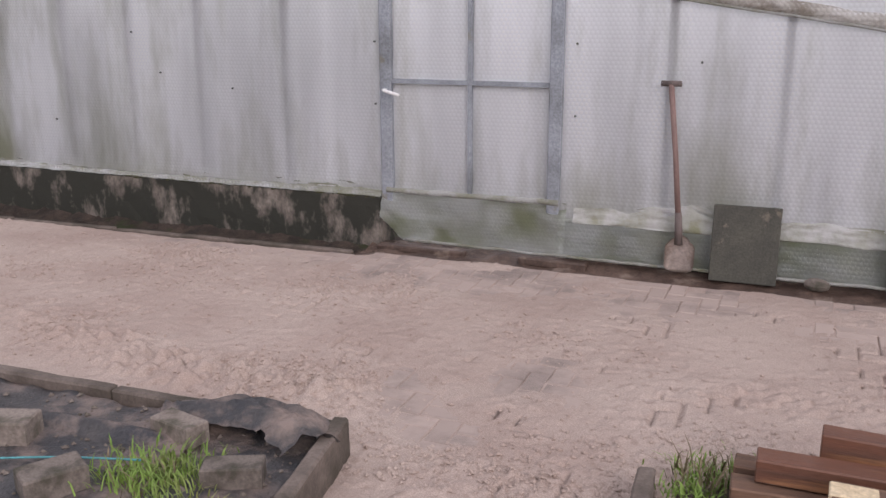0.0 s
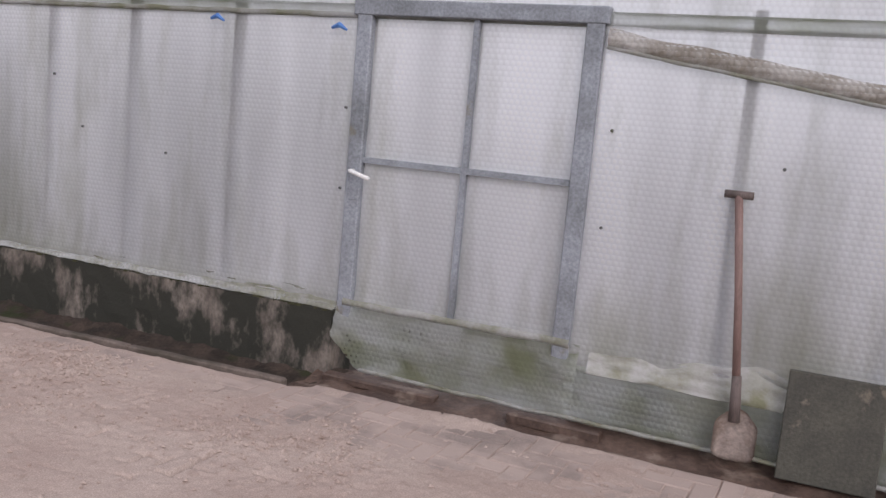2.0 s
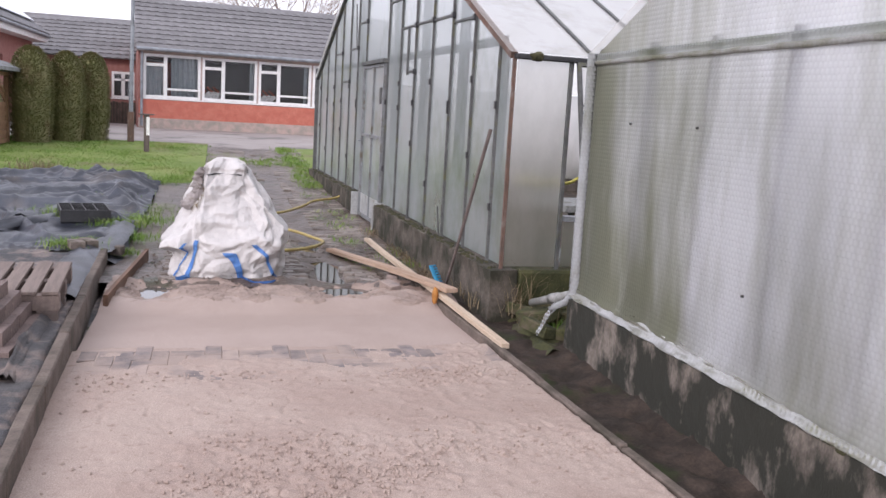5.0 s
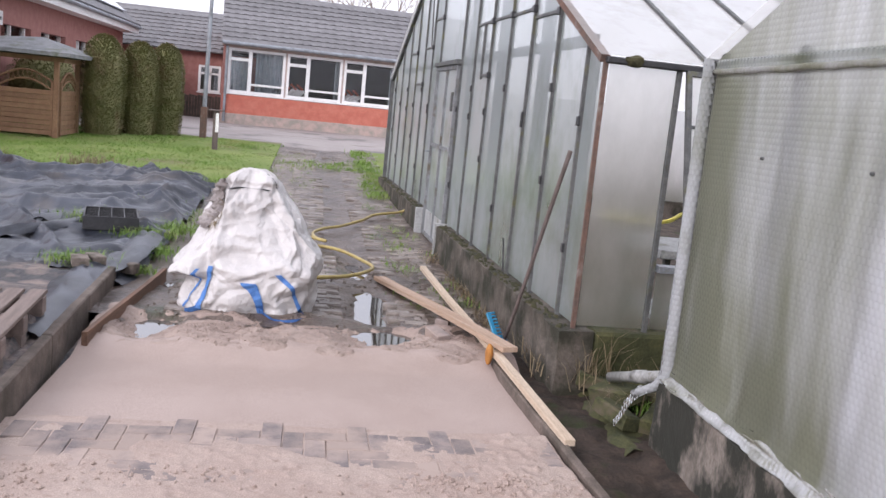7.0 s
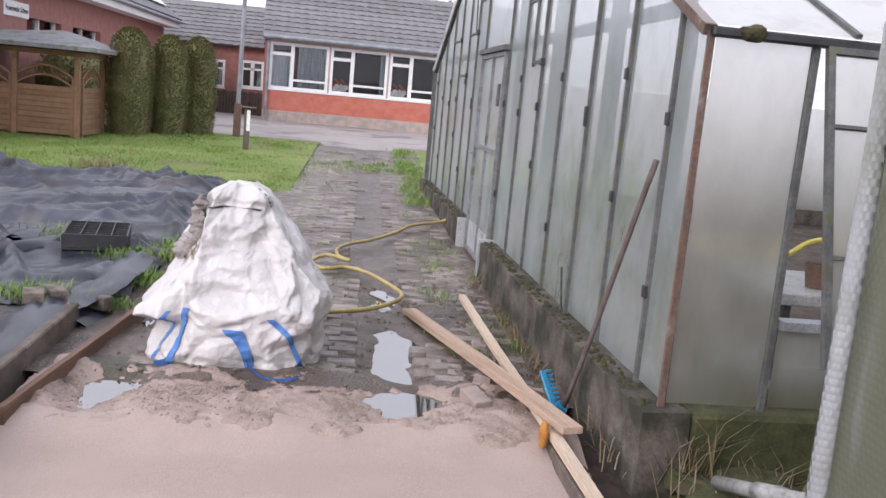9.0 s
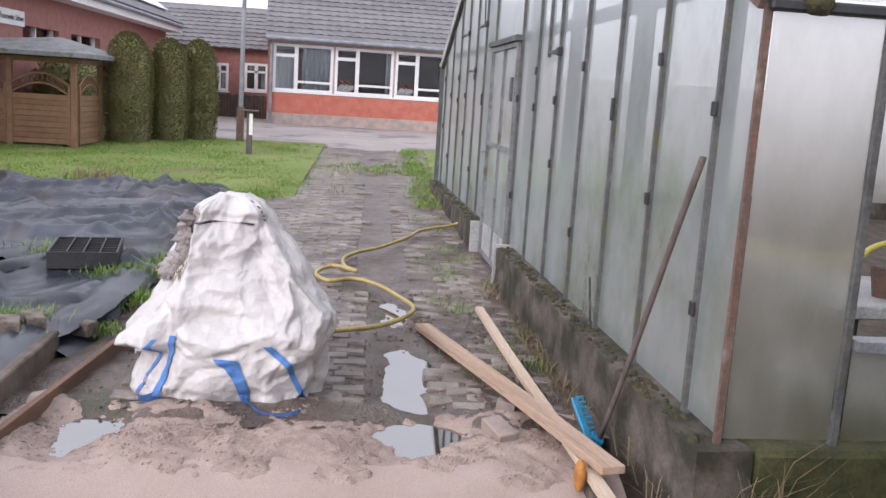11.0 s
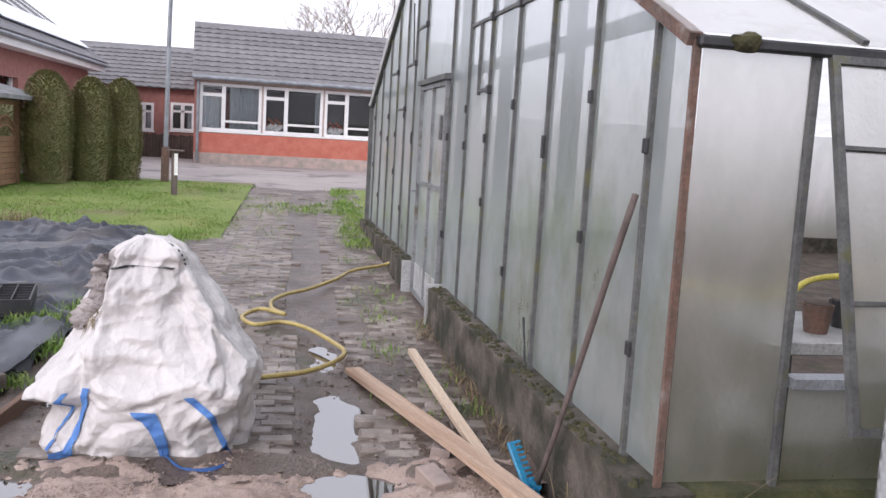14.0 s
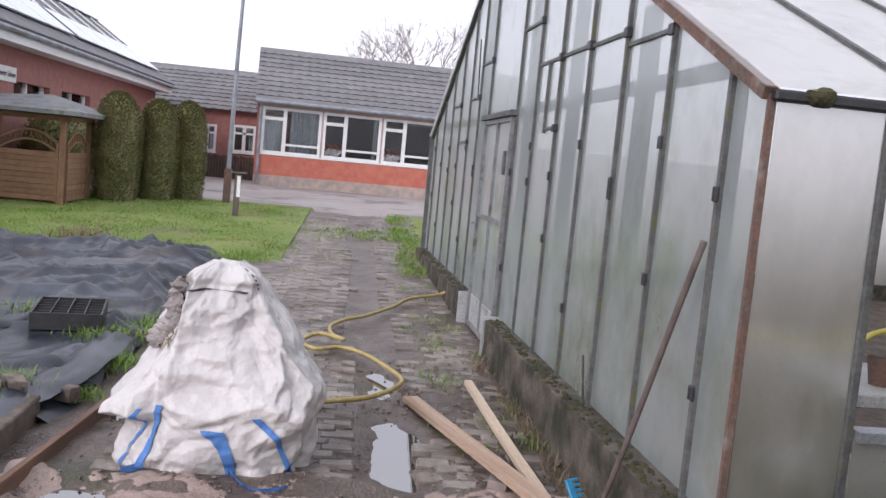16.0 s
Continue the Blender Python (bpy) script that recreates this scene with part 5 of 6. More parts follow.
def kerb(a, b, name, w, h, material, z=0.0, label="", category="kerb", group=""):
    a, b = Vector(a), Vector(b)
    L, ang = (b - a).length, math.degrees(math.atan2(b.y - a.y, b.x - a.x))
    bm = bx(0, L - 0.006, -w / 2, w / 2, -0.2, h, 0.008)
    bmesh.ops.subdivide_edges(bm, edges=[e for e in bm.edges if e.calc_length() > 0.3], cuts=6)
    for v in bm.verts:
        v.co += Vector((0, 0.004 * ns(v.co.x + a.x, v.co.z, 2, 6), 0.005 * ns(v.co.x + a.x, v.co.y, 5, 5)))
    ob = part(name, bm, material)
    ob.matrix_basis = pose(a.x, a.y, z, random.uniform(-1.5, 1.5), random.uniform(-0.4, 0.4), ang)
    return tagged(ob, label, category, group)


x = 0.0
while x > -8.6:
    kerb((x, kerb_y(x)), (x - 1.0, kerb_y(x - 1.0)), "kerb_stone", 0.06, 0.13, KERB, 0, "thin concrete kerb slab along the bed", group="kerb slabs")
    x -= 1.0
kerb((0.03, 4.03), (0.2, 3.05), "kerb_stone", 0.06, 0.16, KERB, 0, "mossy concrete kerb slab at the bed corner", group="kerb slabs")
kerb((0.2, 3.05), (0.36, 2.05), "kerb_stone", 0.06, 0.13, KERB, 0, "thin concrete kerb slab along the bed", group="kerb slabs")
kerb((1.13, 4.16), (1.2, 3.16), "kerb_stone", 0.06, 0.12, KERB, 0, "thin concrete kerb slab beside the timber stack", group="kerb slabs")
kerb((1.22, 4.2), (2.2, 4.45), "kerb_stone", 0.05, 0.03, KERB, 0, "thin concrete kerb slab beside the timber stack", group="kerb slabs")
x = -1.3
while x > -8.4:
    kerb((x, edge_y(x)), (x - 1.0, edge_y(x - 1.0)), "edging_stone", 0.05, 0.012, KERB, 0, "narrow sunken concrete edging strip", group="edging strips")
    x -= 1.0

# ---- earth between edging and base, threshold ----
ditch = sheet("earth_strip", arange(-8.4, -1.15, 0.035), arange(6.3, 6.98, 0.035), lambda x, y: -0.055 + 0.028 * fb(x, y, 4, 5, 4) + 0.03 * max(0, fb(x, y, 6, 16, 3) - 0.1) + 0.05 * lerp(y, 6.8, 6.95) - 0.2 * lerp(edge_y(x) + 0.03 - y, 0.0, 0.05) - 0.1 * lerp(-x, 7.9, 8.3), MUCK)
tagged(ditch, "dark damp earth between edging and concrete base", "earth", kind="stuff")
thr = sheet("earth_strip", arange(-1.3, 4.2, 0.03), arange(6.42, 7.0, 0.03), lambda x, y: -0.03 + 0.02 * fb(x, y, 9, 7, 4) + 0.03 * lerp(y, 6.75, 6.95), ROT)
tagged(thr, "wet rotten brown litter in front of the door", "earth", kind="stuff")
for i, (xa, xb, yy, h) in enumerate(((-1.1, -0.45, 6.87, 0.012), (-0.3, 0.16, 6.85, 0.022))):
    ob = part("rotten_board", bx(xa, xb, yy - 0.04, yy + 0.04, -0.03, h, 0.008, pose(0, 0, 0, 0, 0, (-1) ** i * 1.0)), ROT)
    tagged(ob, "rotten dark brown piece of threshold board", "board", "rotten threshold boards")

pav = new("pavement")
PAV_L = {0: brick_mesh("paver", 0.196, 0.096, 0.08, 0.005, PAVER), 1: brick_mesh("paver", 0.096, 0.196, 0.08, 0.005, PAVER)}
PAV_S = {0: brick_mesh("paver", 0.195, 0.095, 0.08, 0.006, PAVERSANDY), 1: brick_mesh("paver", 0.095, 0.195, 0.08, 0.006, PAVERSANDY)}
rnd = random.Random(5)
count = 0
for i in range(-1, 102):
    for j in range(-1, 30):
        r = (i - j) % 4
        if r == 0:
            cx, cy, k = -6.05 + (i + 1) * 0.1, 3.854 + (j + 0.5) * 0.1, 0
        elif r == 3:
            cx, cy, k = -6.05 + (i + 0.5) * 0.1, 3.854 + (j + 1) * 0.1, 1
        else:
            continue
        if k == 1 and i < 0:
            continue
        if cy < 3.9 or cy > edge_y(min(cx, -1.3)) + (0.12 if cx > -1.2 else 0) - 0.06 - (0.1 if k else 0.02):
            continue
        shown = cx < -5.3 or (cy > 5.9 and -1.75 < cx < 2.3) or (cy > 6.18 and -3.4 < cx < -1.7) or (-0.25 < cx < 0.85 and 4.2 < cy < 5.3)
        if shown and count < 400:
            ob = new("paver", (PAV_L if cx < -5 else PAV_S)[k])
            ob.parent = pav
            ob.matrix_basis = pose(cx, cy, rnd.uniform(-0.003, 0.002), rnd.uniform(-0.8, 0.8), rnd.uniform(-0.8, 0.8), rnd.uniform(-0.5, 0.5))
            count += 1
slab = part("bedding", bx(-6.0, 4.2, 3.9, 6.4, -0.2, -0.05), EARTH, pav)
tagged(pav, "grey-brown herringbone concrete pavers under sand", "pavement", kind="structure")

# old paving of the muddy way
old = new("old_paving")
OLDM = [brick_mesh("paving_stone", 0.105, 0.2, 0.07, 0.012, COBBLE), brick_mesh("paving_stone", 0.1, 0.185, 0.07, 0.016, COBBLE)]
far_v, far_f = [], []
rnd = random.Random(8)
n_old = 0
for i in range(118):
    for j in range(12):
        cx, cy = -8.35 - i * 0.113, 4.25 + j * 0.212 + (0.106 if i % 2 else 0)
        wet = abs(cy - 5.57 - 0.02 * (cx + 10)) < 0.23
        if wet and (cx > -9.8 or rnd.random() < 0.96) or rnd.random() < 0.14 or ns(cx, cy, 3, 1.6) > 0.34 or cy > 6.42:
            continue
        if cx > -9.3 and cy > 5.75 and rnd.random() < 0.3:
            continue
        m = pose(cx + rnd.uniform(-0.006, 0.006), cy + rnd.uniform(-0.008, 0.008), rise(cx) - 0.003 + 0.006 * ns(cx, cy, 6, 1.3) + rnd.uniform(-0.009, 0.002), rnd.uniform(-1.6, 1.6), rnd.uniform(-1.6, 1.6), rnd.uniform(-3, 3))
        if n_old < 300:
            ob = new("paving_stone", OLDM[n_old % 2])
            ob.parent = old
            ob.matrix_basis = m
            n_old += 1
        else:
            b = len(far_v)
            me = OLDM[0]
            far_v += [tuple(m @ v.co) for v in me.vertices]
            far_f += [tuple(b + q for q in p.vertices) for p in me.polygons]
me = bpy.data.meshes.new("far_paving_stones")
me.from_pydata(far_v, [], far_f)
me.materials.append(COBBLE)
fo = new("far_paving_stones", me)
fo.parent = old
fo["kind"] = "stuff"
tagged(old, "worn wet paving stones half sunk in mud", "pavement", kind="structure")
for i, (x, y, a, t) in enumerate(((-7.95, 6.05, 20, 6), (-8.35, 6.15, -15, -5))):
    ob = new("loose_paver", PAV_L[0])
    ob.matrix_basis = pose(x, y, mud_z(x, y) + 0.045, t, t, a)
    tagged(ob, "loose muddy paver tilted in the wet sand", "paver", "loose pavers")

# puddles
for i, (x0, x1, y0, y1) in enumerate(((-9.7, -7.5, 5.3, 6.05), (-8.35, -7.6, 3.9, 4.35), (-9.6, -8.9, 3.95, 4.2), (-10.9, -9.9, 5.4, 5.75))):
    bm = bmesh.new()
    bm.faces.new([bm.verts.new(p) for p in ((x0, y0, WATERZ + rise(x1)), (x1, y0, WATERZ + rise(x1)), (x1, y1, WATERZ + rise(x1)), (x0, y1, WATERZ + rise(x1)))])
    tagged(part("puddle", bm, WATER), "shallow puddle reflecting the pale sky", "puddle", "puddles", kind="stuff")

# ---- beds with weed fabric ----
def ridge(x, y, z, s):
    return 1 - abs(ns(x, y, z, s)) * 2


def fabric_z(x, y):
    f = 0.035 * fb(x, y, 2, 0.55, 3)
    # pulled creases: long narrow crests fanning out, slack and flat between them
    wx, wy = x + 0.35 * ns(x, y, 61, 0.5), y + 0.3 * ns(x, y, 62, 0.6)
    for k, (cx, cy, sc, top, h) in enumerate(((0.95, 0.3, 0.8, 0.78, 0.42), (0.5, -0.85, 0.9, 0.8, 0.45), (0.8, 0.6, 1.6, 0.75, 0.22), (1.0, -0.25, 2.4, 0.7, 0.13), (0.3, 0.95, 3.4, 0.66, 0.07))):
        f += h * max(0, ridge((wx * cx + wy * cy) * 1.2, (wy * cx - wx * cy) * 0.18, 3 + 5 * k, sc) - top) * lerp(ns(x, y, 70 + k, 0.8), -0.4, 0.05)
    f += 0.007 * ns(x, y, 80, 6) * lerp(ns(x, y, 81, 1.1), -0.1, 0.3)
    return rise(x) + 0.09 + f - 0.12 * lerp(y, 3.5 + 0.05 * ns(x, 0, 0, 3), 3.75) - 0.25 * lerp(-x, 15.2 + 0.6 * ns(y, 1, 0, 0.8), 16.0)


fab = sheet("weed_fabric", arange(-16.2, -8.9, 0.028), arange(-2.5, 3.78, 0.028), fabric_z, FABRIC)
tagged(fab, "wrinkled black woven weed fabric over a bed", "weed fabric", kind="stuff")
bedz = lambda x, y: 0.1 + 0.03 * fb(x, y, 5, 2.2, 4) + 0.03 * max(0, ridge(x, y, 3, 3) - 0.7) - 0.2 * lerp(y - kerb_y(x), -0.03, -0.01)
fab2 = sheet("weed_fabric", arange(-9.0, 0.05, 0.04), arange(1.4, 4.0, 0.04), bedz, BEDFAB)
tagged(fab2, "muddy torn black weed fabric over a bed", "weed fabric", kind="stuff")
clods("bed_litter", 800, (-3.0, 0.0, 2.7, 3.92), bedz, lambda x, y: max(0.1, 0.4 + ns(x, y, 5, 2)), STONE, 6, "small stones and crumbs of mud on the fabric", 0.012)
clods("mud_litter", 2200, (-11.0, -8.0, 4.0, 6.4), mud_z, lambda x, y: max(0.05, 0.3 + ns(x, y, 8, 2)), STONE, 7, "small stones and crumbs lying in the mud", 0.012)
# folds of fabric lying over the kerbs
def fold(pts, w, seed, label, material=FABRIC):
    P = spline(pts, 8)
    v, f = [], []
    for i, p in enumerate(P):
        d = (P[min(i + 1, len(P) - 1)] - P[max(i - 1, 0)]).normalized()
        s = Vector((-d.y, d.x, 0))
        for j in range(9):
            t = j / 8 - 0.5
            h = 0.05 * math.cos(t * math.pi) * (1 + 0.8 * ns(i * 0.35, j * 0.5, seed)) + 0.03 * abs(ns(i * 0.9, j * 1.1, seed + 4)) + 0.016 * ns(i * 2.1, j * 2.3, seed + 9)
            v.append(tuple(p + s * (w * t * (1 + 0.3 * ns(i * 0.3, 0, seed))) + Vector((0, 0, h))))
    for i in range(len(P) - 1):
        for j in range(8):
            f.append((i * 9 + j, i * 9 + j + 1, (i + 1) * 9 + j + 1, (i + 1) * 9 + j))
    me = bpy.data.meshes.new("fabric_fold")
    me.from_pydata(v, [], f)
    me.materials.append(material)
    me.polygons.foreach_set("use_smooth", [True] * len(me.polygons))
    return tagged(new("fabric_fold", me), label, "weed fabric", "fabric folds", kind="stuff")


fold([(-0.65, 3.86, 0.1), (-0.35, 3.92, 0.15), (-0.12, 3.9, 0.16), (0.03, 3.8, 0.13)], 0.22, 1, "bunched black fabric over the kerb corner", BEDFAB)
fold([(-1.6, 3.62, 0.08), (-1.0, 3.66, 0.09), (-0.4, 3.7, 0.09)], 0.12, 2, "long fold of muddy black fabric", BEDFAB)
fold([(-7.0, 3.55, 0.1), (-8.0, 3.55, 0.1), (-8.8, 3.5, 0.09), (-9.6, 3.62, 0.08), (-10.6, 3.62, 0.1)], 0.3, 3, "black fabric gathered along the kerb")
fold([(-10.8, 2.6, 0.12), (-12.0, 2.9, 0.13), (-13.5, 2.6, 0.13)], 0.25, 5, "raised fold of black fabric")
fold([(-9.6, 2.2, 0.1), (-10.6, 2.8, 0.13), (-11.6, 3.0, 0.11)], 0.16, 6, "raised fold of black fabric")
fold([(-5.2, 3.62, 0.08), (-6.2, 3.6, 0.09), (-7.2, 3.58, 0.1)], 0.1, 7, "dirty black fabric strip behind the kerb", BEDFAB)

BRK = brick_mesh("brick", 0.2, 0.1, 0.08, 0.006, STONE)


def loose(name, x, y, z, a, label, category="brick", s=(1, 1, 1), tilt=0, group=""):
    ob = new(name, BRK)
    ob.matrix_basis = pose(x, y, z, tilt, tilt / 2, a) @ Matrix.Diagonal((*s, 1))
    return tagged(ob, label, category, group)


loose("brick", -1.08, 3.5, 0.2, 20, "grey concrete block on the muddy fabric", "block", (1.2, 1.3, 1.1))
loose("brick", -0.48, 3.74, 0.19, -12, "grey brick weighing down the fabric", group="bricks on the fabric")
loose("brick", -0.12, 3.56, 0.18, 25, "grey brick weighing down the fabric", group="bricks on the fabric")
loose("brick", -0.64, 3.3, 0.19, 60, "brownish brick weighing down the fabric", group="bricks on the fabric", s=(1, 1.3, 1.1))
loose("brick", -8.93, 3.42, 0.2, 18, "pale brick on the black fabric", group="bricks on the fabric", s=(0.9, 1.2, 0.8))
loose("brick", -9.08, 3.5, 0.19, 30, "brown brick on the black fabric", group="bricks on the fabric")
loose("brick", -9.3, 3.68, 0.1, 70, "dirty brick beside the fabric", group="bricks on the fabric")
MBRK = brick_mesh("mossy_stone", 0.2, 0.1, 0.08, 0.012, MOSSY)
st = part("string", tube(spline([(-1.3, 3.2, 0.12), (-0.8, 3.42, 0.13), (-0.45, 3.5, 0.15)], 8), 0.004, 5), TEAL, smooth=True)
tagged(st, "thin turquoise string lying on muddy fabric", "string")

# seedling tray
tray = empty("plant_tray", -11.0, 3.2, 0.1 + 0.02, 12)
part("rim", bx(-0.34, 0.34, -0.25, 0.25, 0.0, 0.02, 0.004), BLACKP, tray)
for a, b, c, d in ((-0.33, 0.33, -0.25, -0.235), (-0.33, 0.33, 0.235, 0.25), (-0.34, -0.325, -0.25, 0.25), (0.325, 0.34, -0.25, 0.25)):
    part("wall", bx(a, b, c, d, 0.02, 0.13, 0.003), BLACKP, tray)
for i in range(1, 6):
    part("divider", bx(-0.325 + i * 0.108, -0.317 + i * 0.108, -0.235, 0.235, 0.02, 0.125), BLACKP, tray)
for i in range(1, 4):
    part("divider", bx(-0.325, 0.325, -0.235 + i * 0.117, -0.227 + i * 0.117, 0.02, 0.128), BLACKP, tray)
tagged(tray, "black plastic seedling tray lying on grass and fabric", "tray")

# ---- pallet and paver stack ----
pal = empty("pallet", -6.85, 3.22, 0.06, 4)
for i in range(7):
    part("deck_board", bx(-0.55, 0.5, -0.42 + i * 0.125, -0.42 + i * 0.125 + 0.095, 0.2, 0.222, 0.003), WOODGREY, pal)
for x0 in (-0.5, -0.05, 0.4):
    part("bearer", bx(x0, x0 + 0.09, -0.42, 0.43, 0.1, 0.198, 0.004), WOODGREY, pal)
    part("skid", bx(x0, x0 + 0.09, -0.42, 0.43, -0.02, 0.03, 0.003), WOODGREY, pal)
    for y0 in (-0.42, -0.05, 0.3):
        part("block", bx(x0, x0 + 0.09, y0, y0 + 0.12, 0.03, 0.1), WOODGREY, pal)
tagged(pal, "weathered grey-brown wooden pallet on the bed", "pallet")
rnd = random.Random(3)
PS = brick_mesh("stacked_paver", 0.2, 0.1, 0.078, 0.004, STACKM)
for layer, (nx, ny) in enumerate(((5, 7), (4, 6), (3, 5), (2, 4))):
    for i in range(nx):
        for j in range(ny):
            if 0 < i and 0 < j < ny - 1 and layer < 2 and i < nx - 2:
                continue
            ob = new("stacked_paver", PS)
            ob.matrix_basis = pose(-5.62 - i * 0.204 - layer * 0.1, 3.58 - 0.05 - j * 0.104 - layer * 0.05, 0.145 + layer * 0.08, 0, 0, rnd.uniform(-2, 2))
            tagged(ob, "brown concrete paver in a stepped stack", "paver", "stacked pavers")

# ---- timber stack ----
for x0, y0, z0, L, w, h, a, mt, lab in (
        (1.66, 4.3, 0.2, 1.7, 0.09, 0.09, -3, WOODRED, "reddish wet timber with an orange edge"),
        (1.47, 4.17, 0.15, 1.9, 0.1, 0.08, 1, WOODRED, "reddish wet timber on the stack"),
        (1.4, 4.26, 0.06, 1.6, 0.1, 0.09, 0, WOODOLD, "dark wet timber on the stack"),
        (1.4, 4.12, 0.06, 0.6, 0.11, 0.085, 4, WOODOLD, "short dark timber on the stack"),
        (1.69, 4.03, 0.15, 1.6, 0.1, 0.08, -2, WOODOLD, "dark timber with a pale broken end"),
        (1.32, 3.98, 0.05, 1.9, 0.1, 0.06, -4, WOODRED, "reddish timber lying by the kerb"),
        (1.5, 3.9, 0.05, 1.7, 0.12, 0.09, 2, WOODOLD, "dark wet timber on the stack")):
    t = empty("timber", x0, y0, z0, a)
    part("beam", bx(0, L, -w / 2, w / 2, 0, h, 0.005), mt, t)
    if "pale" in lab:
        bm = bx(-0.006, 0.13, -w / 2 + 0.002, w / 2 - 0.015, h - 0.02, h + 0.004, 0.004)
        part("broken_end", bm, PALEWOOD, t, "pale fresh break")
    tagged(t, lab, "timber", "timber stack")
bed2 = sheet("earth_bed", arange(1.15, 4.3, 0.06), arange(0.0, 4.3, 0.06), lambda x, y: 0.03 + 0.03 * fb(x, y, 2, 3, 3) - 0.2 * lerp(1.22 - x + 0.07 * (4.1 - y), 0, 0.05) - 0.15 * lerp(y - 4.1 - 0.2 * (x - 1.2), 0, 0.1), EARTH)
tagged(bed2, "dark soil bed with weeds beside the path", "earth", kind="stuff")
sp = sheet("sand_layer", arange(-0.05, 1.3, 0.03), arange(0, 3.95, 0.03), lambda x, y: sand_z(x, 4.6) * 0.3 + 0.012 * fb(x, y, 1, 5, 3) - 0.0, SAND)
tagged(sp, "pinkish damp sand trodden over the side path", "sand", kind="stuff")

# ---- things leaning on the wrapped house ----
sh = new("spade")
sh.matrix_basis = pose(0.86, 6.86, 0.0)
ST = Vector((-0.125, 0.05, 1.17))
part("shaft", tube([(-0.02, 0.0, 0.3), (-0.07, 0.025, 0.75), tuple(ST)], [0.019, 0.017, 0.018], 10), WOODSH, sh, smooth=True)
part("grip", tube([(-0.185, 0.05, 1.175), (-0.065, 0.05, 1.175)], 0.018, 10), WOODPOLE, sh, "worn grey T grip", smooth=True)
part("socket", tube([(-0.012, -0.012, 0.2), (-0.028, 0.0, 0.4)], [0.026, 0.021], 10), WOODPOLE, sh, smooth=True)
bm = bmesh.new()
g = []
for i in range(9):
    row = []
    for j in range(12):
        u, t = (i / 8 - 0.5), j / 11
        w = 0.18 * (1 - 0.12 * max(0, (0.2 - t) / 0.2) ** 2 - 0.35 * max(0, (t - 0.72) / 0.28) ** 2)
        zz = 0.03 + 0.23 * t + 0.02 * (2 * u) ** 4 * max(0, 1 - t / 0.3) - 0.03 * (2 * u) ** 2 * max(0, (t - 0.6) / 0.4)
        row.append(bm.verts.new((u * w, -0.03 - 0.028 * (2 * u) ** 4 + 0.02 * t, zz)))
    g.append(row)
for a, b in zip(g, g[1:]):
    for j in range(11):
        bm.faces.new((a[j], b[j], b[j + 1], a[j + 1]))
bmesh.ops.solidify(bm, geom=bm.faces[:], thickness=0.004)
part("blade", bm, RUSTSH, sh, "sandy steel blade", smooth=True)
tagged(sh, "long wooden T-handled spade leaning on the plastic wall", "spade")

bd = part("stone_board", bx(-0.195, 0.195, -0.015, 0.015, 0, 0.47, 0.004), BOARDM)
bd.matrix_basis = pose(1.235, 6.84, 0.0, -5, 0, 1)
tagged(bd, "square dark weathered panel leaning on the wrap", "panel")
rk = part("stone", bmesh.new(), STONE)
bm = bmesh.new()
bmesh.ops.create_icosphere(bm, subdivisions=2, radius=0.07)
for v in bm.verts:
    v.co = Vector((v.co.x * 1.1, v.co.y * 0.8, v.co.z * 0.6)) * (1 + 0.2 * ns(v.co.x * 9, v.co.y * 9, v.co.z * 9))
bm.to_mesh(rk.data)
bm.free()
rk.matrix_basis = pose(1.65, 6.86, 0.03)
tagged(rk, "grey stone lying beside the leaning panel", "stone")
dp = part("dark_post", bx(2.05, 2.3, 6.8, 6.88, -0.05, 0.45, 0.008), BOARDM)
tagged(dp, "dark weathered board standing against the wall", "board")

# ---- pipes at the corner ----
pipe = new("drain_pipe")
part("pipe", tube([(-6.1, 6.98, 0.36), (-6.45, 6.92, 0.24), (-6.72, 6.88, 0.15)], 0.03, 12), PIPEM, pipe, smooth=True)
part("socket", tube([(-6.36, 6.935, 0.27), (-6.46, 6.92, 0.237)], 0.037, 12), PIPEM, pipe, smooth=True)
tagged(pipe, "grey plastic drain pipe sticking out at the corner", "pipe")
p2 = new("drain_pipe")
part("pipe", tube([(-6.1, 7.06, 0.3), (-6.5, 7.02, 0.22)], 0.03, 12), PIPEM, p2, smooth=True)
tagged(p2, "short grey plastic pipe stub at the corner", "pipe")

# ---- planks ----
def plank(a, b, w, h, material, label, roll=0):
    a, b = Vector(a), Vector(b)
    d = b - a
    L = d.length
    bm = bx(0, L, -w / 2, w / 2, -h, 0, 0.003)
    bmesh.ops.subdivide_edges(bm, edges=[e for e in bm.edges if e.calc_length() > 0.3], cuts=8)
    for v in bm.verts:
        v.co.z += 0.006 * math.sin(v.co.x * 2.1 + w * 40)
    ob = part("plank", bm, material)
    ob.matrix_basis = Matrix.Translation(a) @ pose(0, 0, 0, roll, -math.degrees(math.asin(d.z / L)), math.degrees(math.atan2(d.y, d.x)))
    return tagged(ob, label, "plank", "planks")


plank((-9.86, 5.78, 0.03), (-7.3, 6.42, 0.135), 0.108, 0.035, WOODNEW, "new sawn timber plank lying across the mud")
plank((-10.05, 6.19, 0.11), (-5.98, 6.44, 0.05), 0.056, 0.035, WOODNEW2, "long narrow pale timber batten on the ground")
plank((-7.35, 3.84, 0.05), (-9.35, 3.98, 0.07), 0.035, 0.12, WOODOLD, "dark wet board on edge beside the mud")
tie = part("orange_rag", bmesh.new(), ORANGE)
bm = bmesh.new()
bmesh.ops.create_icosphere(bm, subdivisions=3, radius=0.045)
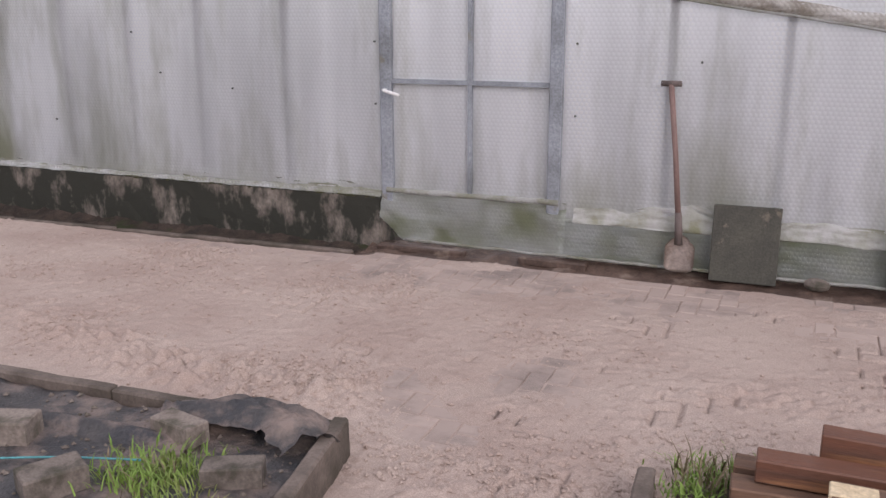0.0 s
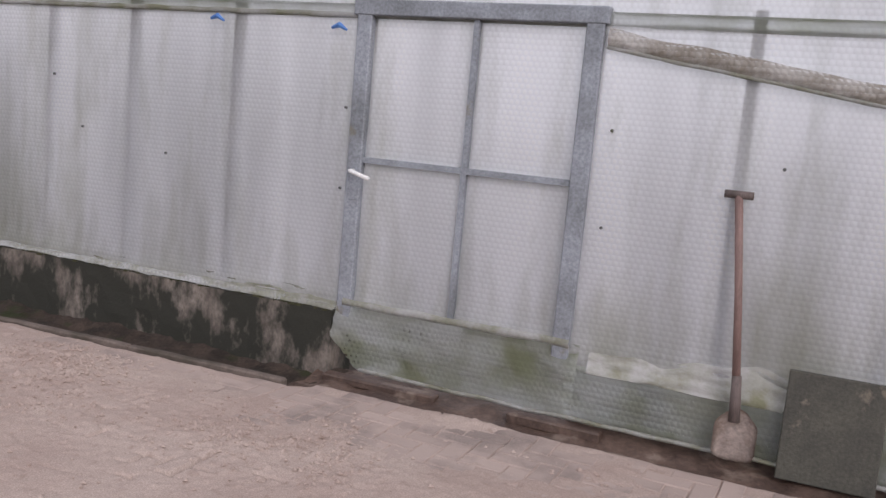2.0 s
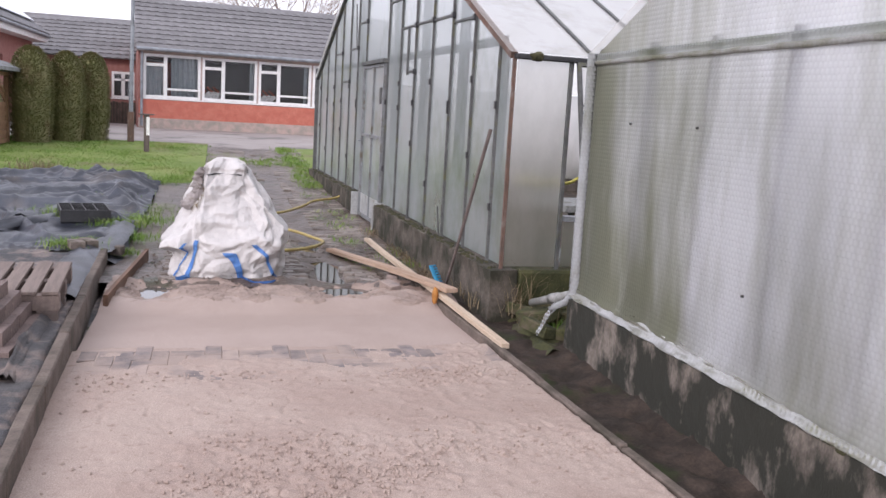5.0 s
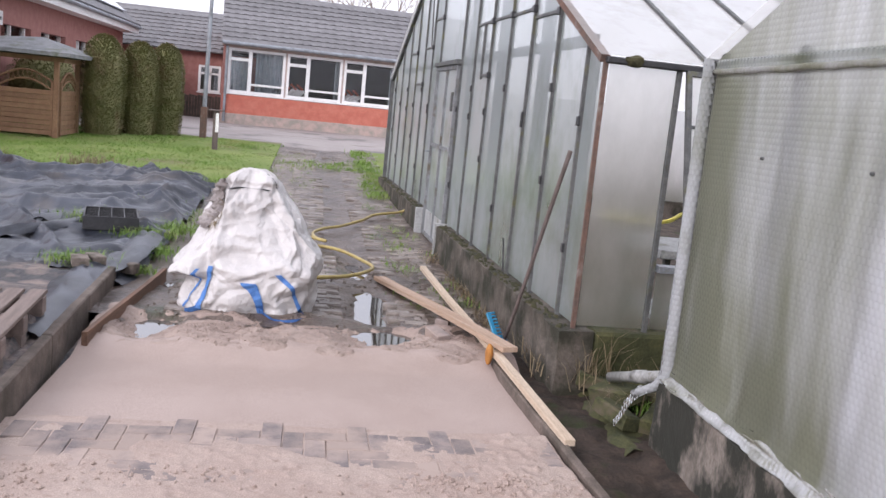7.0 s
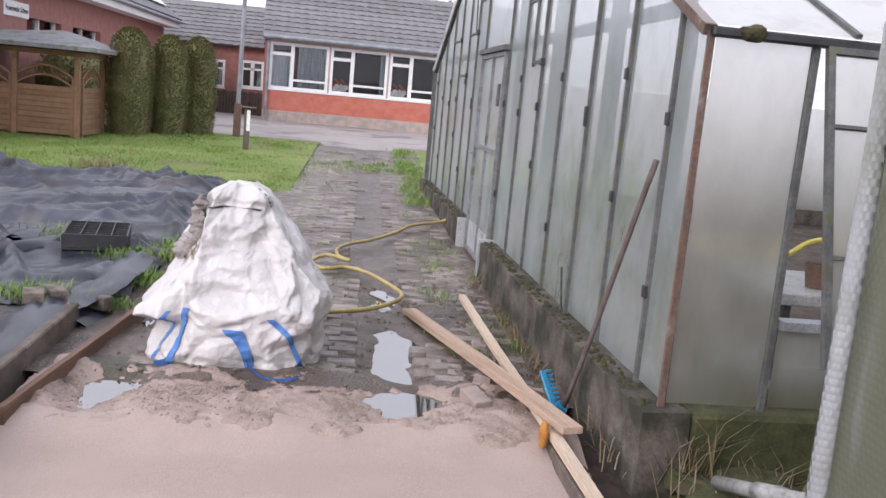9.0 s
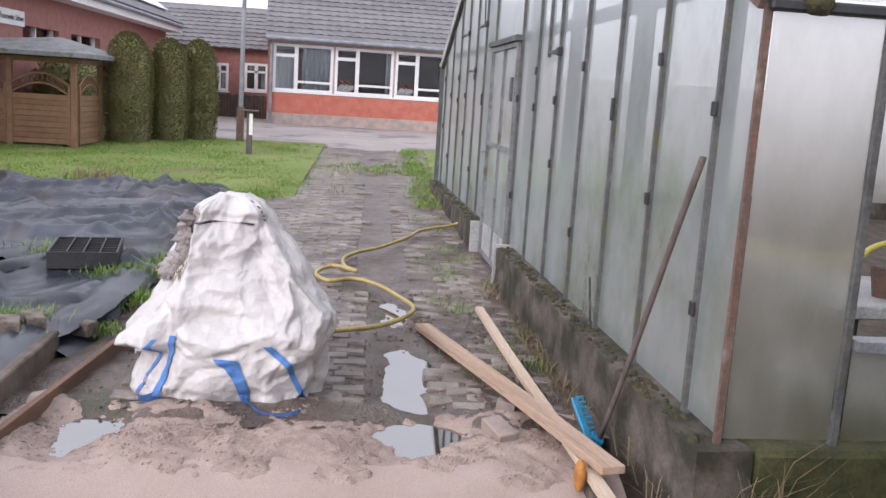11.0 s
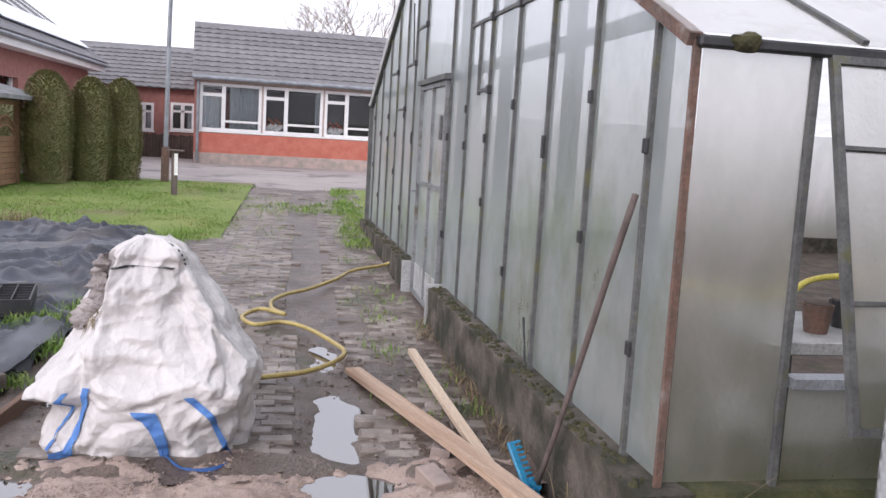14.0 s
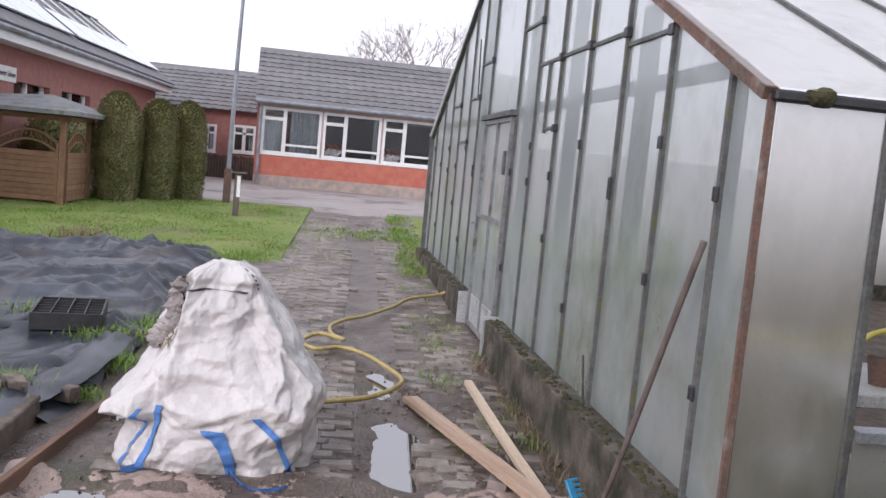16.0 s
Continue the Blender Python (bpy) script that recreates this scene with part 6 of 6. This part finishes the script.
for v in bm.verts:
    c = v.co.copy()
    v.co = Vector((c.x * 0.9 - 0.02, c.y * 0.55, c.z * 1.1 - (0.06 if c.z < 0 else 0) * abs(c.z) * 16)) * (1 + 0.35 * ns(c.x * 14, c.y * 14, c.z * 14))
bm.to_mesh(tie.data)
bm.free()
tie.matrix_basis = pose(-7.35, 6.3, 0.08)
tagged(tie, "orange rag knotted round the crossed planks", "rag")

# ---- rake leaning on the glass ----
rake_ob = new("leaf_rake")
hd, tp = Vector((-7.83, 6.5, 0.03)), Vector((-7.365, 6.675, 1.39))
part("handle", tube([tuple(hd + (tp - hd) * t + Vector((0.012 * math.sin(t * 5), 0, 0))) for t in arange(0, 1, 0.1)], [0.0125 + 0.002 * t for t in arange(0, 1, 0.1)], 10), WOODPOLE, rake_ob, "grey-brown wooden handle", smooth=True)
hb = new("head")
hb.parent = rake_ob
hb.matrix_basis = pose(-7.86, 6.44, 0.1, 0, 52, 28)
part("bridge", bx(-0.13, 0.13, -0.035, 0.0, -0.008, 0.008, 0.003), CYAN, hb)
for k in range(11):
    x = -0.125 + k * 0.025
    part("tine", tube([(x, -0.005, 0.0), (x, 0.035, 0.004), (x, 0.055, -0.02)], [0.008, 0.007, 0.004], 5), CYAN, hb)
part("collar", tube([(0.06, 0.0, 0.0), (0.1, 0.05, 0.0)], 0.02, 8), CYAN, hb)
tagged(rake_ob, "rake with a bright blue plastic head and wooden handle", "rake")

# ---- hose ----
HP = [(-9.3, 4.95, 0.03), (-9.51, 5.18, 0.03), (-9.66, 5.45, 0.03), (-9.9, 5.64, 0.03), (-10.22, 5.74, 0.025), (-10.55, 5.66, 0.02), (-10.94, 5.47, 0.02), (-11.1, 5.28, 0.02), (-11.0, 5.08, 0.02), (-11.2, 4.97, 0.03),
      (-11.4, 5.1, 0.05), (-11.2, 5.3, 0.06), (-11.45, 5.2, 0.04), (-11.8, 5.18, 0.03), (-12.1, 5.3, 0.03), (-12.4, 5.5, 0.02), (-12.9, 5.78, 0.03), (-13.3, 5.95, 0.04), (-13.6, 6.28, 0.05), (-13.62, 6.4, 0.1)]
hose = part("garden_hose", tube(spline([(a, b, c + rise(a) + 0.01) for a, b, c in HP], 10), 0.017, 10), HOSEM, smooth=True)
tagged(hose, "dirty yellow garden hose looped over the muddy path", "hose")

# ---- the white bulk bag ----
bag = empty("bulk_bag", -8.62, 4.68, -0.04)
HH = [0.0, 0.12, 0.22, 0.33, 0.48, 0.63, 0.78, 0.92, 1.0, 1.04]
LY = [-0.41, -0.45, -0.475, -0.49, -0.44, -0.37, -0.29, -0.22, -0.15, -0.08]
RY = [0.47, 0.51, 0.52, 0.52, 0.49, 0.41, 0.33, 0.24, 0.17, 0.1]
RX = [0.38, 0.39, 0.38, 0.37, 0.32, 0.26, 0.2, 0.15, 0.11, 0.07]


def prof(tab, h):
    for k in range(len(HH) - 1):
        if h <= HH[k + 1]:
            t = (h - HH[k]) / (HH[k + 1] - HH[k])
            t = t * t * (3 - 2 * t) * 0.5 + t * 0.5
            return tab[k] * (1 - t) + tab[k + 1] * t
    return tab[-1]


def facet(u, v, s, seed):
    """Creased planes: values at the nodes of a triangle lattice, straight in between; u runs round once in 2.64."""
    n = max(1, round(2.639 / s))
    u, v = (u % 2.639) / 2.639 * n, v / s
    v += 0.35 * math.sin(u * 2 * math.pi / n * 3 + seed)
    i, j = math.floor(u), math.floor(v)
    fu, fv = u - i, v - j

    def val(p, q):
        return random.Random((p % n) * 7919 + (q + 50) * 104729 + seed * 31).uniform(-0.5, 0.5)
    if (i + j) % 2:
        a, b = (val(i + 1, j), val(i, j + 1))
        if fu + fv < 1:
            c = val(i, j)
            return c + (a - c) * fu + (b - c) * fv
        c = val(i + 1, j + 1)
        return c + (b - c) * (1 - fu) + (a - c) * (1 - fv)
    a, b = val(i, j), val(i + 1, j + 1)
    if fu > fv:
        c = val(i + 1, j)
        return a + (c - a) * fu + (b - c) * fv
    c = val(i, j + 1)
    return a + (c - a) * fv + (b - c) * fu


def bag_at(a, h, off=0.0):
    """A point of the bag's skin at the angle a and the height h; a = 0 faces the new pavers."""
    c, s = math.cos(a), math.sin(a)
    e = 0.66
    cx, sy = math.copysign(abs(c) ** e, c), math.copysign(abs(s) ** e, s)
    mid, half = (prof(LY, h) + prof(RY, h)) / 2, (prof(RY, h) - prof(LY, h)) / 2
    q = Vector((cx * 1.6, sy * 1.6, h * 2.2))
    b = a if a < math.pi else a - 2 * math.pi
    u = a * 0.42 + 0.06 * noise.noise(q * 1.4)
    v = h + 0.05 * noise.noise(q * 1.7 + Vector((5, 2, 8)))
    # stiff cloth: flat planes that meet in creases, at four sizes
    w = facet(u, v, 0.3, 1) * 0.09 + facet(u, v, 0.145, 2) * 0.09 + facet(u + 0.03, v, 0.075, 3) * 0.045 + facet(u, v, 0.04, 4) * 0.016
    w += 0.02 * noise.noise(q * 1.1) - 0.02 * abs(noise.noise(q * 2.3 + Vector((9, 4, 2))))
    # the front panel ends in an upright edge; beside it the cloth sags over an overhanging fold
    side = lerp(b, -0.36 - 0.1 * h, -0.5 - 0.1 * h) * lerp(b, -1.9, -1.5)
    w -= 0.08 * side * lerp(h, 0.28, 0.5) * lerp(h, 0.98, 0.85)
    lip = 0.33 + 0.05 * b + 0.02 * noise.noise(q * 3)
    w += 0.09 * lerp(b, -0.3, -0.7) * lerp(b, -2.0, -1.6) * lerp(h, lip - 0.035, lip) * lerp(h, lip + 0.3, lip + 0.06)
    w += 0.03 * math.exp(-abs(b + 0.42 - 0.12 * math.sin(h * 4)) / 0.07) * lerp(h, 0.3, 0.5) * lerp(h, 1.0, 0.85)
    w -= 0.05 * lerp(b, -0.3, -0.6) * lerp(b, -1.7, -1.3) * lerp(h, lip, lip - 0.04) * lerp(h, 0.05, 0.2)
    # loose pleats standing on the ground, and the folded-over top
    w += 0.016 * math.sin(a * 9 + 4 * noise.noise(q)) * lerp(h, 0.42, 0.05)
    w += 0.03 * lerp(h, 0.93, 0.96) * lerp(h, 1.03, 0.99) * lerp(abs(b), 1.3, 0.9)
    fade = lerp(h, 1.04, 0.98, 0.3, 1)
    hem = 0.02 * noise.noise(q * 3.1) * lerp(h, 0.1, 0.0)
    return Vector((cx * (prof(RX, h) + w * fade + off), mid + sy * (half + 0.8 * w * fade + off), h + hem + 0.02 * noise.noise(q * 1.5) * lerp(h, 0, 0.2)))


def bag_angle(y, h):
    """The angle on the front of the bag at which its skin at height h lies at y."""
    lo, hi = -1.5, 1.5
    for _ in range(30):
        m = (lo + hi) / 2
        lo, hi = (m, hi) if bag_at(m, h).y < y else (lo, m)
    return lo


bm = bmesh.new()
A, Q = 320, 150
rings = [[bm.verts.new(bag_at(2 * math.pi * i / A, 1.04 * q / Q)) for i in range(A)] for q in range(Q + 1)]
for a, b in zip(rings, rings[1:]):
    for i in range(A):
        bm.faces.new((a[i], a[(i + 1) % A], b[(i + 1) % A], b[i]))
bm.faces.new(rings[-1])
part("sack", bm, BAGM, bag, smooth=True)


def strap(a0, a1, h0, h1, w, name="strap", material=None):
    """A webbing strip sewn to the bag from (a0, h0) to (a1, h1)."""
    b = bmesh.new()
    last = None
    for k in range(41):
        t = k / 40
        a, h = a0 + (a1 - a0) * t, h0 + (h1 - h0) * t
        row = [b.verts.new(bag_at(a + w * (i / 8 - 0.5), h, 0.009)) for i in range(9)]
        if last:
            for i in range(8):
                b.faces.new((last[i], last[i + 1], row[i + 1], row[i]))
        last = row
    part(name, b, material or BLUE, bag, smooth=True)


for y0, y1, h0, h1, wide in ((-0.315, -0.4, 0.33, 0.05, 0.028), (-0.225, -0.28, 0.35, 0.03, 0.038), (0.055, 0.14, 0.27, 0.015, 0.07), (0.237, 0.39, 0.35, 0.04, 0.042)):
    strap(bag_angle(y0, h0), bag_angle(y1, h1), h0, h1, (bag_angle(y0 + wide, h0) - bag_angle(y0, h0)))
for k in range(12):
    strap(-0.75 + k * 0.09, -0.75 + (k + 1) * 0.09, 0.905 + 0.006 * math.sin(k), 0.912, 0.1, "seam_cord", BLACKP)
for k in range(5):
    strap(0.55 + k * 0.03, 0.56 + k * 0.03, 1.02 - k * 0.022, 1.01 - k * 0.022, 0.07, "print_mark", BLACKP)
al, ar = bag_angle(0.14, 0.015), bag_angle(0.39, 0.04)
pts = [bag_at(al - 0.03, 0.03, 0.012), bag_at(al + 0.1, 0.0, 0.1), bag_at((al + ar) / 2, 0.0, 0.14), bag_at(ar - 0.05, 0.0, 0.1), bag_at(ar, 0.04, 0.015)]
b = bmesh.new()
last = None
for p in spline(pts, 6):
    q = (b.verts.new(p + Vector((0, 0, 0.0 + 0.012))), b.verts.new(p + Vector((0.03, 0, 0.06))))
    if last:
        b.faces.new((last[0], last[1], q[1], q[0]))
    last = q
bmesh.ops.solidify(b, geom=b.faces[:], thickness=0.004)
part("lifting_loop", b, BLUE, bag, "blue webbing loop trailing on the sand", smooth=True)
b = bmesh.new()
last = None
for p in spline([bag_at(bag_angle(-0.27, 0.03), 0.04, 0.01), bag_at(bag_angle(-0.33, 0.0), 0.0, 0.06), bag_at(bag_angle(-0.37, 0.01), 0.01, 0.03)], 6):
    q = (b.verts.new(p + Vector((0, 0, 0.006))), b.verts.new(p + Vector((0.02, 0, 0.05))))
    if last:
        b.faces.new((last[0], last[1], q[1], q[0]))
    last = q
part("lifting_loop", b, BLUE, bag, smooth=True)
# bunched dirty neck on one side
v, f = [], []
for i in range(40):
    for j in range(14):
        t, u = i / 39, j / 13
        h = 0.6 + 0.36 * t
        p = bag_at(-1.55 + (0.62 + 0.25 * noise.noise(Vector((t * 5, 1, 3)))) * u, h, 0.004 + 0.06 * abs(noise.noise(Vector((u * 6, t * 11, 2)))) + 0.03 * abs(noise.noise(Vector((u * 15, t * 24, 5)))) + 0.02 * math.sin(u * 22 + 5 * t))
        v.append(tuple(p))
for i in range(39):
    for j in range(13):
        f.append((i * 14 + j, i * 14 + j + 1, (i + 1) * 14 + j + 1, (i + 1) * 14 + j))
me = bpy.data.meshes.new("bunched_neck")
me.from_pydata(v, [], f)
me.materials.append(BAGDIRTY)
me.polygons.foreach_set("use_smooth", [True] * len(me.polygons))
nk = new("bunched_neck", me)
nk.parent = bag
nk["label"] = "grubby grey bunched opening"
rnd = random.Random(4)
b = bmesh.new()
for k in range(60):
    p = bag_at(-0.75 + rnd.uniform(-0.12, 0.12), 0.72 + rnd.uniform(-0.09, 0.07), 0.02)
    d = Vector((rnd.uniform(0, 0.6), rnd.uniform(-0.4, 0.3), rnd.uniform(-1, 0.2))).normalized() * rnd.uniform(0.05, 0.14)
    q0, q1, q2 = b.verts.new(p), b.verts.new(p + Vector((0, 0.004, 0.002))), b.verts.new(p + d)
    b.faces.new((q0, q1, q2))
part("frayed_threads", b, DRYB, bag)
tagged(bag, "crumpled white woven bulk bag with blue straps", "bulk bag")


# ---- grass, stalks, moss ----
def blades(name, spots, label, material, category="grass"):
    """Many single blades in one mesh: spots of x, y, z, spread, count, height, lean."""
    rnd = random.Random(len(name) + len(spots))
    v, f = [], []
    for x, y, z, sx, sy, n, h, lean in spots:
        for _ in range(n):
            px, py = x + rnd.gauss(0, sx), y + rnd.gauss(0, sy)
            pz = z(px, py) if callable(z) else z
            a, hh = rnd.random() * 6.283, h * rnd.uniform(0.5, 1.2)
            w = 0.0025 + 0.0015 * rnd.random() + 0.0004 * max(0, -px - 14)
            d = Vector((math.cos(a), math.sin(a), 0))
            s = Vector((-d.y, d.x, 0)) * w
            l = lean * rnd.uniform(0.3, 1.3) * hh
            i = len(v)
            b0 = Vector((px, py, pz))
            m0 = b0 + d * l * 0.35 + Vector((0, 0, hh * 0.65))
            t0 = b0 + d * l + Vector((0, 0, hh))
            v += [tuple(b0 - s), tuple(b0 + s), tuple(m0 + s * 0.8), tuple(m0 - s * 0.8), tuple(t0)]
            f += [(i, i + 1, i + 2, i + 3), (i + 3, i + 2, i + 4)]
    me = bpy.data.meshes.new(name)
    me.from_pydata(v, [], f)
    me.materials.append(material)
    return tagged(new(name, me), label, category, kind="stuff")


rnd = random.Random(21)
lawnz = lambda x, y: rise(x) + 0.0
spots = [(rnd.uniform(-22.8, -15.2), rnd.uniform(-1.8, 4.3), lawnz, 0.18, 0.18, 85, rnd.uniform(0.018, 0.04), 0.9) for _ in range(640)]
spots += [(-15.3 + 0.5 * ns(y, 0, 0, 1) + rnd.uniform(-0.3, 0.1), y, lawnz, 0.12, 0.12, 55, 0.12, 0.9) for y in arange(-2, 4.0, 0.14)]
spots = [s for s in spots if not (s[0] < -18.0 and s[1] > 4.5 + 0.02 * (s[0] + 18))]
blades("lawn_grass", spots, "bright green grass blades of the lawn", GRASSB)
spots = [(rnd.uniform(-22.5, -15.0), 6.22 + rnd.uniform(-0.25, 0.15), lawnz, 0.12, 0.08, 26, 0.06, 0.8) for _ in range(110)]
spots += [(rnd.uniform(-20.5, -15.5), rnd.uniform(4.3, 5.2) + 0.0, lawnz, 0.16, 0.1, 14, 0.035, 0.8) for _ in range(22)]
spots += [(rnd.uniform(-19.5, -18.2), rnd.uniform(4.6, 6.2), lawnz, 0.14, 0.1, 30, 0.05, 0.8) for _ in range(26)]
spots += [(rnd.uniform(-15.5, -9.0), rnd.uniform(5.85, 6.5), lawnz, 0.1, 0.07, 18, 0.05, 0.9) for _ in range(34)]
spots += [(rnd.uniform(-15, -8.6), rnd.uniform(4.3, 5.35), lambda x, y: rise(x) - 0.015, 0.05, 0.04, 7, 0.025, 0.9) for _ in range(40)]
blades("verge_grass", spots, "green grass along the edge of the old paving", GRASSB)
spots = [(x, y, z, s, s, n, h, 0.8) for x, y, z, s, n, h in (
    (-0.36, 3.5, 0.11, 0.07, 200, 0.095), (-0.5, 3.42, 0.11, 0.06, 50, 0.09), (-0.24, 3.42, 0.11, 0.06, 60, 0.09), (1.34, 4.3, 0.04, 0.07, 150, 0.075), (1.27, 4.14, 0.05, 0.05, 80, 0.06),
    (-11.2, 3.0, 0.12, 0.14, 330, 0.16), (-10.7, 3.55, 0.08, 0.12, 300, 0.15), (-11.3, 3.7, 0.05, 0.2, 420, 0.14), (-10.1, 3.75, 0.03, 0.12, 220, 0.13), (-9.15, 3.35, 0.11, 0.11, 260, 0.12),
    (-12.5, 3.75, 0.03, 0.25, 340, 0.12), (-13.6, 2.6, 0.16, 0.2, 160, 0.08), (-9.4, 3.78, 0.0, 0.06, 90, 0.1), (-13.0, 3.0, 0.16, 0.25, 200, 0.09), (-9.0, 5.0, -0.02, 0.05, 50, 0.07), (-8.9, 6.1, -0.02, 0.06, 70, 0.06), (-6.55, 7.15, 0.0, 0.08, 160, 0.12), (-6.75, 7.05, 0.0, 0.08, 120, 0.1),
    )]
spots = [(x, y, z, sx * 1.1, sy * 1.1, int(n * 1.7), h * 0.62, 1.0) for x, y, z, sx, sy, n, h, lean in spots]
blades("weed_tufts", spots, "fresh green grass tufts between stones and fabric", GRASSB)
spots = [(rnd.uniform(-10.5, -8.1), 6.5 + rnd.uniform(-0.06, 0.06), -0.06, 0.06, 0.04, 12, 0.13, 1.2) for _ in range(40)]
spots += [(rnd.uniform(-7.2, -6.4), rnd.uniform(6.8, 7.3), 0.02, 0.08, 0.06, 8, 0.18, 1.0) for _ in range(14)]
spots += [(-6.95, 6.88, 0.05, 0.06, 0.05, 22, 0.38, 0.7), (-11.0, 6.4, 0.0, 0.2, 0.05, 60, 0.1, 1), (-15.6, 1.9, 0.2, 0.15, 0.2, 220, 0.22, 0.9), (-15.8, 0.2, 0.2, 0.3, 0.3, 160, 0.2, 0.9)]
spots += [(-7.02, 6.8, 0.02, 0.1, 0.05, 60, 0.24, 1.0), (-7.35, 6.62, 0.0, 0.16, 0.04, 50, 0.14, 1.1)]
spots += [(1.32, 4.25, 0.05, 0.07, 0.06, 70, 0.09, 1), (-0.4, 3.46, 0.09, 0.1, 0.06, 60, 0.08, 1)]
blades("dry_grass", spots, "dry straw-coloured stalks along the concrete base", DRYB)

# mossy rubble between the two houses and moss on the ledges
rub = sheet("rubble_ground", arange(-7.3, -6.05, 0.03), arange(6.6, 12, 0.05), lambda x, y: -0.02 + 0.06 * fb(x, y, 3, 4, 4) + 0.06 * lerp(y, 6.9, 7.3) - 0.15 * lerp(6.78 - y, 0, 0.1), MOSSY)
tagged(rub, "mossy earth and rubble between the glasshouses", "earth", kind="stuff")
rnd = random.Random(14)
for k in range(9):
    ob = new("rubble_stone", BRK)
    ob.matrix_basis = pose(rnd.uniform(-7.0, -6.25), rnd.uniform(6.78, 7.25), rnd.uniform(0.07, 0.13), rnd.uniform(-12, 12), rnd.uniform(-12, 12), rnd.uniform(0, 180)) @ Matrix.Diagonal((rnd.uniform(0.8, 1.8), rnd.uniform(1, 2), 1, 1))
    ob.data = MBRK
    tagged(ob, "moss-grown stone between the glasshouses", "stone", "mossy stones")


def moss_row(name, m, u0, u1, y0, y1, z, n, seed, label):
    """Small cushions of moss and dirt along a ledge, in one mesh."""
    rnd = random.Random(seed)
    v, f = [], []
    for _ in range(n):
        u, y, r = rnd.uniform(u0, u1), rnd.uniform(y0, y1), rnd.uniform(0.008, 0.028)
        b = len(v)
        for k in range(7):
            a = k * 2 * math.pi / 7
            v.append(tuple(m @ Vector((u + r * math.cos(a) * rnd.uniform(0.8, 1.4), y + 0.7 * r * math.sin(a), z - 0.004))))
        for k in range(7):
            a = k * 2 * math.pi / 7
            v.append(tuple(m @ Vector((u + 0.6 * r * math.cos(a), y + 0.45 * r * math.sin(a), z + r * rnd.uniform(0.3, 0.6)))))
        f += [(b + k, b + (k + 1) % 7, b + 7 + (k + 1) % 7, b + 7 + k) for k in range(7)] + [tuple(b + 7 + k for k in range(7))]
    me = bpy.data.meshes.new(name)
    me.from_pydata(v, [], f)
    me.materials.append(MOSS)
    return tagged(new(name, me), label, "moss", kind="stuff")


moss_row("ledge_moss", M2, 0.0, 4.2, 0.0, 0.09, 0.34, 260, 1, "dark moss cushions on the concrete ledge")
moss_row("ledge_moss", M2, 5.6, 9.8, 0.0, 0.09, 0.34, 200, 2, "dark moss cushions on the concrete ledge")
moss_row("ledge_moss", Matrix(), -3.6, -1.25, 6.905, 6.93, 0.325, 90, 3, "green moss along the edge of the plinth")
